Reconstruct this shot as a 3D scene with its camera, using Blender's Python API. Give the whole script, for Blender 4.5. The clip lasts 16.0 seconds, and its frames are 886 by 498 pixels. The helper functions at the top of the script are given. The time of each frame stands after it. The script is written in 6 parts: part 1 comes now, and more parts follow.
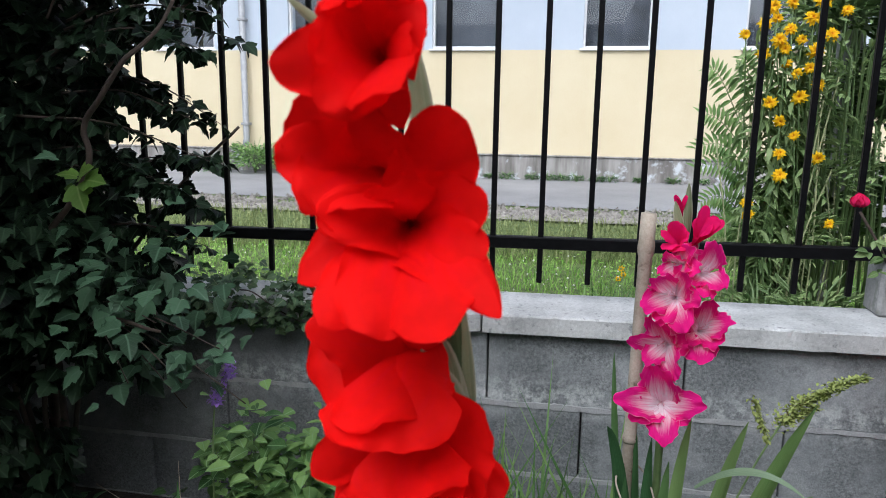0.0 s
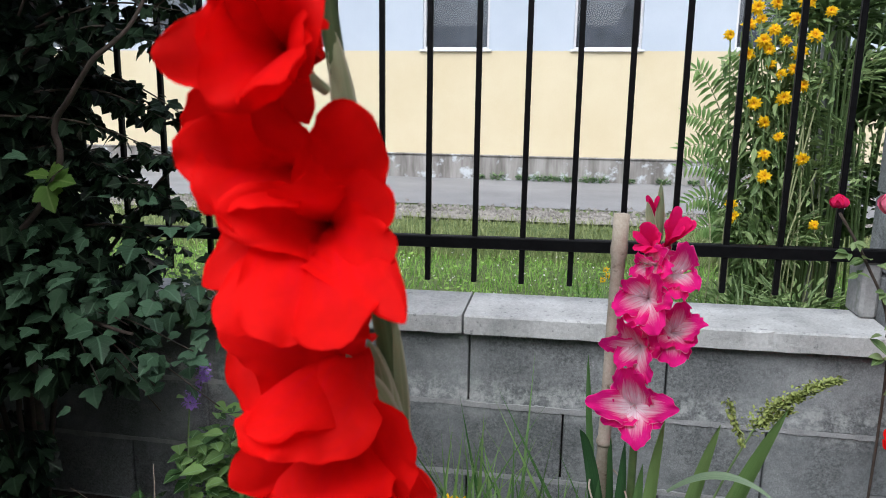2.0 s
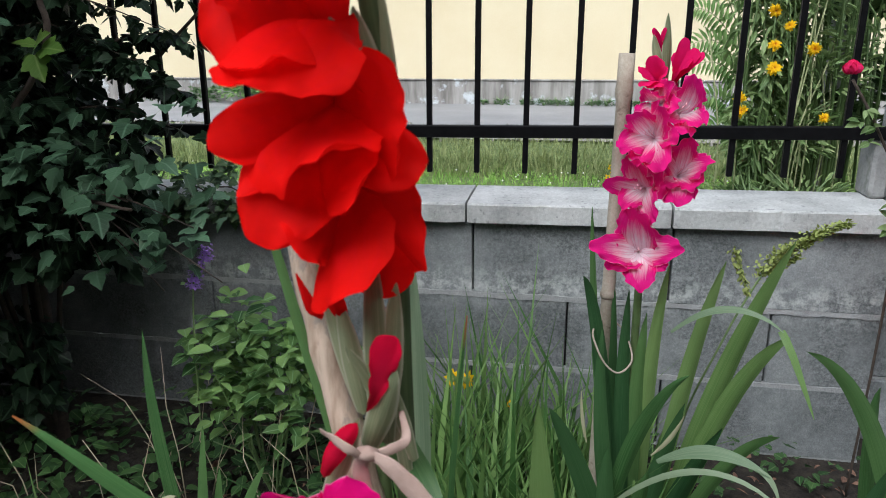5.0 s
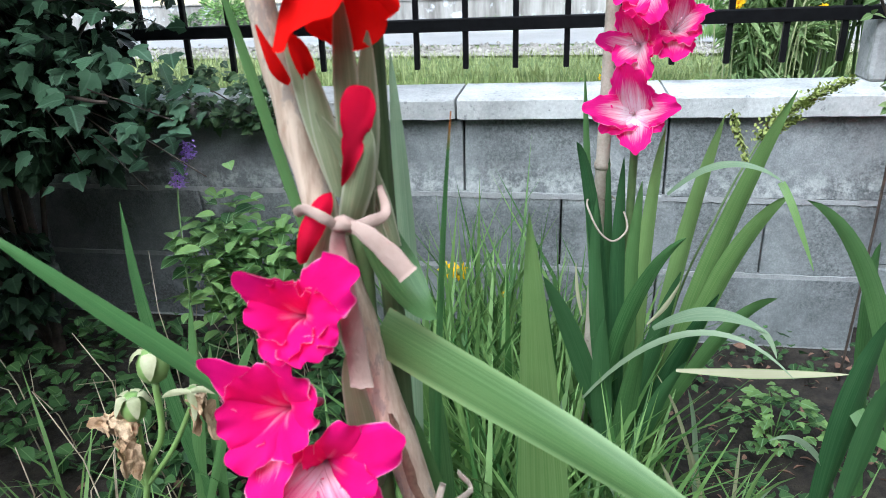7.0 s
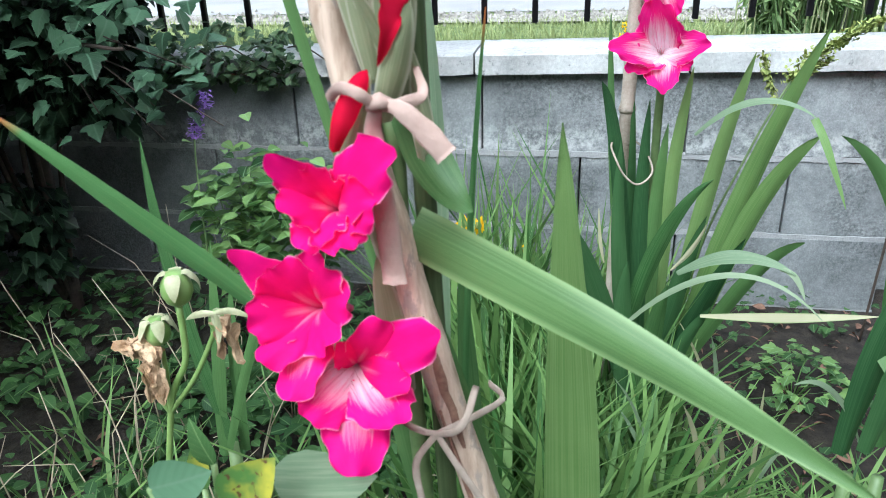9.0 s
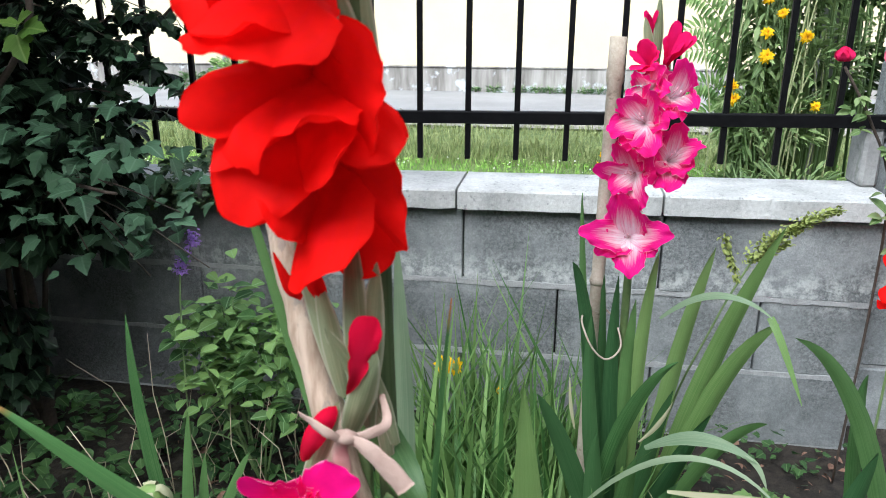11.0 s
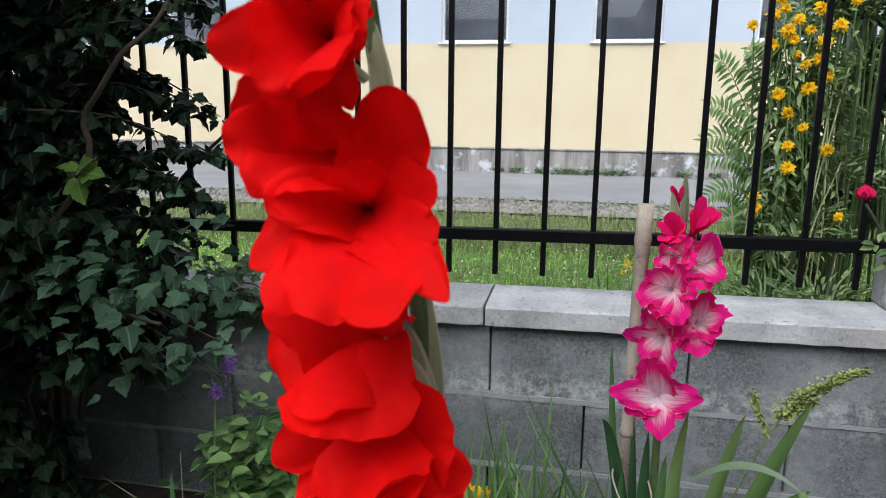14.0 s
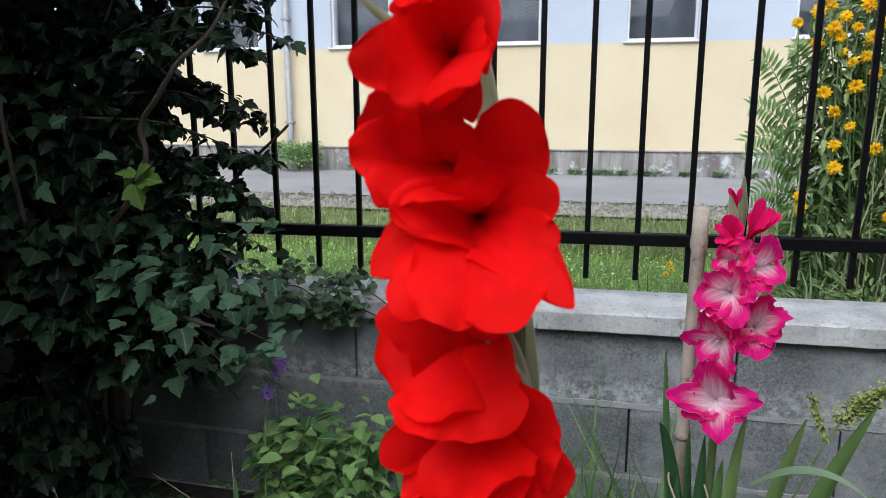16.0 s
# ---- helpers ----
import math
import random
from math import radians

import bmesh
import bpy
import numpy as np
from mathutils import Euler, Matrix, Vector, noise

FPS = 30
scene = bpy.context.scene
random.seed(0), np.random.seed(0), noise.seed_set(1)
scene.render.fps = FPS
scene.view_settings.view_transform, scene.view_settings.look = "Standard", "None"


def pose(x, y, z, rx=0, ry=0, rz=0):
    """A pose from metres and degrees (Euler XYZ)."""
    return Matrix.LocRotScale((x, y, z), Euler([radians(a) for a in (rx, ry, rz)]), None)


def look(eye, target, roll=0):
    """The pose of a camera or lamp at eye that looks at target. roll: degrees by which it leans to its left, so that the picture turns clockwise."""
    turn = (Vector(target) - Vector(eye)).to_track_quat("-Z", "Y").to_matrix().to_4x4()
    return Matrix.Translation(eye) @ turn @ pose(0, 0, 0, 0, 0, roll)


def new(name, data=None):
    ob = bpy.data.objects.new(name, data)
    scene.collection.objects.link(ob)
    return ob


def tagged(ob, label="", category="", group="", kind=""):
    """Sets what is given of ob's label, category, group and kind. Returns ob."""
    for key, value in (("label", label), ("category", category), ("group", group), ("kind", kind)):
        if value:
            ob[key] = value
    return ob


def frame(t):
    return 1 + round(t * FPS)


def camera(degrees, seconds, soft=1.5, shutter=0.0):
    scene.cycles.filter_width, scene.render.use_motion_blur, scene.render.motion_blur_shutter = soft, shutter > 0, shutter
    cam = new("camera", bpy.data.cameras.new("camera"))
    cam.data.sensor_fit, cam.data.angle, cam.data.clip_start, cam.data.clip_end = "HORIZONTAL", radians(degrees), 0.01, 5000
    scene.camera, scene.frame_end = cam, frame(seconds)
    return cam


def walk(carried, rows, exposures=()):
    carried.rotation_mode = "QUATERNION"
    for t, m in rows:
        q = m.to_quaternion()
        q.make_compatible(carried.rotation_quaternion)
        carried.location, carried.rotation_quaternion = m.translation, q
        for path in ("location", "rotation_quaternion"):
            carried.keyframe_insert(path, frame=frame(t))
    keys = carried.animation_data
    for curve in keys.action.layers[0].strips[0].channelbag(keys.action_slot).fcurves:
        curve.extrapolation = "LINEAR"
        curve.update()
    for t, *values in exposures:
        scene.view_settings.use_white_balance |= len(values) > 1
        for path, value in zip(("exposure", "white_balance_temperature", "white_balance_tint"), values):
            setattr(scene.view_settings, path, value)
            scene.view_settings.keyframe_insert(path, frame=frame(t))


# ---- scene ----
cam = camera(64.0, 16.0, soft=0.9)
cam.data.dof.use_dof, cam.data.dof.focus_distance, cam.data.dof.aperture_fstop = True, 1.05, 17.0
PATH = [
    (0, (0.306, 0.224, 1.165), (-0.052, 2.153, 0.777), 0.8),
    (0.5, (0.306, 0.228, 1.176), (-0.06, 2.157, 0.797), 1.1),
    (1, (0.314, 0.23, 1.166), (-0.042, 2.159, 0.774), 1.2),
    (1.5, (0.324, 0.24, 1.162), (-0.022, 2.17, 0.768), 1.1),
    (2, (0.336, 0.243, 1.163), (-0.005, 2.176, 0.778), 0.9),
    (2.5, (0.329, 0.238, 1.154), (-0.039, 2.165, 0.765), 0.5),
    (3, (0.33, 0.234, 1.139), (-0.037, 2.156, 0.729), 0.5),
    (3.5, (0.334, 0.228, 1.121), (-0.025, 2.145, 0.681), 0.2),
    (4, (0.341, 0.231, 1.089), (-0.01, 2.137, 0.596), -0.1),
    (4.2, (0.343, 0.232, 1.075), (-0.01, 2.136, 0.573), -0.1),
    (6.5, (0.348, 0.238, 0.968), (0.024, 2.088, 0.282), -0.6),
    (7, (0.351, 0.238, 0.939), (0.025, 2.073, 0.214), -1.7),
    (7.5, (0.345, 0.231, 0.916), (0.008, 2.05, 0.155), -1.7),
    (8, (0.343, 0.22, 0.901), (-0.007, 2.03, 0.125), -2.1),
    (8.2, (0.338, 0.221, 0.892), (-0.015, 2.024, 0.102), -2.0),
    (10.3, (0.339, 0.24, 0.923), (-0.008, 2.065, 0.182), -1.2),
    (10.5, (0.342, 0.238, 0.949), (0.0, 2.079, 0.246), -0.9),
    (11, (0.349, 0.244, 1.025), (0.025, 2.13, 0.443), 0.3),
    (11.5, (0.346, 0.245, 1.067), (0.016, 2.15, 0.555), 0.7),
    (12, (0.347, 0.245, 1.082), (0.008, 2.152, 0.583), 0.4),
    (12.5, (0.351, 0.248, 1.103), (0.009, 2.159, 0.623), 0.7),
    (13, (0.361, 0.246, 1.119), (0.036, 2.165, 0.658), 0.5),
    (13.5, (0.342, 0.239, 1.144), (-0.027, 2.159, 0.72), 0.7),
    (14, (0.329, 0.233, 1.16), (-0.061, 2.153, 0.757), 0.6),
    (14.5, (0.318, 0.223, 1.168), (-0.104, 2.138, 0.776), 0.2),
    (15, (0.31, 0.223, 1.174), (-0.13, 2.137, 0.792), -0.2),
    (15.5, (0.307, 0.224, 1.176), (-0.146, 2.134, 0.794), -0.5),
    (16, (0.295, 0.217, 1.164), (-0.176, 2.12, 0.765), -0.1),
]
EXPOSURE = [(0, 0.8, 5850, 11), (3.5, 0.75, 6050, 11), (4.2, 0.68, 6050, 10), (6.5, 1.54, 5600, 6), (8.2, 1.78, 5500, 4), (10.3, 1.94, 5650, 5), (10.7, 1.84, 5700, 6), (11, 1.5, 5850, 7), (11.5, 1.05, 6000, 9), (12, 0.88, 6050, 10), (13, 0.75, 6000, 11), (16, 0.72, 5850, 11)]
walk(cam, [(t, look(eye, target, roll)) for t, eye, target, roll in PATH], EXPOSURE)
# ---------------------------------------------------------------- light
world = bpy.data.worlds.new("overcast")
scene.world = world
world.use_nodes = True
wn = world.node_tree
wbg = wn.nodes["Background"]
sky = wn.nodes.new("ShaderNodeTexSky")
sky.sky_type = "NISHITA"
sky.sun_disc = False
sky.sun_elevation = radians(48)
sky.sun_rotation = radians(150)
sky.dust_density = 4.0
haze = wn.nodes.new("ShaderNodeHueSaturation")
haze.inputs["Saturation"].default_value = 0.38
wn.links.new(sky.outputs[0], haze.inputs["Color"])
wn.links.new(haze.outputs[0], wbg.inputs["Color"])
wbg.inputs["Strength"].default_value = 0.135
sun = new("sun", bpy.data.lights.new("sun", "SUN"))
sun.data.energy, sun.data.angle, sun.data.color = 1.7, radians(40), (1.0, 0.97, 0.92)
sun.matrix_world = look((-3.0, -5.2, 6.7), (0, 0, 0))


# ---------------------------------------------------------------- node helpers
def material(name):
    m = bpy.data.materials.new(name)
    m.use_nodes = True
    return m, m.node_tree.nodes, m.node_tree.links, m.node_tree.nodes["Principled BSDF"]


def ramp(nodes, links, src, stops):
    r = nodes.new("ShaderNodeValToRGB")
    while len(r.color_ramp.elements) < len(stops):
        r.color_ramp.elements.new(0.5)
    for e, (p, c) in zip(r.color_ramp.elements, stops):
        e.position, e.color = p, (*c, 1)
    links.new(src, r.inputs[0])
    return r.outputs[0]


def noise_tex(nodes, links, vec, scale, detail=6, rough=0.6):
    n = nodes.new("ShaderNodeTexNoise")
    n.inputs["Scale"].default_value, n.inputs["Detail"].default_value, n.inputs["Roughness"].default_value = scale, detail, rough
    if vec is not None:
        links.new(vec, n.inputs["Vector"])
    return n.outputs["Fac"]


def mixed(nodes, links, fac, a, b, kind="MIX"):
    n = nodes.new("ShaderNodeMix")
    n.data_type, n.blend_type = "RGBA", kind
    for sock, v in ((n.inputs[0], fac), (n.inputs[6], a), (n.inputs[7], b)):
        if isinstance(v, (int, float)):
            sock.default_value = v
        elif isinstance(v, tuple):
            sock.default_value = (*v, 1)
        else:
            links.new(v, sock)
    return n.outputs[2]


def calc(nodes, links, op, a, b=0.0):
    n = nodes.new("ShaderNodeMath")
    n.operation = op
    for sock, v in zip(n.inputs, (a, b)):
        if isinstance(v, (int, float)):
            sock.default_value = v
        else:
            links.new(v, sock)
    return n.outputs[0]


def bump(nodes, links, height, strength, distance, bsdf):
    b = nodes.new("ShaderNodeBump")
    b.inputs["Strength"].default_value, b.inputs["Distance"].default_value = strength, distance
    links.new(height, b.inputs["Height"])
    links.new(b.outputs[0], bsdf.inputs["Normal"])


def place(nodes):
    return nodes.new("ShaderNodeNewGeometry").outputs["Position"]


def mottled(name, dark, light, scale, rough=0.85, fine=None, bump_strength=0.4, bump_size=0.003, spots=None):
    """Stone-like surface: two scales of noise, optional dark or light spots, fine relief."""
    m, n, l, b = material(name)
    p = place(n)
    big = noise_tex(n, l, p, scale, 5, 0.65)
    small = noise_tex(n, l, p, fine or scale * 14, 6, 0.7)
    both = calc(n, l, "ADD", calc(n, l, "MULTIPLY", big, 0.6), calc(n, l, "MULTIPLY", small, 0.4))
    col = ramp(n, l, both, [(0.36, dark), (0.64, light)])
    if spots:
        sc, lo, hi, colour = spots
        mask = ramp(n, l, noise_tex(n, l, p, sc, 4, 0.6), [(lo, (0, 0, 0)), (hi, (1, 1, 1))])
        col = mixed(n, l, mask, col, colour)
    rnd = n.new("ShaderNodeObjectInfo").outputs["Random"]
    col = mixed(n, l, 1.0, col, ramp(n, l, rnd, [(0.0, (0.86, 0.86, 0.86)), (1.0, (1.06, 1.06, 1.06))]), "MULTIPLY")
    l.new(col, b.inputs["Base Color"])
    b.inputs["Roughness"].default_value = rough
    bump(n, l, small, bump_strength, bump_size, b)
    return m


def leafy(name, dark, light, vein=None, stripes=0, gloss=0.45, through_light=0.25, edge=None, island=True, shine=0.35, span=(0.15, 0.85), margin=None):
    """Leaf: UV u across (0..1), v along; variation per leaf, midrib or parallel veins, some light passing through."""
    m, n, l, b = material(name)
    uv = n.new("ShaderNodeTexCoord").outputs["UV"]
    sep = n.new("ShaderNodeSeparateXYZ")
    l.new(uv, sep.inputs[0])
    rnd = n.new("ShaderNodeNewGeometry").outputs["Random Per Island"] if island else n.new("ShaderNodeObjectInfo").outputs["Random"]
    blotch = noise_tex(n, l, place(n), 30, 4, 0.6)
    val = calc(n, l, "ADD", calc(n, l, "MULTIPLY", rnd, 0.65), calc(n, l, "MULTIPLY", blotch, 0.35))
    col = ramp(n, l, val, [(span[0], dark), (span[1], light)])
    off = calc(n, l, "ABSOLUTE", calc(n, l, "SUBTRACT", sep.outputs[0], 0.5))
    if stripes:
        jit = n.new("ShaderNodeMapping")
        jit.inputs["Scale"].default_value = (stripes, 0.6, 1)
        l.new(uv, jit.inputs["Vector"])
        wave = noise_tex(n, l, jit.outputs[0], 2.0, 3, 0.6)
        mask = calc(n, l, "MULTIPLY", ramp(n, l, wave, [(0.42, (0, 0, 0)), (0.62, (1, 1, 1))]), 0.38)
        col = mixed(n, l, mask, col, vein or light)
        bump(n, l, wave, 0.06, 0.0006, b)
    elif vein:
        mid = ramp(n, l, off, [(0.0, (1, 1, 1)), (0.045, (0, 0, 0))])
        side = calc(n, l, "SINE", calc(n, l, "MULTIPLY", calc(n, l, "SUBTRACT", sep.outputs[1], calc(n, l, "MULTIPLY", off, 0.8)), 40.0))
        sidem = ramp(n, l, side, [(0.90, (0, 0, 0)), (1.0, (0.22, 0.22, 0.22))])
        col = mixed(n, l, sidem, mixed(n, l, mid, col, vein), vein)
        bump(n, l, side, 0.15, 0.0006, b)
    if margin:
        col = mixed(n, l, ramp(n, l, off, [(0.36, (0, 0, 0)), (0.46, (0.85, 0.85, 0.85))]), col, margin)
    if edge:
        tip = ramp(n, l, sep.outputs[1], [(0.93, (0, 0, 0)), (0.985, (1, 1, 1))])
        col = mixed(n, l, tip, col, edge)
    l.new(col, b.inputs["Base Color"])
    b.inputs["Roughness"].default_value = gloss
    b.inputs["Specular IOR Level"].default_value = shine
    t = n.new("ShaderNodeBsdfTranslucent")
    l.new(col, t.inputs["Color"])
    s = n.new("ShaderNodeMixShader")
    s.inputs[0].default_value = through_light
    out = n["Material Output"]
    l.new(b.outputs[0], s.inputs[1])
    l.new(t.outputs[0], s.inputs[2])
    l.new(s.outputs[0], out.inputs["Surface"])
    return m


def petal_mat(name, edge, inner, heart, spread, vein=(0.6, 0.0, 0.1), rim=None, reach=0.3, veins=0.10, midrib=0.0, throat=0.0, thin=0.34, fray=0.45):
    """Petal: UV v from heart to tip, u across; the inner colour runs up the middle and frays into the edge colour."""
    m, n, l, b = material(name)
    uv = n.new("ShaderNodeTexCoord").outputs["UV"]
    sep = n.new("ShaderNodeSeparateXYZ")
    l.new(uv, sep.inputs[0])
    off = calc(n, l, "MULTIPLY", calc(n, l, "ABSOLUTE", calc(n, l, "SUBTRACT", sep.outputs[0], 0.5)), 2.0)
    mp = n.new("ShaderNodeMapping")
    mp.inputs["Scale"].default_value = (22, 2.2, 1)
    l.new(uv, mp.inputs["Vector"])
    streak = noise_tex(n, l, mp.outputs[0], 1.0, 5, 0.65)
    patch = noise_tex(n, l, place(n), 60, 4, 0.6)
    d = calc(n, l, "ADD", calc(n, l, "ADD", calc(n, l, "MULTIPLY", calc(n, l, "POWER", off, 2.0), 0.7), calc(n, l, "POWER", sep.outputs[1], 2.0)), calc(n, l, "MULTIPLY", calc(n, l, "SUBTRACT", streak, 0.5), fray))
    mask = ramp(n, l, d, [(spread - 0.25, (0, 0, 0)), (spread + 0.2, (1, 1, 1))])
    col = mixed(n, l, mask, inner, edge)
    deep = ramp(n, l, calc(n, l, "ADD", sep.outputs[1], calc(n, l, "MULTIPLY", calc(n, l, "SUBTRACT", streak, 0.5), 0.2)), [(reach * 0.5, (1, 1, 1)), (reach * 1.4, (0, 0, 0))])
    col = mixed(n, l, deep, col, heart)
    vm = calc(n, l, "MULTIPLY", ramp(n, l, streak, [(0.5, (0, 0, 0)), (0.7, (1, 1, 1))]), veins)
    col = mixed(n, l, vm, col, vein)
    col = mixed(n, l, 1.0, col, ramp(n, l, patch, [(0.3, (0.92, 0.92, 0.92)), (0.7, (1.05, 1.05, 1.05))]), "MULTIPLY")
    if midrib:
        along = ramp(n, l, calc(n, l, "ADD", sep.outputs[1], calc(n, l, "MULTIPLY", calc(n, l, "SUBTRACT", streak, 0.5), 0.25)), [(0.22, (0, 0, 0)), (0.40, (1, 1, 1)), (0.52, (1, 1, 1)), (0.72, (0, 0, 0))])
        across = ramp(n, l, calc(n, l, "ADD", off, calc(n, l, "MULTIPLY", calc(n, l, "SUBTRACT", streak, 0.5), 0.25)), [(0.02, (1, 1, 1)), (0.20, (0, 0, 0))])
        col = mixed(n, l, calc(n, l, "MULTIPLY", calc(n, l, "MULTIPLY", along, across), midrib), col, (0.97, 0.72, 0.85))
    if throat:
        near = ramp(n, l, sep.outputs[1], [(0.25, (0.4, 0.4, 0.4)), (0.45, (1, 1, 1)), (0.85, (0, 0, 0))])
        mv = n.new("ShaderNodeMapping")
        mv.inputs["Scale"].default_value = (30, 1.0, 1)
        l.new(uv, mv.inputs["Vector"])
        line = ramp(n, l, noise_tex(n, l, mv.outputs[0], 1.0, 2, 0.5), [(0.56, (0, 0, 0)), (0.64, (1, 1, 1))])
        col = mixed(n, l, calc(n, l, "MULTIPLY", calc(n, l, "MULTIPLY", near, line), throat), col, (0.42, 0.0, 0.10))
    if rim:
        rm = ramp(n, l, calc(n, l, "ADD", off, calc(n, l, "MULTIPLY", calc(n, l, "SUBTRACT", patch, 0.5), 0.1)), [(0.95, (0, 0, 0)), (1.0, (0.75, 0.75, 0.75))])
        col = mixed(n, l, rm, col, rim)
    l.new(col, b.inputs["Base Color"])
    b.inputs["Roughness"].default_value = 0.65
    b.inputs["Specular IOR Level"].default_value = 0.1
    bump(n, l, streak, 0.18, 0.0008, b)
    t = n.new("ShaderNodeBsdfTranslucent")
    l.new(col, t.inputs["Color"])
    s = n.new("ShaderNodeMixShader")
    s.inputs[0].default_value = thin
    l.new(b.outputs[0], s.inputs[1])
    l.new(t.outputs[0], s.inputs[2])
    l.new(s.outputs[0], n["Material Output"].inputs["Surface"])
    return m


def plain(name, a, b_, scale=40, rough=0.6, metal=0.0, relief=0.2, size=0.001):
    m, n, l, b = material(name)
    p = place(n)
    f = noise_tex(n, l, p, scale, 5, 0.6)
    l.new(ramp(n, l, f, [(0.3, a), (0.7, b_)]), b.inputs["Base Color"])
    b.inputs["Roughness"].default_value, b.inputs["Metallic"].default_value = rough, metal
    bump(n, l, noise_tex(n, l, p, scale * 5, 4, 0.6), relief, size, b)
    return m


# ---------------------------------------------------------------- materials
M_COPING = mottled("coping_concrete", (0.34, 0.345, 0.34), (0.66, 0.665, 0.655), 8, fine=150, bump_strength=0.8, spots=(60, 0.60, 0.74, (0.20, 0.205, 0.205)))
M_MORTAR = mottled("mortar", (0.27, 0.275, 0.28), (0.46, 0.465, 0.47), 20, fine=220, bump_strength=0.8, bump_size=0.004)
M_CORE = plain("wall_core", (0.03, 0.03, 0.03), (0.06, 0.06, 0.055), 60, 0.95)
M_BLACK = plain("black_paint", (0.003, 0.003, 0.0035), (0.007, 0.007, 0.008), 60, 0.5, 0.0, 0.15, 0.0006)
M_BLACK.node_tree.nodes["Principled BSDF"].inputs["Specular IOR Level"].default_value = 0.1
M_BEHIND = mottled("grey_beige_plaster", (0.22, 0.21, 0.19), (0.29, 0.275, 0.25), 1.5)
M_YELLOW = mottled("yellow_plaster", (0.59, 0.50, 0.325), (0.655, 0.58, 0.405), 1.2, fine=90, bump_strength=0.15, bump_size=0.003)
M_BLUE = mottled("pale_blue_plaster", (0.42, 0.475, 0.55), (0.485, 0.54, 0.61), 1.2, fine=90, bump_strength=0.15, bump_size=0.003)
M_WHITE = plain("white_frame", (0.58, 0.585, 0.59), (0.68, 0.685, 0.69), 20, 0.35)
M_PIPE = plain("grey_pipe", (0.24, 0.25, 0.26), (0.32, 0.33, 0.34), 15, 0.5, 0.0)
M_ROOF = mottled("roof_tile", (0.16, 0.07, 0.05), (0.25, 0.11, 0.08), 4)
M_ROAD = mottled("asphalt", (0.20, 0.20, 0.205), (0.30, 0.30, 0.305), 1.4, fine=120, bump_strength=0.5, bump_size=0.004)
M_STONE = mottled("gravel_stone", (0.10, 0.09, 0.08), (0.38, 0.36, 0.325), 9, fine=60)
M_GRAVEL = mottled("gravel_bed", (0.22, 0.20, 0.17), (0.42, 0.40, 0.36), 14, fine=90, bump_strength=1.0, bump_size=0.012)
M_POST = mottled("weathered_concrete", (0.22, 0.22, 0.22), (0.42, 0.42, 0.41), 8, fine=120, spots=(14, 0.55, 0.7, (0.14, 0.15, 0.13)))
M_BAMBOO = mottled("old_bamboo", (0.30, 0.25, 0.19), (0.52, 0.46, 0.38), 18, fine=260, spots=(45, 0.6, 0.72, (0.15, 0.11, 0.08)))
M_PEEL = mottled("red_brown_bark", (0.13, 0.06, 0.04), (0.32, 0.19, 0.13), 60, fine=300)
M_CLOTH = plain("beige_cloth", (0.36, 0.25, 0.21), (0.48, 0.35, 0.30), 60, 0.9, 0, 0.6, 0.001)
M_STRING = plain("pale_string", (0.30, 0.25, 0.20), (0.42, 0.35, 0.29), 120, 0.9)
# the darker red heart puts throat shade into the petal colour
M_RED = petal_mat("red_petal", (0.98, 0.006, 0.003), (0.97, 0.006, 0.004), (0.72, 0.004, 0.004), 0.9, (0.92, 0.006, 0.05), None, 0.25, 0.25, thin=0.48)
M_MAGENTA = petal_mat("magenta_petal", (0.93, 0.005, 0.24), (0.96, 0.05, 0.38), (0.9, 0.3, 0.45), 0.28, (0.80, 0.0, 0.17), (0.98, 0.50, 0.70), 0.2, 0.25, 0.35, thin=0.45)
M_MAGENTA_WHITE = petal_mat("white_throated_petal", (0.93, 0.006, 0.26), (0.96, 0.74, 0.85), (0.80, 0.74, 0.45), 0.62, (0.75, 0.05, 0.28), (0.98, 0.52, 0.72), 0.2, 0.25, 0.0, 0.9, 0.45, fray=0.7)
M_PINK = petal_mat("pink_petal", (0.90, 0.010, 0.27), (0.99, 0.90, 0.94), (0.92, 0.72, 0.60), 0.60, (0.80, 0.16, 0.42), (0.95, 0.45, 0.65), 0.24, 0.3, 0.0, 0.45, 0.5, fray=0.8)
M_BUDRED = petal_mat("bud_petal", (0.82, 0.005, 0.05), (0.80, 0.01, 0.06), (0.5, 0.006, 0.03), 0.6)
M_BUDPINK = petal_mat("pink_bud_petal", (0.80, 0.008, 0.14), (0.82, 0.012, 0.18), (0.6, 0.006, 0.08), 0.6)
M_ROSE = petal_mat("rose_petal", (0.80, 0.02, 0.13), (0.8, 0.03, 0.16), (0.5, 0.01, 0.08), 0.6)
M_ROSEPINK = petal_mat("pink_rose_petal", (0.85, 0.2, 0.32), (0.88, 0.3, 0.4), (0.6, 0.1, 0.15), 0.6)
M_YPETAL = petal_mat("yellow_petal", (0.94, 0.62, 0.01), (0.93, 0.53, 0.008), (0.72, 0.28, 0.01), 0.5, (0.7, 0.35, 0.01))
M_STAMEN = plain("stamen", (0.75, 0.4, 0.5), (0.85, 0.6, 0.62), 200)
M_PURPLE = plain("purple_flower", (0.26, 0.12, 0.50), (0.46, 0.28, 0.74), 150)
M_BLADE = leafy("sword_leaf", (0.045, 0.13, 0.038), (0.13, 0.25, 0.08), (0.19, 0.32, 0.13), 20, 0.42, 0.3, island=False)
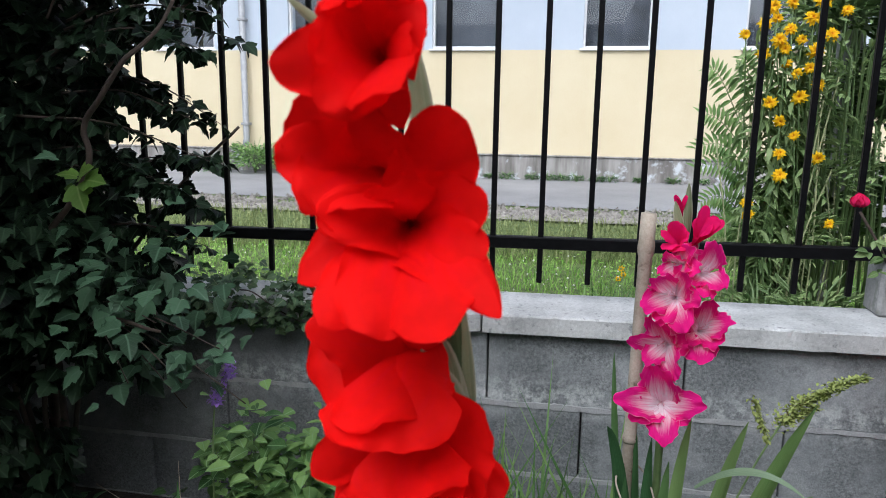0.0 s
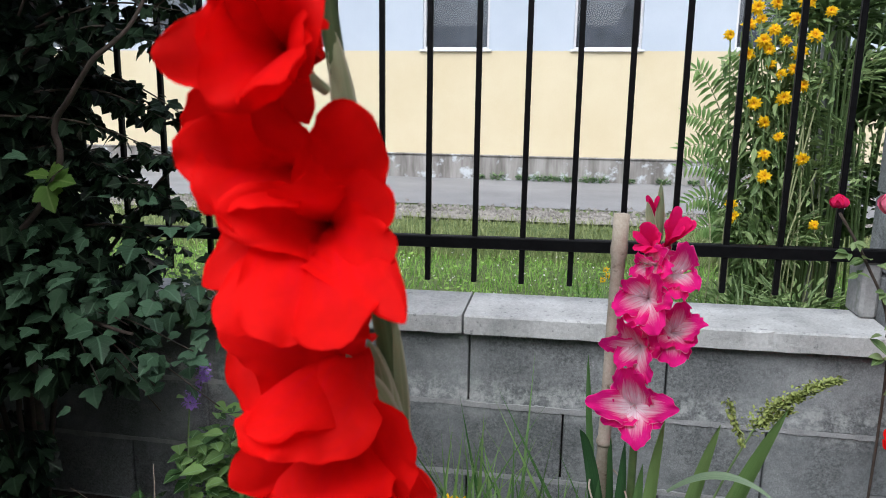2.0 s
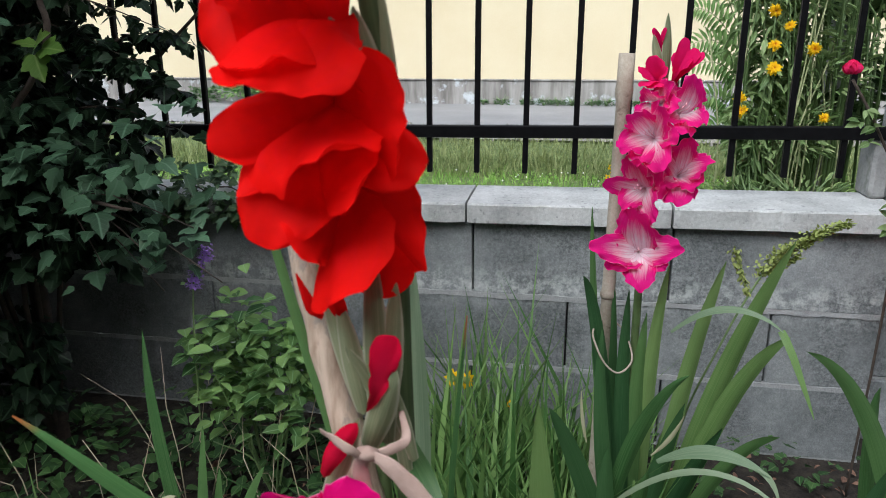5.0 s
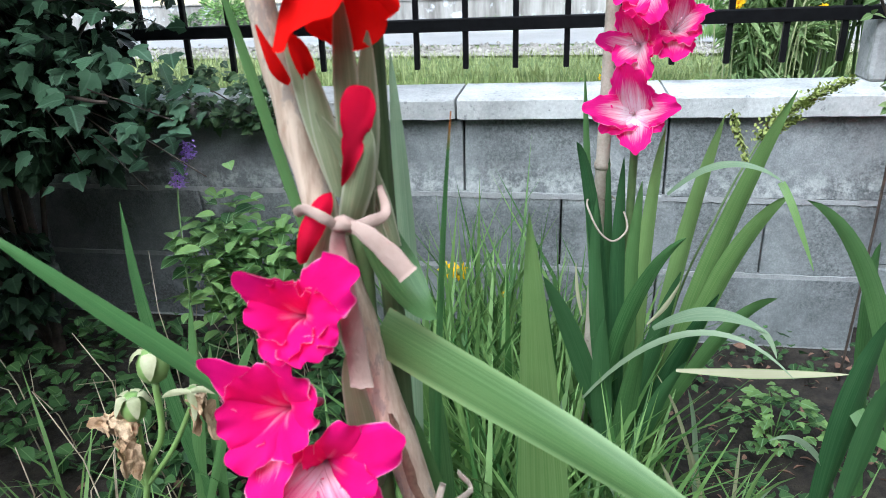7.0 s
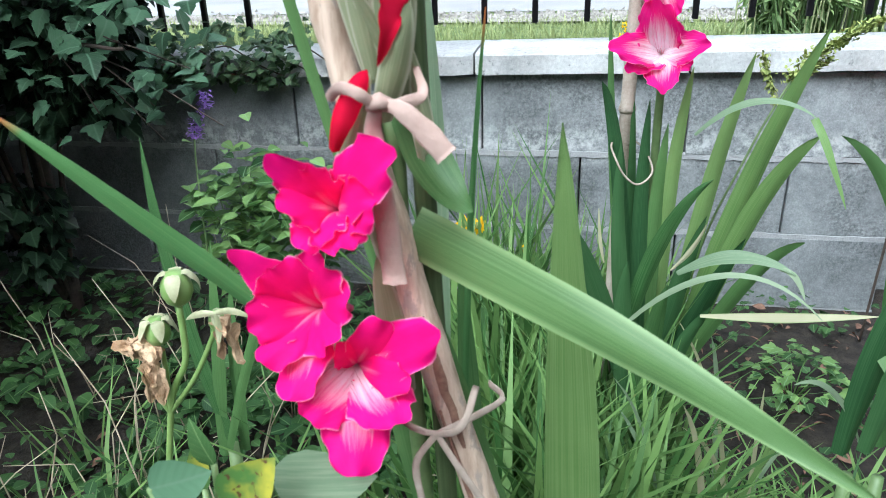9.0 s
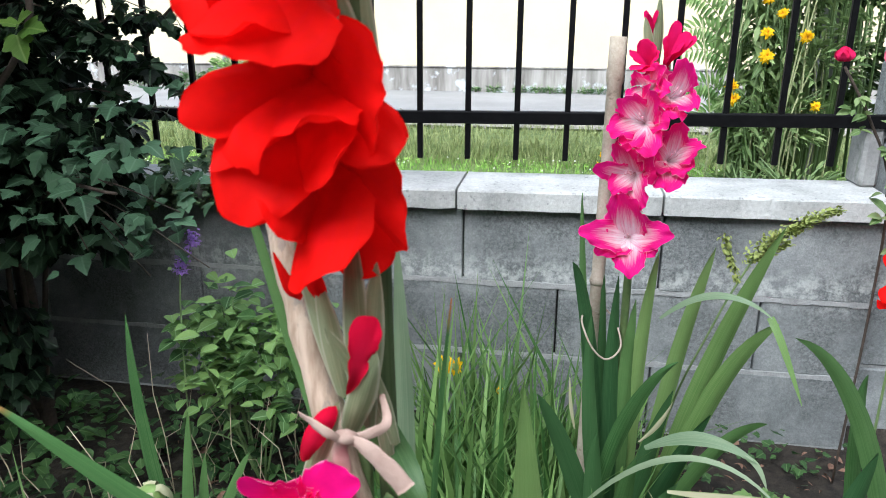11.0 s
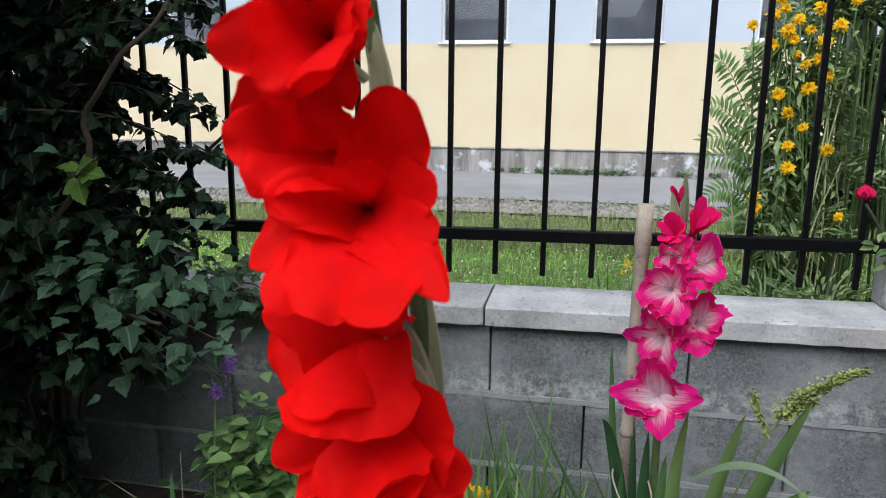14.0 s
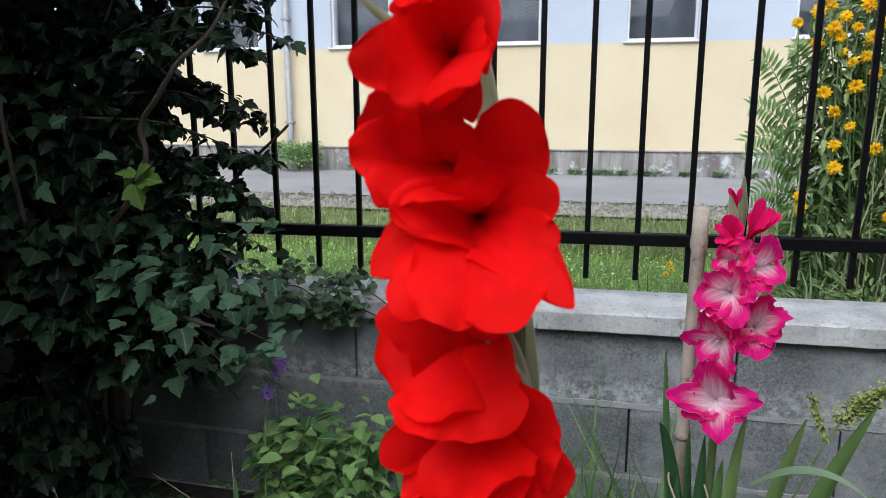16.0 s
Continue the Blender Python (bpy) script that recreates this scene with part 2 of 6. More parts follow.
M_BLADE_LIGHT = leafy("light_sword_leaf", (0.115, 0.23, 0.06), (0.22, 0.35, 0.115), (0.31, 0.43, 0.18), 18, 0.45, 0.3, island=False)
M_BLADE_BLUE = leafy("blue_green_leaf", (0.022, 0.078, 0.028), (0.060, 0.145, 0.052), (0.10, 0.19, 0.08), 12, 0.4, 0.2, island=False)
M_BLADE_PALE = leafy("pale_leaf", (0.19, 0.29, 0.17), (0.30, 0.39, 0.25), (0.40, 0.46, 0.32), 9, 0.5, 0.35, island=False)
M_BLADE_DRY = leafy("drying_leaf", (0.36, 0.34, 0.21), (0.58, 0.55, 0.38), (0.42, 0.44, 0.24), 5, 0.6, 0.3, island=False, margin=(0.30, 0.38, 0.16))
M_BLADE_TIP = leafy("brown_tipped_leaf", (0.04, 0.13, 0.04), (0.09, 0.22, 0.07), (0.16, 0.3, 0.11), 9, 0.42, 0.3, edge=(0.4, 0.14, 0.04), island=False)
M_BLADE_BROAD = leafy("broad_sword_leaf", (0.062, 0.145, 0.042), (0.115, 0.215, 0.07), (0.23, 0.35, 0.14), 26, 0.42, 0.3, island=False, margin=(0.24, 0.36, 0.15))
M_SEPAL = plain("cream_sepal", (0.27, 0.29, 0.15), (0.46, 0.45, 0.29), 60, 0.6)
M_STEM = plain("green_stem", (0.10, 0.17, 0.06), (0.19, 0.27, 0.11), 30, 0.5)
M_FLOWERSTEM = leafy("flower_stem", (0.045, 0.075, 0.03), (0.11, 0.155, 0.06), (0.17, 0.22, 0.10), 5, 0.5, 0.1, island=False)
M_SPATHE = leafy("spathe", (0.17, 0.215, 0.11), (0.33, 0.37, 0.21), (0.46, 0.48, 0.33), 9, 0.5, 0.25, island=False, margin=(0.52, 0.52, 0.39))
# near-black leaf colour carries the deep shade inside the shrub
M_SHRUB_SHADED = leafy("shrub_leaf_shaded", (0.003, 0.007, 0.004), (0.038, 0.074, 0.038), (0.045, 0.078, 0.044), 0, 0.42, 0.12, shine=0.12, span=(0.32, 0.97))
# paler copy of the same leaf, coloured as its lit outer leaves
M_SHRUB_ONE = leafy("shrub_leaf_near_lit", (0.030, 0.065, 0.034), (0.095, 0.185, 0.105), (0.11, 0.19, 0.12), 0, 0.45, 0.15, island=False, shine=0.2)
M_SHRUB_YOUNG = leafy("young_leaf", (0.065, 0.14, 0.022), (0.11, 0.20, 0.035), (0.16, 0.24, 0.07), 0, 0.5, 0.3, island=False)
M_IVY = leafy("creeper_leaf", (0.022, 0.055, 0.025), (0.10, 0.17, 0.075), (0.16, 0.2, 0.1), 0, 0.5, 0.15)
M_BUSH = leafy("bush_leaf", (0.04, 0.11, 0.03), (0.30, 0.48, 0.15), (0.28, 0.44, 0.22), 0, 0.5, 0.3)
M_WEED = leafy("weed_leaf", (0.022, 0.065, 0.02), (0.085, 0.18, 0.055), (0.16, 0.26, 0.1), 0, 0.5, 0.25)
M_GRASS = leafy("grass", (0.045, 0.13, 0.03), (0.26, 0.42, 0.13), None, 0, 0.55, 0.35)
M_LAWN = leafy("lawn_grass", (0.12, 0.29, 0.035), (0.38, 0.58, 0.14), None, 0, 0.6, 0.35)
M_VERGE = leafy("verge_grass", (0.14, 0.18, 0.06), (0.34, 0.38, 0.17), None, 0, 0.6, 0.35)
M_STRAW = plain("dry_stalk", (0.28, 0.21, 0.14), (0.58, 0.50, 0.38), 40, 0.8)
M_DRYSTEM = plain("pale_green_stem", (0.22, 0.26, 0.11), (0.42, 0.43, 0.24), 40, 0.7)
M_DRYPETAL = plain("withered_petal", (0.34, 0.20, 0.10), (0.66, 0.48, 0.31), 60, 0.8, 0, 0.8, 0.003)
M_HIP = plain("rose_hip", (0.16, 0.27, 0.07), (0.24, 0.36, 0.12), 40, 0.4)
M_BARK = mottled("bark", (0.03, 0.022, 0.017), (0.095, 0.07, 0.055), 25, fine=160)
M_RUDB = leafy("rudbeckia_leaf", (0.09, 0.17, 0.05), (0.36, 0.47, 0.20), (0.3, 0.4, 0.2), 0, 0.5, 0.3)
M_SUMAC = leafy("pinnate_leaf", (0.16, 0.31, 0.09), (0.36, 0.52, 0.19), (0.25, 0.36, 0.16), 0, 0.5, 0.35)
M_DARKW = leafy("dark_weed", (0.02, 0.045, 0.015), (0.11, 0.18, 0.06), (0.12, 0.18, 0.08), 0, 0.5, 0.2)
M_SEED = plain("green_seed", (0.20, 0.26, 0.06), (0.34, 0.38, 0.12), 200, 0.8)
M_WHITEF = plain("white_floret", (0.8, 0.8, 0.75), (0.85, 0.85, 0.82), 50, 0.7)
M_SPOT, _n, _l, _b = material("yellowing_leaf")
_p = place(_n)
_c = ramp(_n, _l, noise_tex(_n, _l, _p, 22, 4, 0.6), [(0.50, (0.06, 0.14, 0.03)), (0.66, (0.33, 0.31, 0.03))])
_c = mixed(_n, _l, ramp(_n, _l, noise_tex(_n, _l, _p, 160, 2, 0.5), [(0.62, (0, 0, 0)), (0.68, (1, 1, 1))]), _c, (0.07, 0.03, 0.01))
_l.new(_c, _b.inputs["Base Color"])
_b.inputs["Roughness"].default_value = 0.5


def block_material():
    """Grey concrete block: coarse pits, dark mildew in clouds, pale lime bloom towards the lower edge of a course."""
    m, n, l, b = material("concrete_block")
    p = place(n)
    big = noise_tex(n, l, p, 5, 5, 0.6)
    fine = noise_tex(n, l, p, 210, 4, 0.8)
    mid = noise_tex(n, l, p, 48, 4, 0.7)
    tone = calc(n, l, "ADD", calc(n, l, "MULTIPLY", big, 0.45), calc(n, l, "ADD", calc(n, l, "MULTIPLY", fine, 0.35), calc(n, l, "MULTIPLY", mid, 0.2)))
    col = ramp(n, l, tone, [(0.36, (0.15, 0.16, 0.165)), (0.5, (0.25, 0.265, 0.27)), (0.64, (0.40, 0.415, 0.42))])
    cloud = ramp(n, l, noise_tex(n, l, p, 4.2, 4, 0.65), [(0.42, (0, 0, 0)), (0.56, (1, 1, 1))])
    speck = ramp(n, l, noise_tex(n, l, p, 130, 5, 0.85), [(0.40, (0, 0, 0)), (0.62, (1, 1, 1))])
    col = mixed(n, l, calc(n, l, "MULTIPLY", calc(n, l, "MULTIPLY", cloud, speck), 0.72), col, (0.05, 0.055, 0.055))
    sep = n.new("ShaderNodeSeparateXYZ")
    l.new(p, sep.inputs[0])
    band = ramp(n, l, calc(n, l, "ABSOLUTE", calc(n, l, "SUBTRACT", sep.outputs[2], 0.425)), [(0.005, (1, 1, 1)), (0.07, (0, 0, 0))])
    lime = calc(n, l, "MULTIPLY", band, ramp(n, l, noise_tex(n, l, p, 30, 6, 0.75), [(0.45, (0, 0, 0)), (0.60, (1, 1, 1))]))
    col = mixed(n, l, calc(n, l, "MULTIPLY", lime, 0.75), col, (0.60, 0.62, 0.61))
    rnd = n.new("ShaderNodeObjectInfo").outputs["Random"]
    col = mixed(n, l, 1.0, col, ramp(n, l, rnd, [(0.0, (0.84, 0.85, 0.85)), (1.0, (1.1, 1.1, 1.1))]), "MULTIPLY")
    l.new(col, b.inputs["Base Color"])
    b.inputs["Roughness"].default_value = 0.92
    bump(n, l, calc(n, l, "ADD", fine, mid), 0.6, 0.003, b)
    return m


def plinth_material():
    """Old grey render with dark runs and patches of flaking whitewash."""
    m, n, l, b = material("old_plinth")
    p = place(n)
    mp = n.new("ShaderNodeMapping")
    mp.inputs["Scale"].default_value = (9, 9, 1.2)
    l.new(p, mp.inputs["Vector"])
    run = noise_tex(n, l, mp.outputs[0], 1.0, 5, 0.65)
    col = ramp(n, l, run, [(0.36, (0.13, 0.12, 0.11)), (0.64, (0.30, 0.29, 0.27))])
    flake = ramp(n, l, noise_tex(n, l, p, 5.5, 7, 0.7), [(0.54, (0, 0, 0)), (0.63, (1, 1, 1))])
    col = mixed(n, l, flake, col, (0.47, 0.50, 0.52))
    l.new(col, b.inputs["Base Color"])
    b.inputs["Roughness"].default_value = 0.9
    bump(n, l, flake, 0.5, 0.01, b)
    return m


def ground_material():
    m, n, l, b = material("ground_earth")
    p = place(n)
    sep = n.new("ShaderNodeSeparateXYZ")
    l.new(p, sep.inputs[0])
    soil = ramp(n, l, noise_tex(n, l, p, 30, 6, 0.7), [(0.35, (0.012, 0.0095, 0.0075)), (0.68, (0.055, 0.043, 0.032))])
    turf = ramp(n, l, noise_tex(n, l, p, 18, 6, 0.7), [(0.35, (0.05, 0.08, 0.02)), (0.68, (0.17, 0.22, 0.07))])
    side = calc(n, l, "GREATER_THAN", sep.outputs[1], 2.1)
    l.new(mixed(n, l, side, soil, turf), b.inputs["Base Color"])
    b.inputs["Roughness"].default_value = 0.95
    bump(n, l, noise_tex(n, l, p, 70, 5, 0.7), 0.9, 0.012, b)
    return m


def glass_material():
    m, n, l, b = material("window_glass")
    b.inputs["Base Color"].default_value = (0.9, 0.93, 0.95, 1)
    b.inputs["Transmission Weight"].default_value = 1.0
    b.inputs["Roughness"].default_value = 0.02
    b.inputs["IOR"].default_value = 1.5
    return m


def stake_material():
    """Bleached wood: grain along the stake, grey bark patches and red-brown scars."""
    m, n, l, b = material("weathered_wood")
    p = place(n)
    mp = n.new("ShaderNodeMapping")
    mp.inputs["Scale"].default_value = (150, 150, 14)
    l.new(p, mp.inputs["Vector"])
    grain = noise_tex(n, l, mp.outputs[0], 1.0, 5, 0.65)
    col = ramp(n, l, grain, [(0.30, (0.34, 0.24, 0.17)), (0.62, (0.62, 0.50, 0.39))])
    ms = n.new("ShaderNodeMapping")
    ms.inputs["Scale"].default_value = (60, 60, 22)
    l.new(p, ms.inputs["Vector"])
    patch = noise_tex(n, l, ms.outputs[0], 1.0, 5, 0.7)
    col = mixed(n, l, ramp(n, l, patch, [(0.54, (0, 0, 0)), (0.58, (0.8, 0.8, 0.8))]), col, (0.33, 0.28, 0.24))
    col = mixed(n, l, ramp(n, l, patch, [(0.62, (0, 0, 0)), (0.66, (1, 1, 1))]), col, (0.17, 0.08, 0.05))
    l.new(col, b.inputs["Base Color"])
    b.inputs["Roughness"].default_value = 0.85
    bump(n, l, calc(n, l, "ADD", grain, patch), 0.5, 0.002, b)
    return m


M_STAKE = stake_material()
M_BLOCK, M_PLINTH, M_GROUND, M_GLASS = block_material(), plinth_material(), ground_material(), glass_material()
M_ROOM = plain("dim_room", (0.10, 0.10, 0.11), (0.16, 0.16, 0.17), 3, 0.9)
# dark tone standing in for the unlit interior behind the glass
M_PANE_BACK = plain("dark_pane_back", (0.035, 0.04, 0.05), (0.10, 0.11, 0.13), 3, 0.9)


# ---------------------------------------------------------------- mesh helpers
def raw(name, verts, faces, mat, parent=None, label="", uvs=None, smooth=True, at=None):
    me = bpy.data.meshes.new(name)
    me.from_pydata([tuple(v) for v in verts], [], faces)
    if uvs is not None:
        lay = me.uv_layers.new(name="UVMap")
        idx = np.empty(len(me.loops), dtype=np.int32)
        me.loops.foreach_get("vertex_index", idx)
        lay.data.foreach_set("uv", np.asarray(uvs, dtype=np.float32)[idx].ravel())
    if smooth:
        me.polygons.foreach_set("use_smooth", [True] * len(me.polygons))
    me.materials.append(mat)
    ob = new(name, me)
    if parent is not None:
        ob.parent = parent
    if at is not None:
        ob.location = at
    if label:
        ob["label"] = label
    return ob


def empty(name, at, label, category, group="", kind=""):
    ob = new(name)
    ob.location = at
    ob.empty_display_size = 0.05
    return tagged(ob, label, category, group, kind)


def under(ob, parent):
    """Hang a part made in world places under its thing."""
    ob.parent = parent
    ob.matrix_parent_inverse = Matrix.Translation(-Vector(parent.location))
    return ob


class Soup:
    """Gathers many small pieces into one mesh."""

    def __init__(self):
        self.v, self.f, self.uv = [], [], []

    def add(self, verts, faces, uvs=None):
        k = len(self.v)
        self.v.extend(verts)
        self.f.extend([tuple(i + k for i in f) for f in faces])
        self.uv.extend(uvs if uvs is not None else [(0.5, 0.5)] * len(verts))

    def done(self, name, mat, parent=None, label="", smooth=True):
        return raw(name, self.v, self.f, mat, parent, label, self.uv, smooth)


def box_bm(x0, x1, y0, y1, z0, z1, chamfer=0.0):
    bm = bmesh.new()
    bmesh.ops.create_cube(bm, size=1)
    for v in bm.verts:
        v.co = Vector((x0 if v.co.x < 0 else x1, y0 if v.co.y < 0 else y1, z0 if v.co.z < 0 else z1))
    if chamfer:
        bmesh.ops.bevel(bm, geom=bm.edges[:], offset=chamfer, segments=1, affect="EDGES")
    return bm


def part(name, bm, mat, parent=None, label="", smooth=False):
    me = bpy.data.meshes.new(name)
    bm.to_mesh(me)
    bm.free()
    if smooth:
        me.polygons.foreach_set("use_smooth", [True] * len(me.polygons))
    me.materials.append(mat)
    ob = new(name, me)
    if parent is not None:
        under(ob, parent)
    if label:
        ob["label"] = label
    return ob


def tube_geo(points, radii, sides=8, cap=True):
    pts = [Vector(p) for p in points]
    if isinstance(radii, (int, float)):
        radii = [radii] * len(pts)
    verts, faces, uvs = [], [], []
    side = None
    for i, p in enumerate(pts):
        t = (pts[min(i + 1, len(pts) - 1)] - pts[max(i - 1, 0)]).normalized()
        if side is None:
            side = t.cross(Vector((0, 1, 0.01))).normalized()
        side = (side - t * side.dot(t)).normalized()
        up = t.cross(side)
        for k in range(sides):
            a = 2 * math.pi * k / sides
            verts.append(p + (side * math.cos(a) + up * math.sin(a)) * radii[i])
            uvs.append((k / sides, i / max(1, len(pts) - 1)))
    for i in range(len(pts) - 1):
        for k in range(sides):
            a, b = i * sides + k, i * sides + (k + 1) % sides
            faces.append((a, b, b + sides, a + sides))
    if cap:
        faces.append(tuple(range(sides))[::-1])
        faces.append(tuple(range((len(pts) - 1) * sides, len(pts) * sides)))
    return verts, faces, uvs


def tube(name, points, radii, mat, parent=None, sides=10, label=""):
    v, f, uv = tube_geo(points, radii, sides)
    ob = raw(name, v, f, mat, None, label, uv)
    return under(ob, parent) if parent is not None else ob


def bez(a, b, c, t):
    return a * (1 - t) ** 2 + b * (2 * t * (1 - t)) + c * t * t


def curve3(pts, n):
    """Smooth line through the points (Catmull-Rom)."""
    p = [Vector(q) for q in pts]
    p = [p[0] * 2 - p[1]] + p + [p[-1] * 2 - p[-2]]
    out = []
    for i in range(1, len(p) - 2):
        for k in range(n):
            t = k / n
            out.append(0.5 * (2 * p[i] + (p[i + 1] - p[i - 1]) * t + (2 * p[i - 1] - 5 * p[i] + 4 * p[i + 1] - p[i + 2]) * t * t + (3 * p[i] - p[i - 1] - 3 * p[i + 1] + p[i + 2]) * t ** 3))
    out.append(p[-2])
    return out


def blade_geo(root, mid, tip, width, fold=0.25, face=(0.1, -1, 0.15), nv=16, twist=0.0, taper=3.2, foot=0.62):
    """A sword leaf whose middle passes through mid: keel folded along its midrib, tapering to a point."""
    a, c = Vector(root), Vector(tip)
    b = Vector(mid) * 2 - (a + c) * 0.5
    fc = Vector(face).normalized()
    verts, faces, uvs = [], [], []
    us = (-1, -0.5, 0, 0.5, 1)
    for i in range(nv + 1):
        v = i / nv
        p = bez(a, b, c, v)
        t = ((b - a) * (1 - v) + (c - b) * v).normalized()
        s = t.cross(fc).normalized()
        n = s.cross(t)
        if twist:
            q = Matrix.Rotation(twist * v, 3, t)
            s, n = q @ s, q @ n
        w = width * 0.5 * (foot + (1 - foot) * min(1, v * 2.2)) * (1 - v ** taper) ** 0.8 + 0.0004
        wob = 0.06 * width * math.sin(v * 9 + root[0] * 50)
        for u in us:
            verts.append(p + s * (u * w) + n * (-abs(u) * w * fold * 2 * (0.4 + 0.6 * (1 - v)) + wob * u * u))
            uvs.append(((u + 1) / 2, v))
    for i in range(nv):
        for k in range(4):
            j = i * 5 + k
            faces.append((j, j + 1, j + 6, j + 5))
    return verts, faces, uvs


def blade(plant, root, mid, tip, width, mat, label="", **kw):
    v, f, uv = blade_geo(root, mid, tip, width, **kw)
    return under(raw("leaf", v, f, mat, None, label, uv), plant)


def petal_geo(base, throat, tip, width, nu=10, nv=14, ruffle=0.10, cup=0.35, seed=0.0, point=(3.4, 0.5), curl=0.12, frill=0.02, scallop=0.05):
    """A petal: narrow claw at the base, obovate blade, margins waved and finely frilled round the outline."""
    a, b, c = Vector(base), Vector(throat), Vector(tip)
    b = b * 1.25 - (a + c) * 0.125
    axis = (b - a).normalized()
    s0 = axis.cross(c - a)
    s0 = s0.normalized() if s0.length > 1e-5 else Vector((1, 0, 0))
    length = (b - a).length * 0.5 + (c - b).length
    top = max((k / 40) ** 0.85 * (1 - (k / 40) ** point[0]) ** point[1] for k in range(40))
    verts, faces, uvs = [], [], []
    for i in range(nv + 1):
        v = 1 - (1 - i / nv) ** 1.5
        p = bez(a, b, c, v)
        t = ((b - a) * (1 - v) + (c - b) * v).normalized()
        s = (s0 - t * s0.dot(t)).normalized()
        n = s.cross(t)
        if n.dot(axis) < 0:
            n = -n
        w = width * 0.5 * (v ** 0.85) * max(0.0, 1 - v ** point[0]) ** point[1] / top + 0.0002
        for k in range(nu + 1):
            u = math.sin((2 * k / nu - 1) * math.pi / 2)
            ang = math.atan2(u * w, (v - 0.45) * length)
            rim = max(abs(u) ** 3, v ** 7) * min(1.0, v * 1.8)
            wave = math.sin(2.4 * ang + seed) + 0.6 * math.sin(4.4 * ang + seed * 2.1)
            fine = math.sin(12 * ang + seed * 7) + 0.7 * math.sin(21 * ang + seed * 3)
            lift = cup * w * u * u * (1.0 - 1.3 * v) * 2 + ruffle * width * wave * rim + frill * width * fine * rim * rim - curl * width * v ** 4
            lift += 0.03 * width * math.sin(3 * u + seed) * v * (1 - v) * 4
            edge = 1 + scallop * (math.sin(5 * ang + seed * 3) + 0.6 * math.sin(9 * ang + seed * 5)) * v + frill * (math.sin(15 * ang + seed * 5) + 0.7 * math.sin(27 * ang + seed)) * rim
            out = width * (0.5 * scallop * math.sin(5 * ang + seed * 3) + 0.4 * frill * math.sin(19 * ang + seed * 2)) * v ** 6
            verts.append(p + s * (u * w * edge) + n * lift + t * out)
            uvs.append(((u + 1) / 2, v))
    for i in range(nv):
        for k in range(nu):
            j = i * (nu + 1) + k
            faces.append((j, j + 1, j + nu + 2, j + nu + 1))
    return verts, faces, uvs


def floret(plant, mat, base, throat, tips, nu=10, nv=14, ruffle=0.10, stamens=True, grow=1.0, tube_mat=None, **kw):
    """One gladiolus floret: a green-throated tube, its petals, stamens. tips: (tip, width) petal by petal, with another outline or material where it has one."""
    base, throat = Vector(base), Vector(throat)
    ax = (throat - base).normalized()
    v, f, uv = tube_geo([base - ax * 0.012, base, base + (throat - base) * 0.35], [0.0025, 0.004, 0.007], 10)
    body = under(raw("floret", v, f, tube_mat or mat, None, "", uv), plant)
    for tip, w, *other in tips:
        seed = tip[0] * 131 + tip[2] * 97
        shape = dict(kw, point=other[0]) if other and isinstance(other[0], tuple) else kw
        v, f, uv = petal_geo(base, throat, tip, w * grow, nu, nv, ruffle, seed=seed, **shape)
        o = raw("petal", v, f, mat if shape is not kw or not other else other[0], None, "", uv)
        o.parent = body
    if stamens:
        sp = Soup()
        mean = sum((Vector(t[0]) for t in tips), Vector()) / len(tips)
        for k in range(3):
            e = throat + (mean - throat) * 0.3 + ax * 0.006 + Vector((0.004 * (k - 1), 0, 0.004 * (k % 2)))
            sp.add(*tube_geo([base + ax * 0.01, (base + e) * 0.5 + Vector((0, 0, 0.002)), e, e + Vector((0.0006, -0.001, 0.0035))], [0.0006, 0.0006, 0.0005, 0.0008], 5))
        o = sp.done("stamen", M_STAMEN)
        o.parent = body
    return body


def spathe(plant, root, tip, r, mat=None, label=""):
    """A pointed green bud sheath, folded like a keel round the stem."""
    a, c = Vector(root), Vector(tip)
    v, f, uv = blade_geo(a, (a + c) * 0.5 + Vector((0.1 * r, -0.4 * r, 0)), c, r * 2.3, 0.42, (0.15, -1, 0.1), 12)
    return under(raw("spathe", v, f, mat or M_SPATHE, None, label, uv), plant)


LOBES = ((0.0, 0.03), (0.12, -0.04), (0.25, -0.04), (0.34, 0.03), (0.37, 0.09), (0.44, 0.14), (0.50, 0.22), (0.51, 0.29), (0.58, 0.37), (0.61, 0.47), (0.52, 0.48), (0.46, 0.52), (0.37, 0.51), (0.32, 0.56), (0.34, 0.64), (0.33, 0.71), (0.27, 0.74), (0.23, 0.82), (0.15, 0.87), (0.08, 0.96), (0.0, 1.03))


def lobed_geo(m, size, droop=0.2):
    """A leaf with three to five lobes, folded and drooping a little; m places it (y along, z its face)."""
    verts, uvs = [], []
    for x, y in list(LOBES) + [(-x, y) for x, y in LOBES[-2:0:-1]]:
        verts.append(m @ Vector((x * size, y * size, size * (0.12 * abs(x) - droop * y * y))))
        uvs.append((0.5 + x * 0.75, max(0.0, y)))
    mid = len(verts)
    verts.append(m @ Vector((0, 0.38 * size, -0.05 * size)))
    uvs.append((0.5, 0.4))
    k = mid
    return verts, [(mid, i, (i + 1) % k) for i in range(k)], uvs


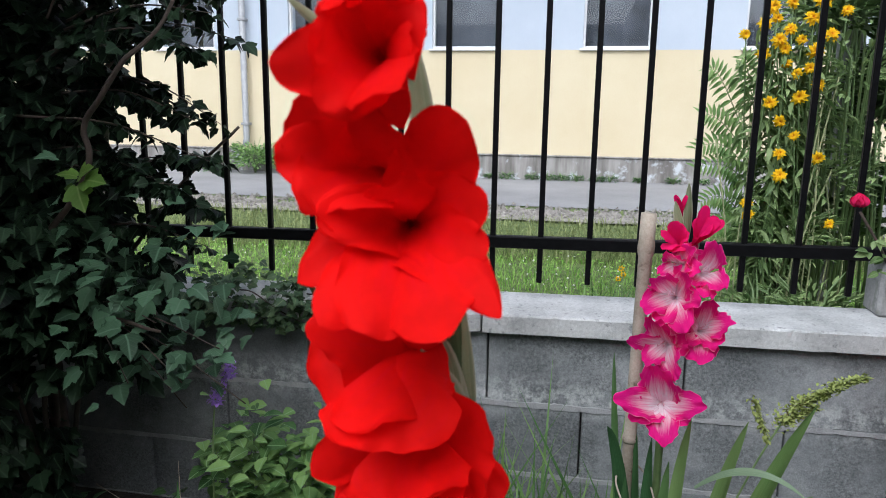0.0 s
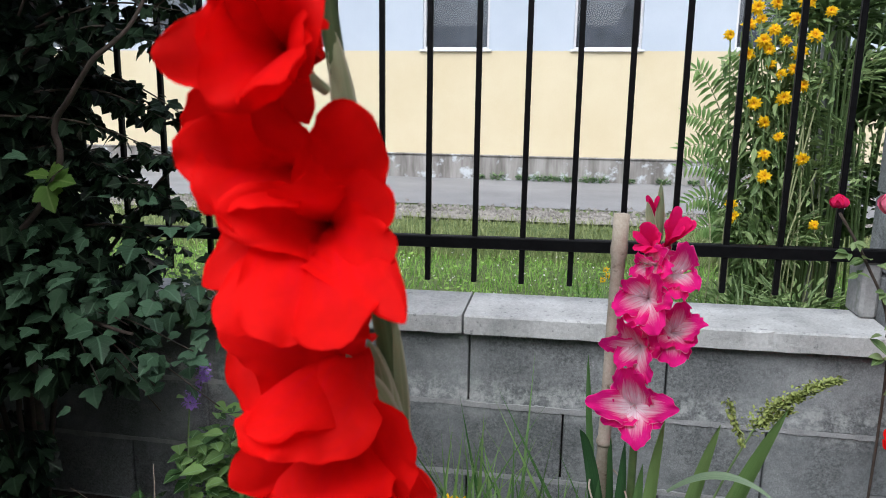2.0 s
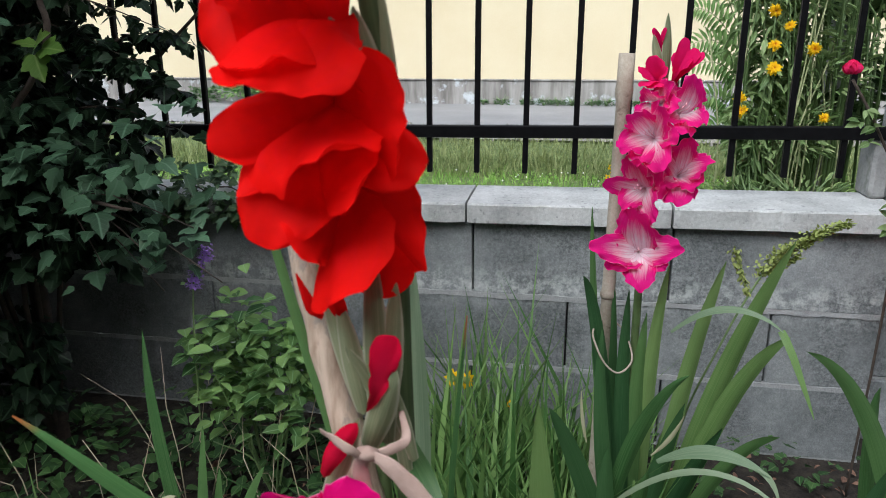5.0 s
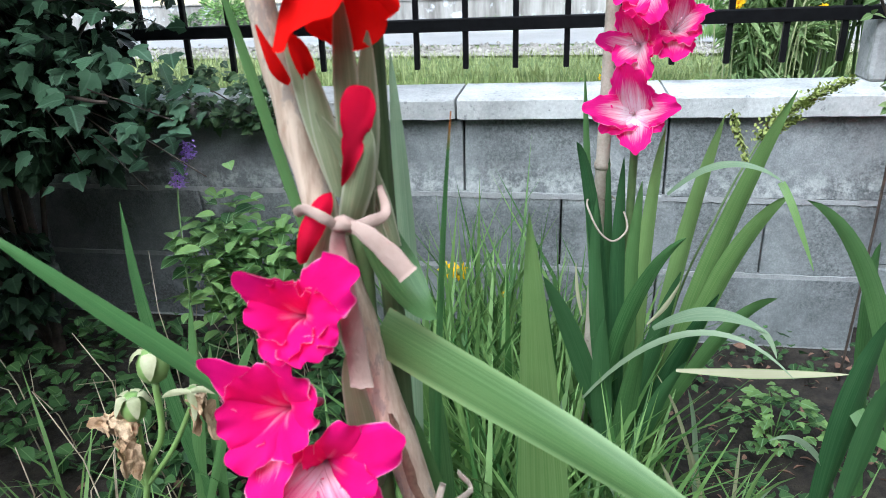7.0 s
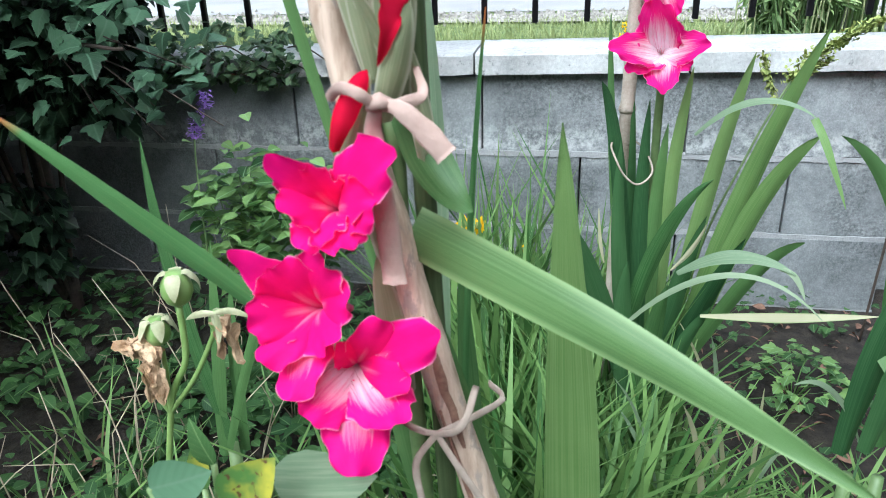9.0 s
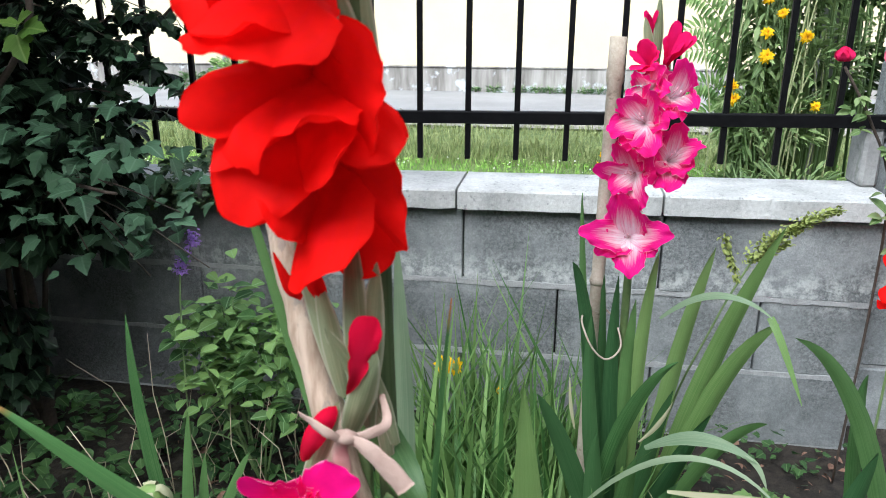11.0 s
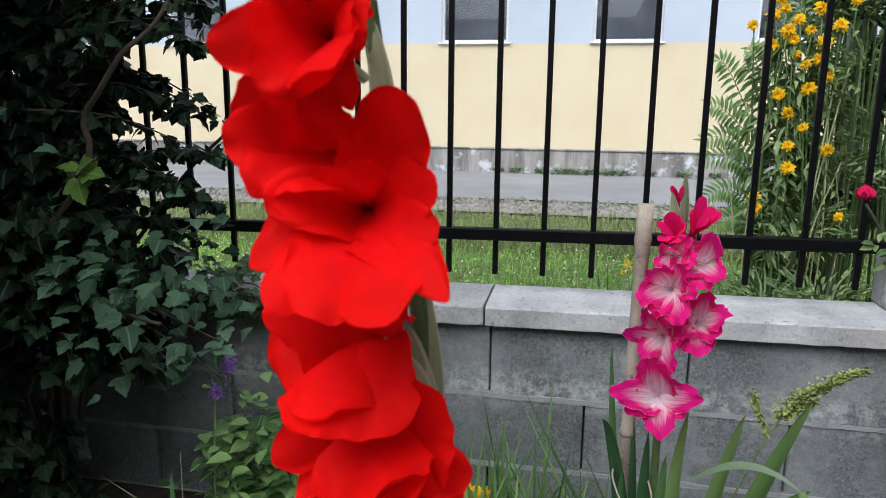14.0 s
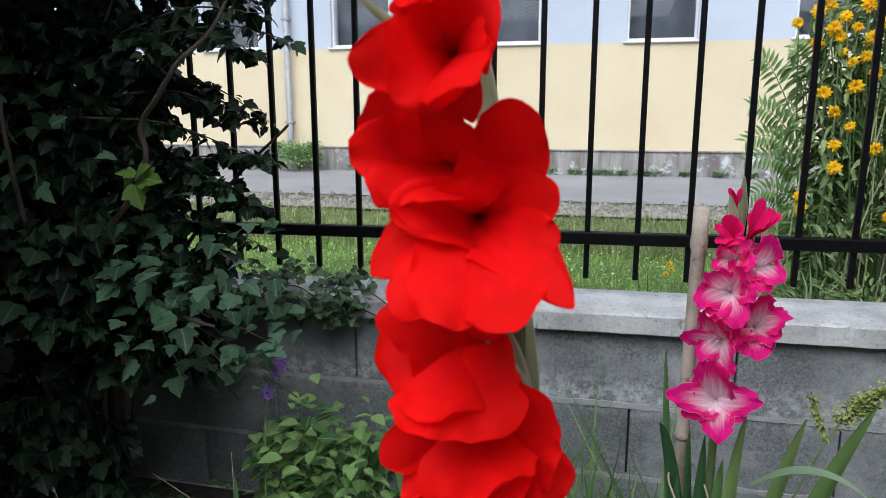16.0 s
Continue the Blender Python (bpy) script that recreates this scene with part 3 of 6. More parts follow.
def oval_geo(m, size, wide=0.5, droop=0.2, fold=0.25, prof=None):
    verts, uvs = [], []
    prof = prof or ((0.0, 0.03), (0.18, 0.36), (0.42, 0.5), (0.7, 0.36), (0.9, 0.13), (1.0, 0.0))
    for y, x in prof:
        for sgn in (-1, 0, 1):
            verts.append(m @ Vector((sgn * x * wide * size, y * size, size * (fold * x * abs(sgn) - droop * y * y))))
            uvs.append((0.5 + 0.5 * sgn * (x / 0.5), y))
    faces = []
    for i in range(len(prof) - 1):
        for k in (0, 1):
            j = i * 3 + k
            faces.append((j, j + 1, j + 4, j + 3))
    return verts, faces, uvs


def turned(at, direction, roll, up=(0, 0, 1)):
    """A pose whose y runs along direction, with its z near up, rolled."""
    y = Vector(direction).normalized()
    x = y.cross(Vector(up))
    x = x.normalized() if x.length > 1e-4 else Vector((1, 0, 0))
    z = x.cross(y)
    m = Matrix((x, y, z)).transposed().to_4x4()
    return Matrix.Translation(at) @ m @ Matrix.Rotation(roll, 4, "Y")


rng = random.Random(7)


def rand_dir(down=0.0):
    a = rng.uniform(0, 2 * math.pi)
    z = rng.uniform(-0.6, 0.6) - down
    return Vector((math.cos(a), math.sin(a), z)).normalized()


def grass_soup(n, xs, ys, ground, height, width, spread=0.5, lean=0.0):
    sp = Soup()
    for _ in range(n):
        x, y = rng.uniform(*xs), rng.uniform(*ys)
        z = ground(x, y)
        h = height * rng.uniform(0.45, 1.15)
        a = rng.uniform(0, 2 * math.pi)
        d = Vector((math.cos(a), math.sin(a), 0))
        s = Vector((-d.y, d.x, 0)) * width * rng.uniform(0.6, 1.2)
        r = Vector((x, y, z - 0.005))
        m = r + Vector((0, 0, h * 0.6)) + d * h * spread * 0.3 + Vector((lean * h, 0, 0))
        t = r + Vector((0, 0, h)) + d * h * spread * rng.uniform(0.4, 1.3) + Vector((lean * h, 0, 0))
        sp.add([r - s, r + s, m + s * 0.8, m - s * 0.8, t], [(0, 1, 2, 3), (3, 2, 4)], [(0, 0), (1, 0), (1, 0.6), (0, 0.6), (0.5, 1)])
    return sp


# ---------------------------------------------------------------- ground, lawn, road
PROFILE = ((-60.0, -0.02), (-2.0, -0.02), (1.2, 0.0), (2.0, 0.0), (2.08, 0.05), (2.14, 0.32), (3.3, 0.29), (4.45, 0.27), (4.56, 0.36), (4.8, 0.385), (5.2, 0.40), (5.75, 0.42), (7.97, 0.425), (8.3, 0.42), (30.0, 0.4), (400.0, 0.3))


def outer_z(x, y):
    for (y0, z0), (y1, z1) in zip(PROFILE, PROFILE[1:]):
        if y0 <= y <= y1:
            return z0 + (z1 - z0) * (y - y0) / (y1 - y0)
    return 0.0


def build_ground():
    xs = [-400, -60, -12] + [-6 + 0.25 * i for i in range(45)] + [7, 12, 60, 400]
    ys = []
    for (y0, _), (y1, _) in zip(PROFILE, PROFILE[1:]):
        k = max(1, min(14, int((y1 - y0) / 0.15)))
        ys += [y0 + (y1 - y0) * i / k for i in range(k)]
    ys.append(PROFILE[-1][0])
    verts, faces = [], []
    for y in ys:
        for x in xs:
            bumpy = 0.018 * noise.noise((x * 2.2, y * 2.2, 0)) if (-3 < y < 1.95 or 2.3 < y < 5.2) and -8 < x < 8 else 0
            verts.append((x, y, outer_z(x, y) + bumpy))
    w = len(xs)
    for j in range(len(ys) - 1):
        for i in range(w - 1):
            a = j * w + i
            faces.append((a, a + 1, a + w + 1, a + w))
    tagged(raw("ground", verts, faces, M_GROUND), "dark garden soil and rough turf reaching to the horizon", "ground", kind="structure")


build_ground()
_bm = bmesh.new()
bmesh.ops.create_grid(_bm, x_segments=40, y_segments=6, size=1)
for _v in _bm.verts:
    _v.co = Vector((_v.co.x * 60, 6.86 + _v.co.y * 1.11 + (0.05 * noise.noise((_v.co.x * 30, 1, 3)) if _v.co.y < -0.9 else 0), 0.428 + 0.006 * (1 - _v.co.y ** 2)))
tagged(part("road", _bm, M_ROAD), "worn grey asphalt street with a ragged edge", "road", kind="structure")

sp = Soup()
for _ in range(5200):
    x, y = rng.uniform(-6.5, 5.0), 5.47 + rng.gauss(0, 0.15)
    r = rng.uniform(0.008, 0.026)
    c = Vector((x, y, outer_z(x, y) + r * 0.35))
    q = Euler((rng.uniform(0, 6), rng.uniform(0, 6), rng.uniform(0, 6))).to_matrix()
    k = [Vector(p) * r for p in ((1, 0, 0), (-1, 0.1, 0), (0, 0.8, 0), (0.1, -0.9, 0), (0, 0, 0.65), (0.1, 0, -0.6))]
    sp.add([c + q @ p for p in k], [(0, 2, 4), (2, 1, 4), (1, 3, 4), (3, 0, 4), (2, 0, 5), (1, 2, 5), (3, 1, 5), (0, 3, 5)])
tagged(sp.done("gravel", M_STONE, smooth=False), "pale loose gravel along the road edge", "gravel", kind="stuff")
_bm = bmesh.new()
bmesh.ops.create_grid(_bm, x_segments=60, y_segments=4, size=1)
for _v in _bm.verts:
    _v.co = Vector((_v.co.x * 14, 5.45 + _v.co.y * 0.32 + 0.06 * noise.noise((_v.co.x * 25, _v.co.y, 7)), 0.414 + 0.010 * noise.noise((_v.co.x * 60, _v.co.y * 3, 2))))
tagged(part("gravel_strip", _bm, M_GRAVEL), "beaten strip of pale grit beside the asphalt", "gravel strip", kind="structure")

tagged(grass_soup(15000, (-2.6, 3.0), (2.25, 4.5), outer_z, 0.055, 0.0028, 0.8).done("lawn", M_LAWN, smooth=False), "short bright green lawn with clover behind the fence", "lawn", kind="stuff")
tagged(grass_soup(7000, (-5.5, 4.5), (4.48, 5.2), outer_z, 0.075, 0.0032, 0.9).done("verge_grass", M_VERGE, smooth=False), "dry mixed grass on the road verge", "verge grass", kind="stuff")
tagged(grass_soup(2500, (-2.4, 2.6), (4.42, 4.58), outer_z, 0.10, 0.0035, 0.6).done("bank_grass", M_VERGE, smooth=False), "longer straggling grass on the little bank", "bank grass", kind="stuff")
sp = Soup()
for _ in range(5200):
    x, y = rng.uniform(-2.2, 2.4), 2.3 + 2.2 * rng.random() ** 1.3
    if noise.noise((x * 4, y * 4, 5)) > -0.1:
        m = turned((x, y, outer_z(x, y) + rng.uniform(0.02, 0.05)), rand_dir(), rng.uniform(-0.5, 0.5))
        sp.add(*oval_geo(m, rng.uniform(0.012, 0.022), 0.9, 0.1))
tagged(sp.done("clover_leaves", M_LAWN), "low clover leaves in patches through the lawn", "clover", kind="stuff")
sp = Soup()
for _ in range(420):
    x, y = rng.uniform(-2.2, 2.6), rng.uniform(2.5, 4.45)
    c = Vector((x, y, outer_z(x, y) + rng.uniform(0.03, 0.06)))
    r = rng.uniform(0.003, 0.006)
    sp.add([c + Vector(p) * r for p in ((1, 0, 0), (-1, 0, 0), (0, 1, 0), (0, -1, 0), (0, 0, 1), (0, 0, -1))], [(0, 2, 4), (2, 1, 4), (1, 3, 4), (3, 0, 4), (2, 0, 5), (1, 2, 5), (3, 1, 5), (0, 3, 5)])
tagged(sp.done("clover_flowers", M_WHITEF), "tiny white clover heads scattered in the lawn", "clover", kind="stuff")


# ---------------------------------------------------------------- house across the street
def window_unit(house, x0, x1, z0, z1, y):
    w = empty("window", (x0, y, z0), "", "")
    for key in ("label", "category"):
        if key in w:
            del w[key]
    w.parent = house
    w.matrix_parent_inverse = Matrix.Translation(-Vector(house.location))

    def sub(name, bm, mat, label=""):
        o = part(name, bm, mat, None, label)
        o.parent = w
        o.matrix_parent_inverse = Matrix.Translation(-Vector((x0, y, z0)))
        return o
    fr = 0.026
    bm = box_bm(x0, x0 + fr, y + 0.03, y + 0.09, z0, z1, 0.004)
    for b in ((x1 - fr, x1, z0, z1), (x0 + fr, x1 - fr, z0, z0 + fr), (x0 + fr, x1 - fr, z1 - fr, z1)):
        o = box_bm(b[0], b[1], y + 0.03, y + 0.09, b[2], b[3], 0.004)
        me = bpy.data.meshes.new("tmp")
        o.to_mesh(me)
        o.free()
        bm.from_mesh(me)
        bpy.data.meshes.remove(me)
    sub("frame", bm, M_WHITE, "white plastic window frame")
    p = sub("pane", box_bm(x0 + fr, x1 - fr, y + 0.055, y + 0.061, z0 + fr, z1 - fr), M_GLASS, "clear glass pane reflecting the sky")
    p.visible_shadow = False
    # added sheet, dark like the unlit room seen through the pane
    sub("curtain", box_bm(x0 + 0.01, x1 - 0.01, y + 0.2, y + 0.21, z0, z1), M_PANE_BACK)
    sub("sill", box_bm(x0 - 0.03, x1 + 0.03, y - 0.03, y + 0.05, z0 - 0.022, z0 - 0.002, 0.004), M_WHITE)


def build_house():
    yf = 8.0
    h = empty("house", (0, yf, 0.425), "long low house, yellow below and pale blue above", "house")
    part("lower_wall", box_bm(-14, 12, yf, yf + 0.3, 0.675, 1.786), M_YELLOW, h, "smooth pale yellow plaster")
    part("plinth", box_bm(-14, 12, yf - 0.035, yf + 0.3, 0.36, 0.675, 0.006), M_PLINTH, h, "stained grey plinth with flaking whitewash")
    part("ledge", box_bm(-14, 12, yf - 0.05, yf, 0.675, 0.692, 0.005), M_PLINTH, h)
    wins = [(-6.13, -5.43), (-4.53, -3.83), (-2.93, -2.23), (-1.29, -0.57), (0.31, 1.0), (1.9, 2.6), (3.5, 4.2), (5.1, 5.8)]
    edges = [-14] + [v for w in wins for v in w] + [12]
    bm = bmesh.new()
    spans = [(edges[i], edges[i + 1], 1.786, 2.95) for i in range(0, len(edges), 2)] + [(-14, 12, 2.95, 3.6)]
    spans += [(a, b, 1.786, 1.80) for a, b in wins]
    for a, b, z0, z1 in spans:
        o = box_bm(a, b, yf, yf + 0.3, z0, z1)
        me = bpy.data.meshes.new("tmp")
        o.to_mesh(me)
        o.free()
        bm.from_mesh(me)
        bpy.data.meshes.remove(me)
    part("upper_wall", bm, M_BLUE, h, "pale blue plaster")
    part("side_wall", box_bm(-14, -13.7, yf + 0.3, 15, 0.36, 3.6), M_YELLOW, h)
    part("side_wall", box_bm(11.7, 12, yf + 0.3, 15, 0.36, 3.6), M_YELLOW, h)
    part("back_wall", box_bm(-13.7, 11.7, 14.7, 15, 0.36, 3.6), M_YELLOW, h)
    part("room_floor", box_bm(-13.7, 11.7, yf + 0.3, 14.7, 0.36, 0.6), M_ROOM, h)
    part("inner_wall", box_bm(-13.7, 11.7, yf + 2.6, yf + 2.7, 0.6, 3.6), M_ROOM, h)
    bm = bmesh.new()
    pr = [(-14.4, yf - 0.5, 3.6), (12.4, yf - 0.5, 3.6), (12.4, 15.5, 3.6), (-14.4, 15.5, 3.6), (-14.4, 11.6, 6.0), (12.4, 11.6, 6.0)]
    vs = [bm.verts.new(p) for p in pr]
    for f in ((0, 1, 5, 4), (2, 3, 4, 5), (3, 0, 4), (1, 2, 5), (0, 3, 2, 1)):
        bm.faces.new([vs[i] for i in f])
    part("roof", bm, M_ROOF, h, "reddish brown tiled roof")
    for a, b in wins:
        window_unit(h, a, b, 1.80, 2.95, yf)
    v, f, uv = tube_geo([(-3.45, yf - 0.06, 3.55), (-3.45, yf - 0.06, 0.80), (-3.45, yf - 0.09, 0.72)], 0.035, 12)
    pipe = under(raw("downpipe", v, f, M_PIPE, None, "grey metal rain pipe", uv), h)
    for z in (0.95, 2.1, 3.2):
        o = part("bracket", box_bm(-3.495, -3.405, yf - 0.1, yf, z, z + 0.03, 0.005), M_PIPE)
        o.parent = pipe


build_house()
# unseen wall at the viewer's back, added to block low sky
tagged(part("wall_behind", box_bm(-9, 9, -4.2, -3.9, -0.1, 3.4), M_BEHIND), "plain plastered house wall behind the viewer, unseen, added to cut skylight", "wall", kind="structure")
# two side walls out of view, added to cut light from the sides
tagged(part("wall_side", box_bm(1.34, 1.49, -3.9, 1.75, -0.1, 3.4), M_BEHIND), "plain unseen wall added beside the bed to shade it", "wall", kind="structure")
tagged(part("wall_side", box_bm(-2.6, -2.45, -3.9, 1.9, -0.1, 2.5), M_BEHIND), "plain unseen wall added behind the shrub to close off light", "wall", kind="structure")


def clump(name, label, category, centre, radius, count, size, mat, wide=0.5, lobed=False, flat=1.0):
    """A low bush: short stems with a cloud of leaves, thinning outwards."""
    c = Vector(centre)
    e = empty(name, (c.x, c.y, outer_z(c.x, c.y)), label, category)
    sp = Soup()
    for k in range(6):
        d = rand_dir()
        d.z = abs(d.z) + 0.5
        tube("stem", [Vector((c.x, c.y, e.location.z - 0.01)), c + d * radius * 0.4, c + d * radius * 0.85], [0.006, 0.004, 0.0015], M_STEM, e, 5)
    for _ in range(count):
        d = rand_dir()
        p = c + Vector((d.x, d.y, d.z * flat)) * radius * (rng.random() ** 0.45)
        p.z = max(p.z, e.location.z + 0.01)
        m = turned(p, d + Vector((0, 0, 0.3)), rng.uniform(-0.8, 0.8))
        s = size * rng.uniform(0.6, 1.2)
        sp.add(*(lobed_geo(m, s) if lobed else oval_geo(m, s, wide)))
    tagged(under(sp.done("foliage", mat), e), kind="stuff")
    return e


clump("shrub", "small green self-sown bush at the foot of the yellow house", "bush", (-3.25, 7.72, 0.62), 0.26, 900, 0.05, M_BUSH)
clump("shrub", "low spreading green weeds against the plinth", "bush", (-3.75, 7.75, 0.52), 0.16, 350, 0.04, M_WEED)
for _x in (-2.6, -4.5, -0.62, -0.42, -0.15, 0.02, 0.16, 0.31, 0.52, 0.66, 0.95, 1.3, 1.6):
    clump("weed", "low green weed at the foot of the plinth", "weed", (_x, 7.88, 0.46), rng.uniform(0.05, 0.10) if _x > -2 else 0.14, 130, 0.026, M_WEED, flat=0.6)


# ---------------------------------------------------------------- garden wall, coping, pillar, fence
WALL_L, WALL_R = -2.9, 1.10
RISE = 0.013  # the coping and the rail climb a little to the right


def build_wall():
    w = empty("wall_garden", (0, 2.0, 0), "low grey concrete block wall with open upright joints and mildew", "wall", kind="structure")
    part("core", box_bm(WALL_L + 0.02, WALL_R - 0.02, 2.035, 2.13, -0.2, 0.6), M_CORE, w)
    shapes = {}
    for row in range(4):
        z0 = -0.2 + 0.2 * row
        start = -2.9 if row % 2 else -2.65
        xs = [WALL_L] + [x for x in [start + 0.5 * i for i in range(1 if row % 2 else 0, 9)] if WALL_L < x < WALL_R - 0.02] + [WALL_R]
        for a, b in zip(xs, xs[1:]):
            length = round(b - a, 3)
            if length not in shapes:
                bm = box_bm(0.0025, length - 0.0025, 0.0, 0.15, 0.003, 0.195, 0.003)
                shapes[length] = bpy.data.meshes.new("block")
                bm.to_mesh(shapes[length])
                bm.free()
                shapes[length].materials.append(M_BLOCK)
            o = new("block", shapes[length])
            o.parent = w
            o.location = (a, rng.uniform(-0.002, 0.002), z0)
            if row == 3:
                o.scale.z = 1 + RISE * (0.5 * (a + b) - 0.1) / 0.19
    for z in (0.0, 0.2, 0.4):
        n = 420
        verts, faces = [], []
        for i in range(n + 1):
            x = WALL_L + (WALL_R - WALL_L) * i / n
            t = 0.0062 + 0.0035 * noise.noise((x * 22, z * 9, 1)) + 0.003 * noise.noise((x * 90, z, 4))
            out = -0.0012 - 0.0014 * noise.noise((x * 60, z, 8))
            c = z - 0.002 + 0.003 * noise.noise((x * 9, z * 5, 3))
            verts += [(x, 0.012, c - t - 0.002), (x, out, c - t), (x, out, c + t), (x, 0.012, c + t + 0.002)]
        for i in range(n):
            for k in range(3):
                j = i * 4 + k
                faces.append((j, j + 4, j + 5, j + 1))
        raw("mortar_bed", verts, faces, M_MORTAR, w, "pale uneven mortar", smooth=False)


build_wall()


def build_coping():
    c = empty("coping", (0, 1.97, 0.6), "pale cast concrete coping stones with worn edges along the wall top", "coping", kind="structure")
    joints = [-2.92, -2.42, -1.92, -1.42, -0.915, -0.412, 0.085, 0.590, 1.102]
    for a, b in zip(joints, joints[1:]):
        n = 40
        verts, faces = [], []
        sec = ((0.0, 0.0), (0.0, 0.045), (0.004, 0.050), (0.10, 0.0545), (0.205, 0.058), (0.21, 0.053), (0.21, 0.0))
        for i in range(n + 1):
            x = a + 0.003 + (b - a - 0.006) * i / n
            for k, (y, z) in enumerate(sec):
                chip = max(0.0, noise.noise((x * 45, k * 3.1, 2)) - 0.15) * 0.006 if k in (0, 1, 2) else 0
                end = 0.003 if i in (0, n) else 0.0
                verts.append((x, y + chip + end, z + RISE * (x - 0.1) - (chip if k == 2 else 0) + (0.002 * noise.noise((x * 20, k, 9)) if k == 0 else 0)))
        s = len(sec)
        for i in range(n):
            for k in range(s):
                p, q = i * s + k, i * s + (k + 1) % s
                faces.append((p, p + s, q + s, q))
        faces.append(tuple(range(s)))
        faces.append(tuple(range(n * s, n * s + s))[::-1])
        raw("coping_stone", verts, faces, M_COPING, c, smooth=False)


build_coping()


def build_pillar():
    p = empty("pillar", (1.30, 2.13, 0), "square grey concrete block gate pillar with rough joints", "pillar", kind="structure")
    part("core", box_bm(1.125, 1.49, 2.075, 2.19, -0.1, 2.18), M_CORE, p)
    z = -0.17
    while z < 2.1:
        part("block", box_bm(1.105, 1.51, 2.06, 2.205, z + 0.004, z + 0.188, 0.006), M_BLOCK, p)
        part("mortar_bed", box_bm(1.112, 1.503, 2.065, 2.20, z + 0.186, z + 0.198, 0.002), M_MORTAR, p)
        z += 0.19
    part("base_ledge", box_bm(1.062, 1.104, 2.10, 2.20, 0.668, 0.823, 0.008), M_POST, p, "rough concrete edge of the pillar")


build_pillar()


def build_fence():
    f = empty("fence", (0, 2.105, 0.66), "black painted steel fence of square bars on one lower rail", "fence")
    bm = box_bm(-2.9, 1.12, 2.09, 2.12, 0.800, 0.832, 0.003)
    for v in bm.verts:
        v.co.z += RISE * (v.co.x - 0.1)
    part("rail", bm, M_BLACK, f)
    bm = box_bm(-0.0072, 0.0072, -0.0072, 0.0072, 0.0, 1.25, 0.002)
    me = bpy.data.meshes.new("bar")
    bm.to_mesh(me)
    bm.free()
    me.materials.append(M_BLACK)
    for i in range(-22, 9):
        x = 0.094 + 0.128 * (i - 1)
        if -2.85 < x < 1.1:
            o = new("bar", me)
            o.parent = f
            o.location = (x, 0, 0.706 - 0.66 + RISE * (x - 0.1))
    for x in (-1.6, -0.9):
        part("bracket", box_bm(x - 0.02, x + 0.02, 2.095, 2.115, 0.655, 0.80, 0.002), M_BLACK, f)


build_fence()


# ---------------------------------------------------------------- plants beyond the fence
def daisy(plant, at, facing, r, petals=10, double=False):
    c = Vector(at)
    m = turned(c, facing, 0)
    sp = Soup()
    for k in range(petals):
        a = 2 * math.pi * k / petals + rng.uniform(-0.15, 0.15)
        d = m.to_3x3() @ Vector((math.cos(a), -0.25 + rng.uniform(-0.2, 0.2), math.sin(a)))
        sp.add(*oval_geo(turned(c, d, 0, m.to_3x3() @ Vector((0, 1, 0))), r * rng.uniform(0.85, 1.1), 0.42, 0.15, 0.1))
    for k in range(petals - 2):
        a = 2 * math.pi * (k + 0.5) / (petals - 2) + rng.uniform(-0.2, 0.2)
        d = m.to_3x3() @ Vector((math.cos(a), 0.25 + rng.uniform(-0.15, 0.3), math.sin(a)))
        sp.add(*oval_geo(turned(c, d, 0, m.to_3x3() @ Vector((0, 1, 0))), r * rng.uniform(0.55, 0.85), 0.42, 0.15, 0.1))
    for k in range(26 if double else 0):
        a, up = rng.uniform(0, 6.28), rng.uniform(0.1, 1.4)
        d = m.to_3x3() @ Vector((math.cos(a), up, math.sin(a)))
        sp.add(*oval_geo(turned(c, d, rng.uniform(-0.4, 0.4), m.to_3x3() @ Vector((0, 1, 0))), r * rng.uniform(0.4, 0.8), 0.38, 0.3, 0.1))
    head = under(sp.done("flower", M_YPETAL), plant)
    if double:
        return
    ct = Soup()
    rings = [(0.0, 0.34), (0.16, 0.3), (0.3, 0.16), (0.34, 0.02)]
    vs, fs = [], []
    for h, q in rings:
        for k in range(10):
            a = 2 * math.pi * k / 10
            vs.append(m @ Vector((math.cos(a) * q * r, h * r, math.sin(a) * q * r)))
    for i in range(3):
        for k in range(10):
            fs.append((i * 10 + k, i * 10 + (k + 1) % 10, i * 10 + 10 + (k + 1) % 10, i * 10 + 10 + k))
    ct.add(vs, fs)
    o = ct.done("flower_centre", M_SEED)
    o.parent = head


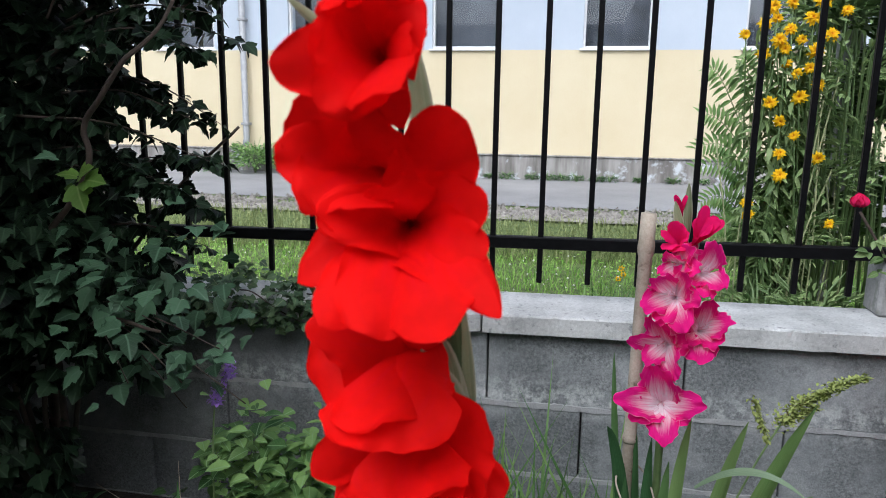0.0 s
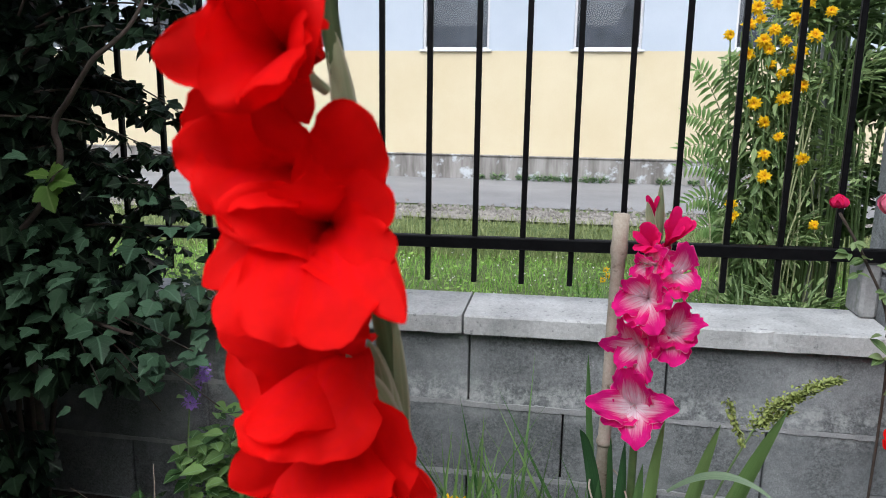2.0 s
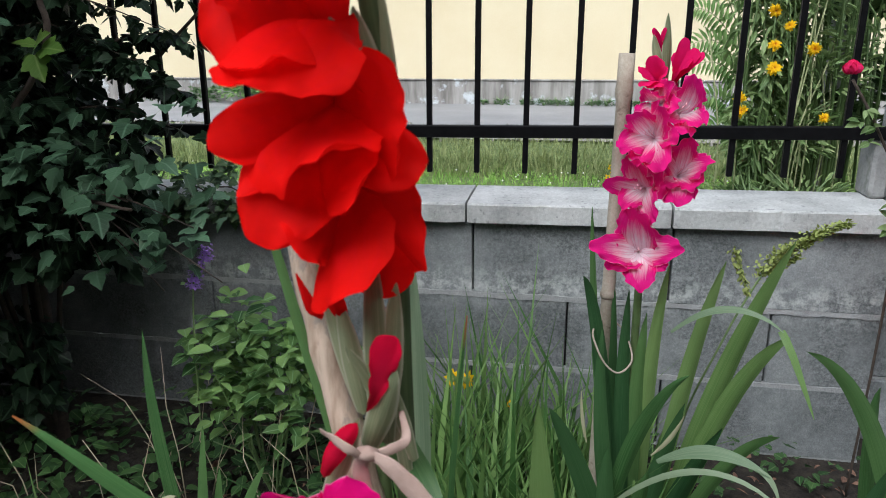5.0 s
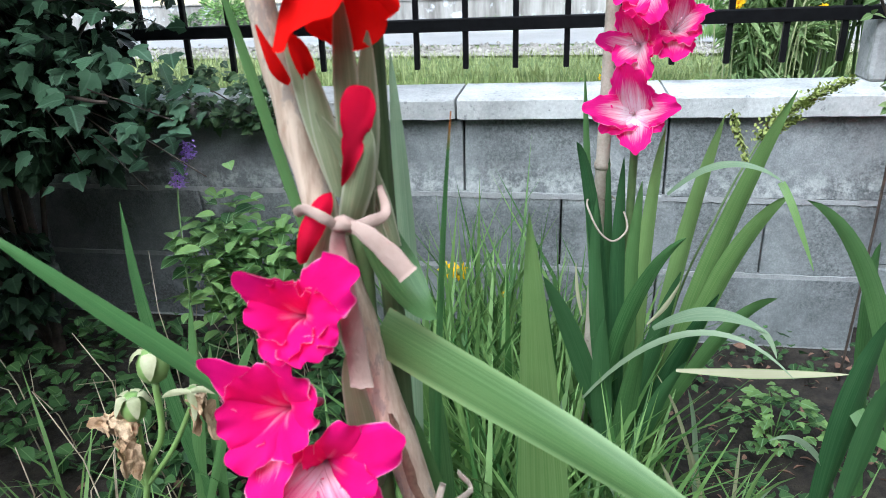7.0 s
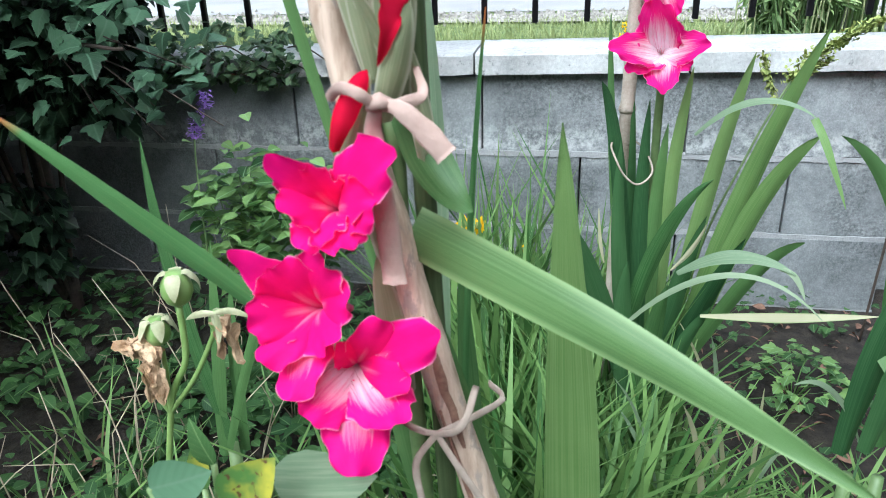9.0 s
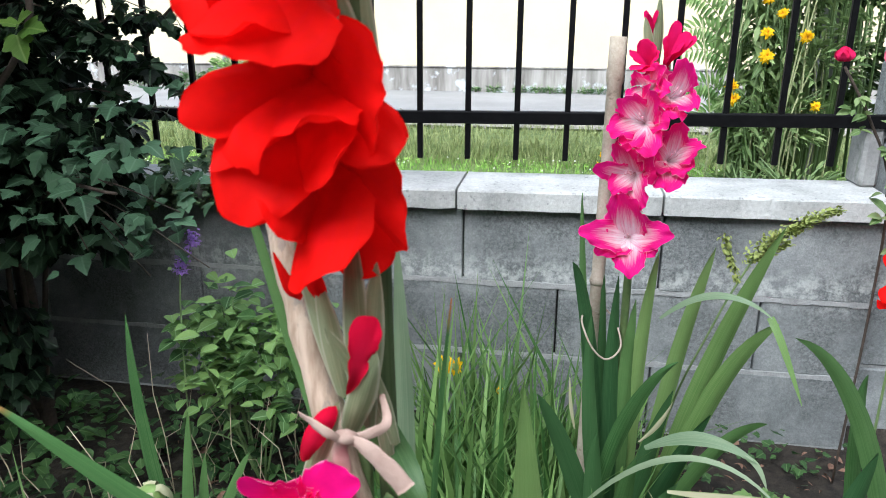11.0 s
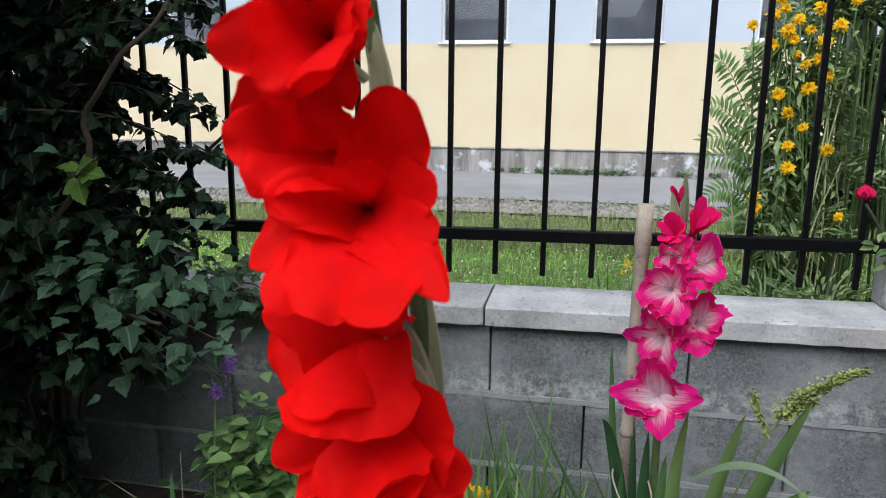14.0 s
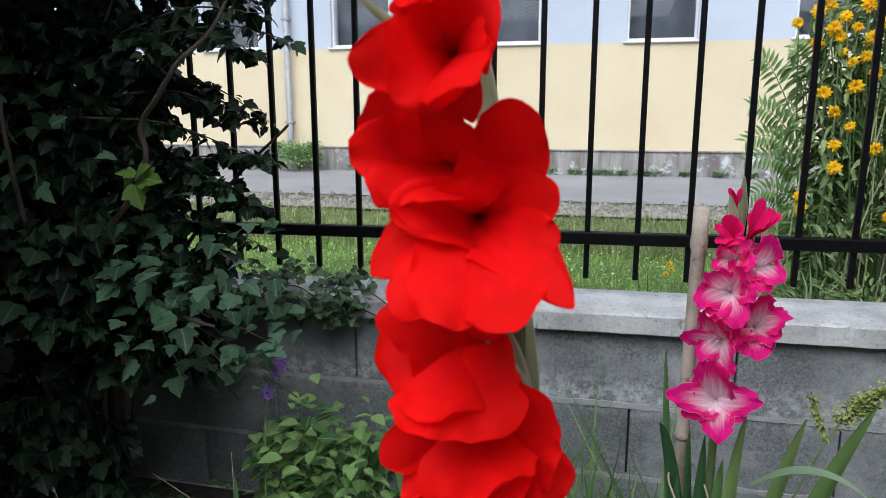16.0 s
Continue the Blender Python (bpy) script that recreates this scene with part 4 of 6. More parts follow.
def build_rudbeckia():
    spots = [(0.913, 2.80, 1.508), (0.835, 2.80, 1.420), (1.004, 2.80, 1.294), (0.978, 2.80, 1.035), (0.972, 2.80, 1.438), (1.037, 2.80, 1.472), (1.016, 2.80, 1.093), (0.968, 2.80, 1.138), (0.896, 2.80, 0.820), (0.962, 2.80, 1.373), (1.056, 2.80, 1.368), (1.075, 2.80, 1.261), (0.929, 2.80, 1.470), (1.098, 2.80, 1.420), (1.136, 2.80, 1.494), (0.886, 2.80, 0.863), (0.972, 2.80, 1.519), (1.044, 2.80, 1.313), (0.941, 2.80, 1.403), (1.011, 2.80, 1.403), (0.969, 2.80, 1.327), (1.065, 2.80, 1.529), (0.894, 2.80, 1.457), (0.969, 2.80, 1.537), (0.93, 2.80, 1.20), (0.985, 2.80, 0.96), (1.02, 2.8, 1.22), (0.90, 2.82, 1.36), (1.10, 2.8, 1.02), (1.16, 2.8, 0.80)]
    groups = [spots[0::3], spots[1::3], spots[2::3]]
    for g, sel in enumerate(groups):
        root = Vector((0.98 + 0.09 * g, 2.95 + 0.06 * g, outer_z(1, 2.95)))
        p = empty("coneflower", root, "tall coneflower clump with yellow daisies leaning on the fence", "flower", "coneflowers behind the fence")
        lv = Soup()
        for at in sel:
            at = Vector(at)
            mid = root.lerp(at, 0.55) + Vector((rng.uniform(-0.05, 0.05), rng.uniform(-0.05, 0.05), 0.02))
            pts = curve3([root + Vector((rng.uniform(-0.06, 0.06), rng.uniform(-0.05, 0.05), 0)), mid, at], 6)
            tube("stem", pts, [0.0045 - 0.0025 * k / len(pts) for k in range(len(pts))], M_STEM, p, 6)
            daisy(p, at, (rng.uniform(-0.5, 0.3), -1, rng.uniform(-0.1, 0.6)), rng.uniform(0.021, 0.033), 11, True)
            for q in pts[2:-1]:
                for _ in range(7):
                    d = rand_dir(0.35)
                    base = q + Vector((rng.uniform(-0.03, 0.03), rng.uniform(0.0, 0.08), rng.uniform(-0.03, 0.03)))
                    lv.add(*oval_geo(turned(base, d, rng.uniform(-0.6, 0.6)), rng.uniform(0.03, 0.075), 0.32, 0.4))
        for _ in range(6):
            x = root.x + rng.uniform(-0.16, 0.20)
            tube("dry_stem", curve3([(x, root.y - 0.1, root.z), (x + rng.uniform(-0.03, 0.03), root.y - 0.15, root.z + 0.4), (x + rng.uniform(-0.09, 0.09), root.y - 0.1, root.z + rng.uniform(0.4, 1.0))], 5), 0.0026, M_DRYSTEM, p, 5)
        tagged(under(lv.done("foliage", M_RUDB), p), kind="stuff")


build_rudbeckia()


def build_sumac():
    root = Vector((1.0, 3.25, outer_z(1, 3.25)))
    p = empty("sapling", root, "tree-of-heaven sapling with long pinnate pale green leaves", "sapling")
    top = Vector((1.02, 3.25, 1.2))
    tube("trunk", curve3([root, (0.99, 3.24, 0.75), top], 5), [0.012 - 0.0006 * k for k in range(11)], M_STEM, p, 8)
    ends = [((0.98, 3.25, 1.02), (0.84, 3.1, 1.26), (0.775, 3.05, 1.32)), ((0.98, 3.25, 0.98), (0.85, 3.1, 1.12), (0.755, 3.05, 1.16)), ((0.98, 3.25, 0.92), (0.86, 3.1, 1.04), (0.745, 3.05, 1.03)),
            ((0.99, 3.25, 0.85), (0.88, 3.1, 0.96), (0.75, 3.05, 0.96)), ((1.0, 3.25, 1.1), (0.92, 3.1, 1.3), (0.885, 3.05, 1.36)), ((0.99, 3.25, 0.72), (0.88, 3.1, 0.84), (0.78, 3.05, 0.83)), ((0.99, 3.25, 0.66), (0.9, 3.1, 0.74), (0.82, 3.05, 0.72)), ((1.02, 3.25, 1.1), (1.08, 3.1, 1.22), (1.16, 3.05, 1.2))]
    for a, b, c in ends:
        a, b, c = Vector(a), Vector(b), Vector(c)
        b = b * 2 - (a + c) * 0.5
        v, f, uv = tube_geo([bez(a, b, c, k / 8) for k in range(9)], [0.0025 - 0.0002 * k for k in range(9)], 6)
        sp = Soup()
        sp.add(v, f, [(0.5, 0.5)] * len(v))
        for k in range(3, 15):
            t = k / 14
            q = bez(a, b, c, t)
            tn = ((b - a) * (1 - t) + (c - b) * t).normalized()
            for sgn in (-1, 1):
                side = tn.cross(Vector((0.1, -1, 0.25))).normalized() * sgn
                d = side * 0.9 + tn * 0.45 + Vector((0, -0.1, -0.25))
                sp.add(*oval_geo(turned(q, d, rng.uniform(-0.3, 0.3), (0, -1, 0.4)), 0.075 * (1.1 - 0.55 * t), 0.25, 0.25))
        under(sp.done("pinnate_leaf", M_SUMAC), p)


build_sumac()

_post = empty("concrete_post", (1.30, 3.3, outer_z(1, 3.3)), "weathered grey concrete post overgrown with weeds", "post")
part("shaft", box_bm(1.289, 1.370, 3.28, 3.37, 0.2, 2.6, 0.012), M_POST, _post)
part("wire_wrap", box_bm(1.285, 1.374, 3.276, 3.374, 1.235, 1.242), M_BLACK, _post, "thin dark wire")
part("wire_wrap", box_bm(1.285, 1.374, 3.276, 3.374, 0.95, 0.956), M_BLACK, _post, "thin dark wire")

for _c, _r, _n, _s in (((1.20, 3.0, 1.50), 0.13, 170, 0.08), ((1.36, 3.2, 1.60), 0.14, 170, 0.09), ((1.194, 3.100, 1.577), 0.12, 120, 0.08), ((1.45, 3.25, 1.2), 0.16, 260, 0.09), ((1.22, 3.1, 0.80), 0.13, 130, 0.08), ((1.56, 3.1, 1.25), 0.22, 420, 0.11), ((1.6, 3.0, 0.85), 0.25, 380, 0.10), ((1.40, 3.3, 1.72), 0.24, 330, 0.11), ((1.75, 3.2, 1.4), 0.35, 420, 0.11)):
    clump("weed_bush", "dark drooping leafy weeds round the concrete post", "weed", _c, _r, _n, _s, M_DARKW, 0.3)
for _c, _r, _n in (((1.22, 2.9, 1.30), 0.17, 230), ((1.30, 3.0, 1.55), 0.18, 230), ((1.36, 2.9, 1.05), 0.2, 260), ((1.1, 2.95, 1.52), 0.15, 150), ((0.95, 2.75, 0.50), 0.16, 150), ((1.1, 2.7, 0.52), 0.16, 220), ((1.05, 2.9, 0.75), 0.18, 240), ((1.18, 2.95, 0.95), 0.15, 200)):
    clump("weed", "tangled grey-green weeds behind the fence", "weed", _c, _r, int(_n * 1.3), 0.045, M_RUDB, 0.28)
tagged(grass_soup(1100, (0.35, 1.15), (2.35, 3.1), outer_z, 0.24, 0.004, 0.7).done("tall_grass", M_GRASS, smooth=False), "long rich green grass behind the fence", "grass", kind="stuff")

_wf = empty("wild_flower", (0.50, 2.62, outer_z(0, 2.6)), "small yellow wild flower in the long grass", "flower")
for _q in ((0.462, 2.6, 0.615), (0.478, 2.6, 0.632), (0.47, 2.61, 0.648)):
    tube("stem", [(0.50, 2.62, 0.3), (0.48, 2.61, 0.5), _q], 0.0015, M_STEM, _wf, 5)
    daisy(_wf, _q, (-0.2, -1, 0.4), 0.014, 7)


# ---------------------------------------------------------------- dark shrub on the left of the garden
def build_big_shrub():
    root = Vector((-0.98, 1.72, 0.0))
    p = empty("viburnum", root, "large dense dark green shrub with lobed leaves against the wall, unseen masses added for shade", "shrub")
    limbs = [[root, (-0.92, 1.66, 0.7), (-0.90, 1.64, 1.05), (-0.776, 1.620, 1.145), (-0.656, 1.620, 1.270), (-0.532, 1.600, 1.335), (-0.408, 1.580, 1.401)],
             [root, (-1.05, 1.62, 0.8), (-1.15, 1.52, 1.3), (-1.2, 1.5, 1.9)],
             [root, (-0.85, 1.7, 0.6), (-0.62, 1.72, 0.95), (-0.42, 1.68, 1.12)],
             [root, (-0.90, 1.6, 0.5), (-0.66, 1.48, 0.72), (-0.46, 1.40, 0.74)],
             [root, (-1.2, 1.7, 0.7), (-1.5, 1.65, 1.2), (-1.7, 1.6, 1.6)],
             [root, (-0.95, 1.55, 0.6), (-0.85, 1.35, 1.1), (-0.78, 1.3, 1.6)]]
    limbs.append([root, (-0.98, 1.5, 0.6)] + [(-0.637, 1.440, 1.003), (-0.602, 1.420, 1.121), (-0.552, 1.400, 1.171), (-0.493, 1.390, 1.237), (-0.458, 1.400, 1.268), (-0.432, 1.420, 1.304), (-0.411, 1.450, 1.368)])
    tube("trunk", curve3([root - Vector((0, 0, 0.05)), root + Vector((0.01, 0, 0.3)), Vector(limbs[0][1])], 5), [0.028 - 0.001 * k for k in range(11)], M_BARK, p, 9)
    for l in limbs:
        pts = curve3(l, 7)
        tube("limb", pts, [0.0075 * (1 - 0.6 * k / len(pts)) for k in range(len(pts))], M_BARK, p, 7)
    sp = Soup()
    # dense heart of the crown; out-of-view masses at its end shade the lower left
    crown = [((-1.16, 1.64, 1.36), (0.36, 0.28, 0.55), 3000), ((-0.98, 1.62, 1.0), (0.24, 0.2, 0.32), 1000), ((-1.35, 1.5, 1.0), (0.4, 0.35, 0.6), 1700), ((-1.0, 1.55, 0.82), (0.34, 0.26, 0.22), 1300),
             ((-1.04, 1.45, 0.40), (0.14, 0.12, 0.08), 150), ((-1.12, 1.5, 0.42), (0.2, 0.12, 0.16), 300), ((-0.85, 1.62, 0.66), (0.26, 0.14, 0.17), 800),
             ((-0.69, 1.60, 0.78), (0.14, 0.12, 0.12), 220), ((-0.80, 1.66, 1.25), (0.10, 0.12, 0.28), 190), ((-0.84, 1.70, 1.62), (0.16, 0.1, 0.20), 330), ((-1.02, 1.62, 0.28), (0.15, 0.1, 0.22), 240),
             ((-1.0, 1.55, 1.95), (0.6, 0.4, 0.3), 1500), ((-1.5, 1.3, 1.6), (0.5, 0.5, 0.5), 1200), ((-1.1, 1.1, 1.95), (0.7, 0.6, 0.25), 2200), ((-1.45, 1.0, 0.9), (0.35, 0.5, 0.6), 1500)]
    # unseen leaf masses beside and above the viewer, added to block light
    for c, r, n in (((-1.0, 0.66, 0.85), (0.34, 0.5, 0.62), 4800), ((-1.15, 0.75, 2.0), (0.65, 0.75, 0.16), 2600), ((-1.25, 0.0, 1.25), (0.45, 0.65, 0.75), 4200), ((-1.25, 1.2, 1.35), (0.3, 0.4, 0.4), 2200), ((-1.30, 0.72, 0.95), (0.38, 0.5, 0.95), 1500), ((-1.2, 1.25, 1.95), (0.6, 0.8, 0.22), 1300), ((-1.75, 1.4, 0.9), (0.35, 0.5, 0.9), 1200), ((-1.75, 0.2, 2.15), (0.6, 0.6, 0.35), 2600)):
        for _ in range(n):
            d = rand_dir()
            q = Vector(c) + Vector((d.x * r[0], d.y * r[1], d.z * 1.5 * r[2])) * rng.random() ** 0.4
            if q.z > 0.03:
                sp.add(*lobed_geo(turned(q, Vector((d.x, d.y, -0.3)), rng.uniform(-0.9, 0.9)), rng.uniform(0.045, 0.08), 0.3))
    for c, r, n in crown:
        for _ in range(n):
            d = rand_dir()
            k = rng.random() ** 0.33
            q = Vector(c) + Vector((d.x * r[0], d.y * r[1], rng.uniform(-1, 1) * r[2] * math.sqrt(max(0.0, 1 - 0.7 * k * k)))) * k
            if q.y > 1.93 and q.z < 0.72:
                continue
            m = turned(q, Vector((d.x, d.y, -0.35)) + Vector((0, -0.4, 0)), rng.uniform(-1.1, 1.1))
            sp.add(*lobed_geo(m, rng.uniform(0.024, 0.055), rng.uniform(0.1, 0.6)))
    # airy outer twigs
    for k in range(46):
        z = 0.88 + 0.62 * rng.random()
        a = Vector((rng.uniform(-0.84, -0.66), rng.uniform(1.5, 1.72), z))
        reach = 0.08 + 0.36 * rng.random() ** 1.5
        b = a + Vector((reach, rng.uniform(-0.06, 0.06), rng.uniform(-0.10, 0.12)))
        b.x = min(b.x, -0.40 if z > 1.1 else -0.47)
        pts = curve3([a, a.lerp(b, 0.5) + Vector((0, 0, 0.03)), b], 6)
        tube("twig", pts, [0.0032 - 0.0002 * q for q in range(len(pts))], M_BARK, p, 5)
        for q in pts[2:]:
            for _ in range(4):
                d = rand_dir(0.5)
                sp.add(*lobed_geo(turned(q + d * 0.012, d, rng.uniform(-1, 1)), rng.uniform(0.017, 0.036), 0.3))
    # inner foliage takes the leaf colour with shade put in
    tagged(under(sp.done("foliage", M_SHRUB_SHADED), p), kind="stuff")
    # leaves near the eye, one by one, in the paler copy coloured as lit
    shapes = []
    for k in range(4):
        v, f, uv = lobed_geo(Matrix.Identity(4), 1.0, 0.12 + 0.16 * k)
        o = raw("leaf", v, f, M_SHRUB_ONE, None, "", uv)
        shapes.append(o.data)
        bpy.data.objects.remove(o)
    for i in range(150):
        if i < 130:
            q = Vector((-0.68 + 0.34 * rng.random() ** 1.5, rng.uniform(1.38, 1.56), 0))
            q.z = 0.75 - 0.25 * (q.x + 0.45) + rng.gauss(0, 0.085)
            size = rng.uniform(0.022, 0.044)
        else:
            q = Vector((rng.uniform(-1.0, -0.58), rng.uniform(1.30, 1.5), rng.uniform(0.9, 1.5)))
            size = rng.uniform(0.024, 0.05)
        o = new("leaf", shapes[i % 4])
        o.parent = p
        if i < 100:
            d, roll, size = Vector((rng.uniform(-0.5, 1.0), rng.uniform(-1.0, -0.1), rng.uniform(-0.35, 0.1))), rng.uniform(-0.4, 0.4), size * 1.1
        else:
            d, roll = Vector((rng.uniform(-0.8, 1.0), rng.uniform(-0.9, 0.2), rng.uniform(-0.9, 0.3))), rng.uniform(-1.2, 1.2)
        o.matrix_basis = Matrix.Translation(q - root) @ turned((0, 0, 0), d, roll, (0, -0.25, 1)) @ Matrix.Scale(size, 4)
    for b in ((-0.30, 1.42, 0.60), (-0.36, 1.44, 0.70), (-0.42, 1.40, 0.64), (-0.48, 1.42, 0.75), (-0.45, 1.46, 0.56), (-0.55, 1.42, 0.62)):
        a = Vector((-0.72, 1.52, 0.74))
        tube("twig", curve3([a, a.lerp(Vector(b), 0.5) + Vector((0, 0, 0.025)), Vector(b)], 6), 0.0014, M_BARK, p, 5)
    young = shapes[1].copy()
    young.materials.clear()
    young.materials.append(M_SHRUB_YOUNG)
    for q, s, d in (((-0.575, 1.36, 1.035), 0.042, (0.6, -0.3, 0.5)), ((-0.565, 1.36, 1.03), 0.045, (1.0, -0.3, 0.1)), ((-0.58, 1.36, 1.02), 0.05, (0.35, -0.4, -0.7)), ((-0.585, 1.37, 1.035), 0.035, (-0.7, -0.4, 0.3)), ((-0.595, 1.37, 1.02), 0.03, (-0.3, -0.4, -0.6))):
        o = new("leaf", young)
        o["label"] = "young yellow-green leaf"
        o.parent = p
        o.matrix_basis = Matrix.Translation(Vector(q) - root) @ turned((0, 0, 0), d, 0.2, (0, -0.7, 1)) @ Matrix.Scale(s, 4)


build_big_shrub()

_ivy = empty("creeper", (-0.62, 2.02, 0.655), "small-leaved dark creeper spilling over the coping", "creeper")
_sp = Soup()
for _ in range(620):
    _x = rng.uniform(-0.95, -0.40) if rng.random() < 0.9 else rng.uniform(-0.45, -0.34)
    _drop = rng.random()
    _q = Vector((_x, 1.955 + rng.uniform(-0.03, 0.03), 0.70 - 0.13 * _drop + rng.uniform(0, 0.02))) if _drop > 0.35 else Vector((_x, rng.uniform(1.96, 2.1), 0.665 + rng.uniform(0, 0.07) * (0.6 + 0.4 * math.sin(_x * 30))))
    _sp.add(*lobed_geo(turned(_q, rand_dir(0.2) + Vector((0, -0.6, 0)), rng.uniform(-1, 1)), rng.uniform(0.016, 0.032), 0.25))
for _k in range(6):
    _x = -0.9 + 0.1 * _k
    tube("vine", curve3([(_x, 2.0, 0.664), (_x + 0.06, 1.962, 0.67), (_x + 0.13, 1.955, 0.63), (_x + 0.2, 1.95, 0.60)], 4), 0.002, M_BARK, _ivy, 5)
tagged(under(_sp.done("foliage", M_IVY), _ivy), kind="stuff")


def bush(name, label, category, root, tips, mat, size, wide, per=16, spread=0.035):
    root = Vector(root)
    p = empty(name, root, label, category)
    lv = Soup()
    for t in tips:
        t = Vector(t)
        mid = root.lerp(t, 0.5) + Vector((rng.uniform(-0.02, 0.02), rng.uniform(-0.03, 0.01), 0.03))
        pts = curve3([root, mid, t], 6)
        tube("twig", pts, [0.003 - 0.0018 * k / len(pts) for k in range(len(pts))], M_STEM, p, 5)
        for q in pts[3:]:
            for _ in range(per // 4):
                d = rand_dir()
                d.z *= 0.5
                if q.z < 0.25:
                    continue
                lv.add(*oval_geo(turned(q + Vector((rng.gauss(0, spread), rng.gauss(0, spread), rng.gauss(0, spread))), d + Vector((0, -0.4, 0)), rng.uniform(-0.5, 0.5)), size * rng.uniform(0.6, 1.15), wide, 0.15))
    tagged(under(lv.done("foliage", mat), p), kind="stuff")
    return p


_tips = [(-0.47 + 0.045 * k + rng.uniform(-0.02, 0.02), 1.62 + rng.uniform(-0.08, 0.06), 0.33 + 0.13 * math.sin(0.6 + k * 0.32) + rng.uniform(-0.03, 0.04)) for k in range(8)]
bush("snowberry", "leafy bright green bush with small oval leaves", "bush", (-0.36, 1.66, 0.0), _tips, M_BUSH, 0.046, 0.66, 44)
bush("snowberry", "leafy bright green bush with small oval leaves", "bush", (-0.30, 1.58, 0.0), [(-0.40, 1.5, 0.2), (-0.3, 1.48, 0.24), (-0.2, 1.5, 0.3), (-0.22, 1.52, 0.42), (-0.38, 1.5, 0.36), (-0.28, 1.5, 0.1)], M_BUSH, 0.042, 0.62, 24)

_li = empty("blazing_star", (-0.43, 1.5, 0.0), "purple flower spike in two tufts beside the wall", "flower")
tube("stem", curve3([(-0.43, 1.5, 0.0), (-0.425, 1.5, 0.3), (-0.410, 1.500, 0.556), (-0.370, 1.500, 0.645)], 5), 0.002, M_STEM, _li, 5)
for _a, _b, _n in (((-0.370, 1.500, 0.645), (-0.384, 1.500, 0.610), 120), ((-0.395, 1.500, 0.597), (-0.410, 1.500, 0.556), 130)):
    _sp = Soup()
    for _k in range(_n):
        _c = Vector(_a).lerp(Vector(_b), rng.random()) + Vector((rng.gauss(0, 0.006), rng.gauss(0, 0.006), rng.gauss(0, 0.003)))
        _sp.add(*oval_geo(turned(_c, rand_dir(), 0), 0.011, 0.5))
    under(_sp.done("spike", M_PURPLE), _li)


# ---------------------------------------------------------------- front gladiolus, red above and magenta below, tied to a stake
stake = empty("stake", (0.30, 0.62, 0.0), "peeling weathered wooden stake leaning beside the flowers", "stake")
_pts = [(0.383, 0.60, -0.02), (0.36, 0.60, 0.2), (0.312, 0.60, 0.45), (0.262, 0.60, 0.64), (0.235, 0.60, 0.75), (0.212, 0.602, 0.84), (0.200, 0.606, 0.89), (0.184, 0.612, 0.965)]
tube("shaft", curve3(_pts, 5), [0.0125 - 0.00013 * k + 0.0008 * math.sin(k * 1.7) for k in range(36)], M_STAKE, stake, 14)
_axis = curve3(_pts, 12)
for _k0, _len, _ang, _half in ((4, 12, -1.5, 0.28), (20, 16, -1.9, 0.22), (33, 9, -1.2, 0.30)):
    _v, _f, _uv = [], [], []
    for _i in range(_len):
        _p = _axis[min(_k0 + _i, len(_axis) - 1)]
        for _j in range(5):
            _a = _ang + _half * (_j / 2 - 1) * math.sin(math.pi * (_i + 0.5) / _len) ** 0.5 * (1 + 0.35 * math.sin(_i * 2.3 + _j))
            _r = 0.0128 - 0.000054 * (_k0 + _i) + (0.0011 if 0 < _j < 4 else 0.0)
            _v.append(_p + Vector((math.cos(_a) * _r, math.sin(_a) * _r, 0)))
            _uv.append((_j / 4, _i / _len))
    for _i in range(_len - 1):
        for _j in range(4):
            _q = _i * 5 + _j
            _f.append((_q, _q + 1, _q + 6, _q + 5))
    under(raw("bark_strip", _v, _f, M_PEEL, None, "peeling red-brown bark", _uv), stake)

red = empty("gladiolus", (0.27, 0.63, 0.0), "scarlet gladiolus spike in full bloom tied to the wooden stake", "gladiolus", "gladioli in the bed")
tube("stem", curve3([(0.27, 0.63, 0.0), (0.262, 0.625, 0.4), (0.252, 0.612, 0.8), (0.252, 0.602, 0.95), (0.248, 0.592, 1.02), (0.239, 0.578, 1.10), (0.228, 0.572, 1.17), (0.220, 0.56, 1.25), (0.215, 0.55, 1.3)], 6), [0.0075 - 0.00008 * k for k in range(49)], M_FLOWERSTEM, red, 12)
RF = dict(nu=18, nv=28, ruffle=0.16, stamens=False, frill=0.028, curl=0.05, cup=0.12, point=(2.3, 0.6), scallop=0.12)
floret(red, M_RED, (0.213, 0.550, 1.227), (0.217, 0.490, 1.215), [
    ((0.213, 0.470, 1.209), 0.016, (1.5, 0.8)),
    ((0.227, 0.462, 1.200), 0.023, (2.6, 0.55)),
    ((0.236, 0.465, 1.207), 0.022, (2.6, 0.55)),
    ((0.234, 0.480, 1.225), 0.025, (2.6, 0.55)),
    ((0.217, 0.480, 1.228), 0.025, (2.6, 0.55)),
], **RF)
floret(red, M_RED, (0.223, 0.550, 1.186), (0.230, 0.490, 1.184), [
    ((0.199, 0.464, 1.180), 0.031, (1.9, 0.66)),
    ((0.213, 0.470, 1.197), 0.030, (2.6, 0.55)),
    ((0.226, 0.478, 1.213), 0.039, (2.6, 0.55)),
    ((0.246, 0.480, 1.203), 0.031, (2.6, 0.55)),
    ((0.247, 0.478, 1.185), 0.027, (2.6, 0.55)),
    ((0.218, 0.462, 1.173), 0.033, (2.6, 0.55)),
    ((0.241, 0.454, 1.168), 0.034, (2.6, 0.55)),
    ((0.238, 0.500, 1.155), 0.020, (1.5, 0.8)),
], **RF)
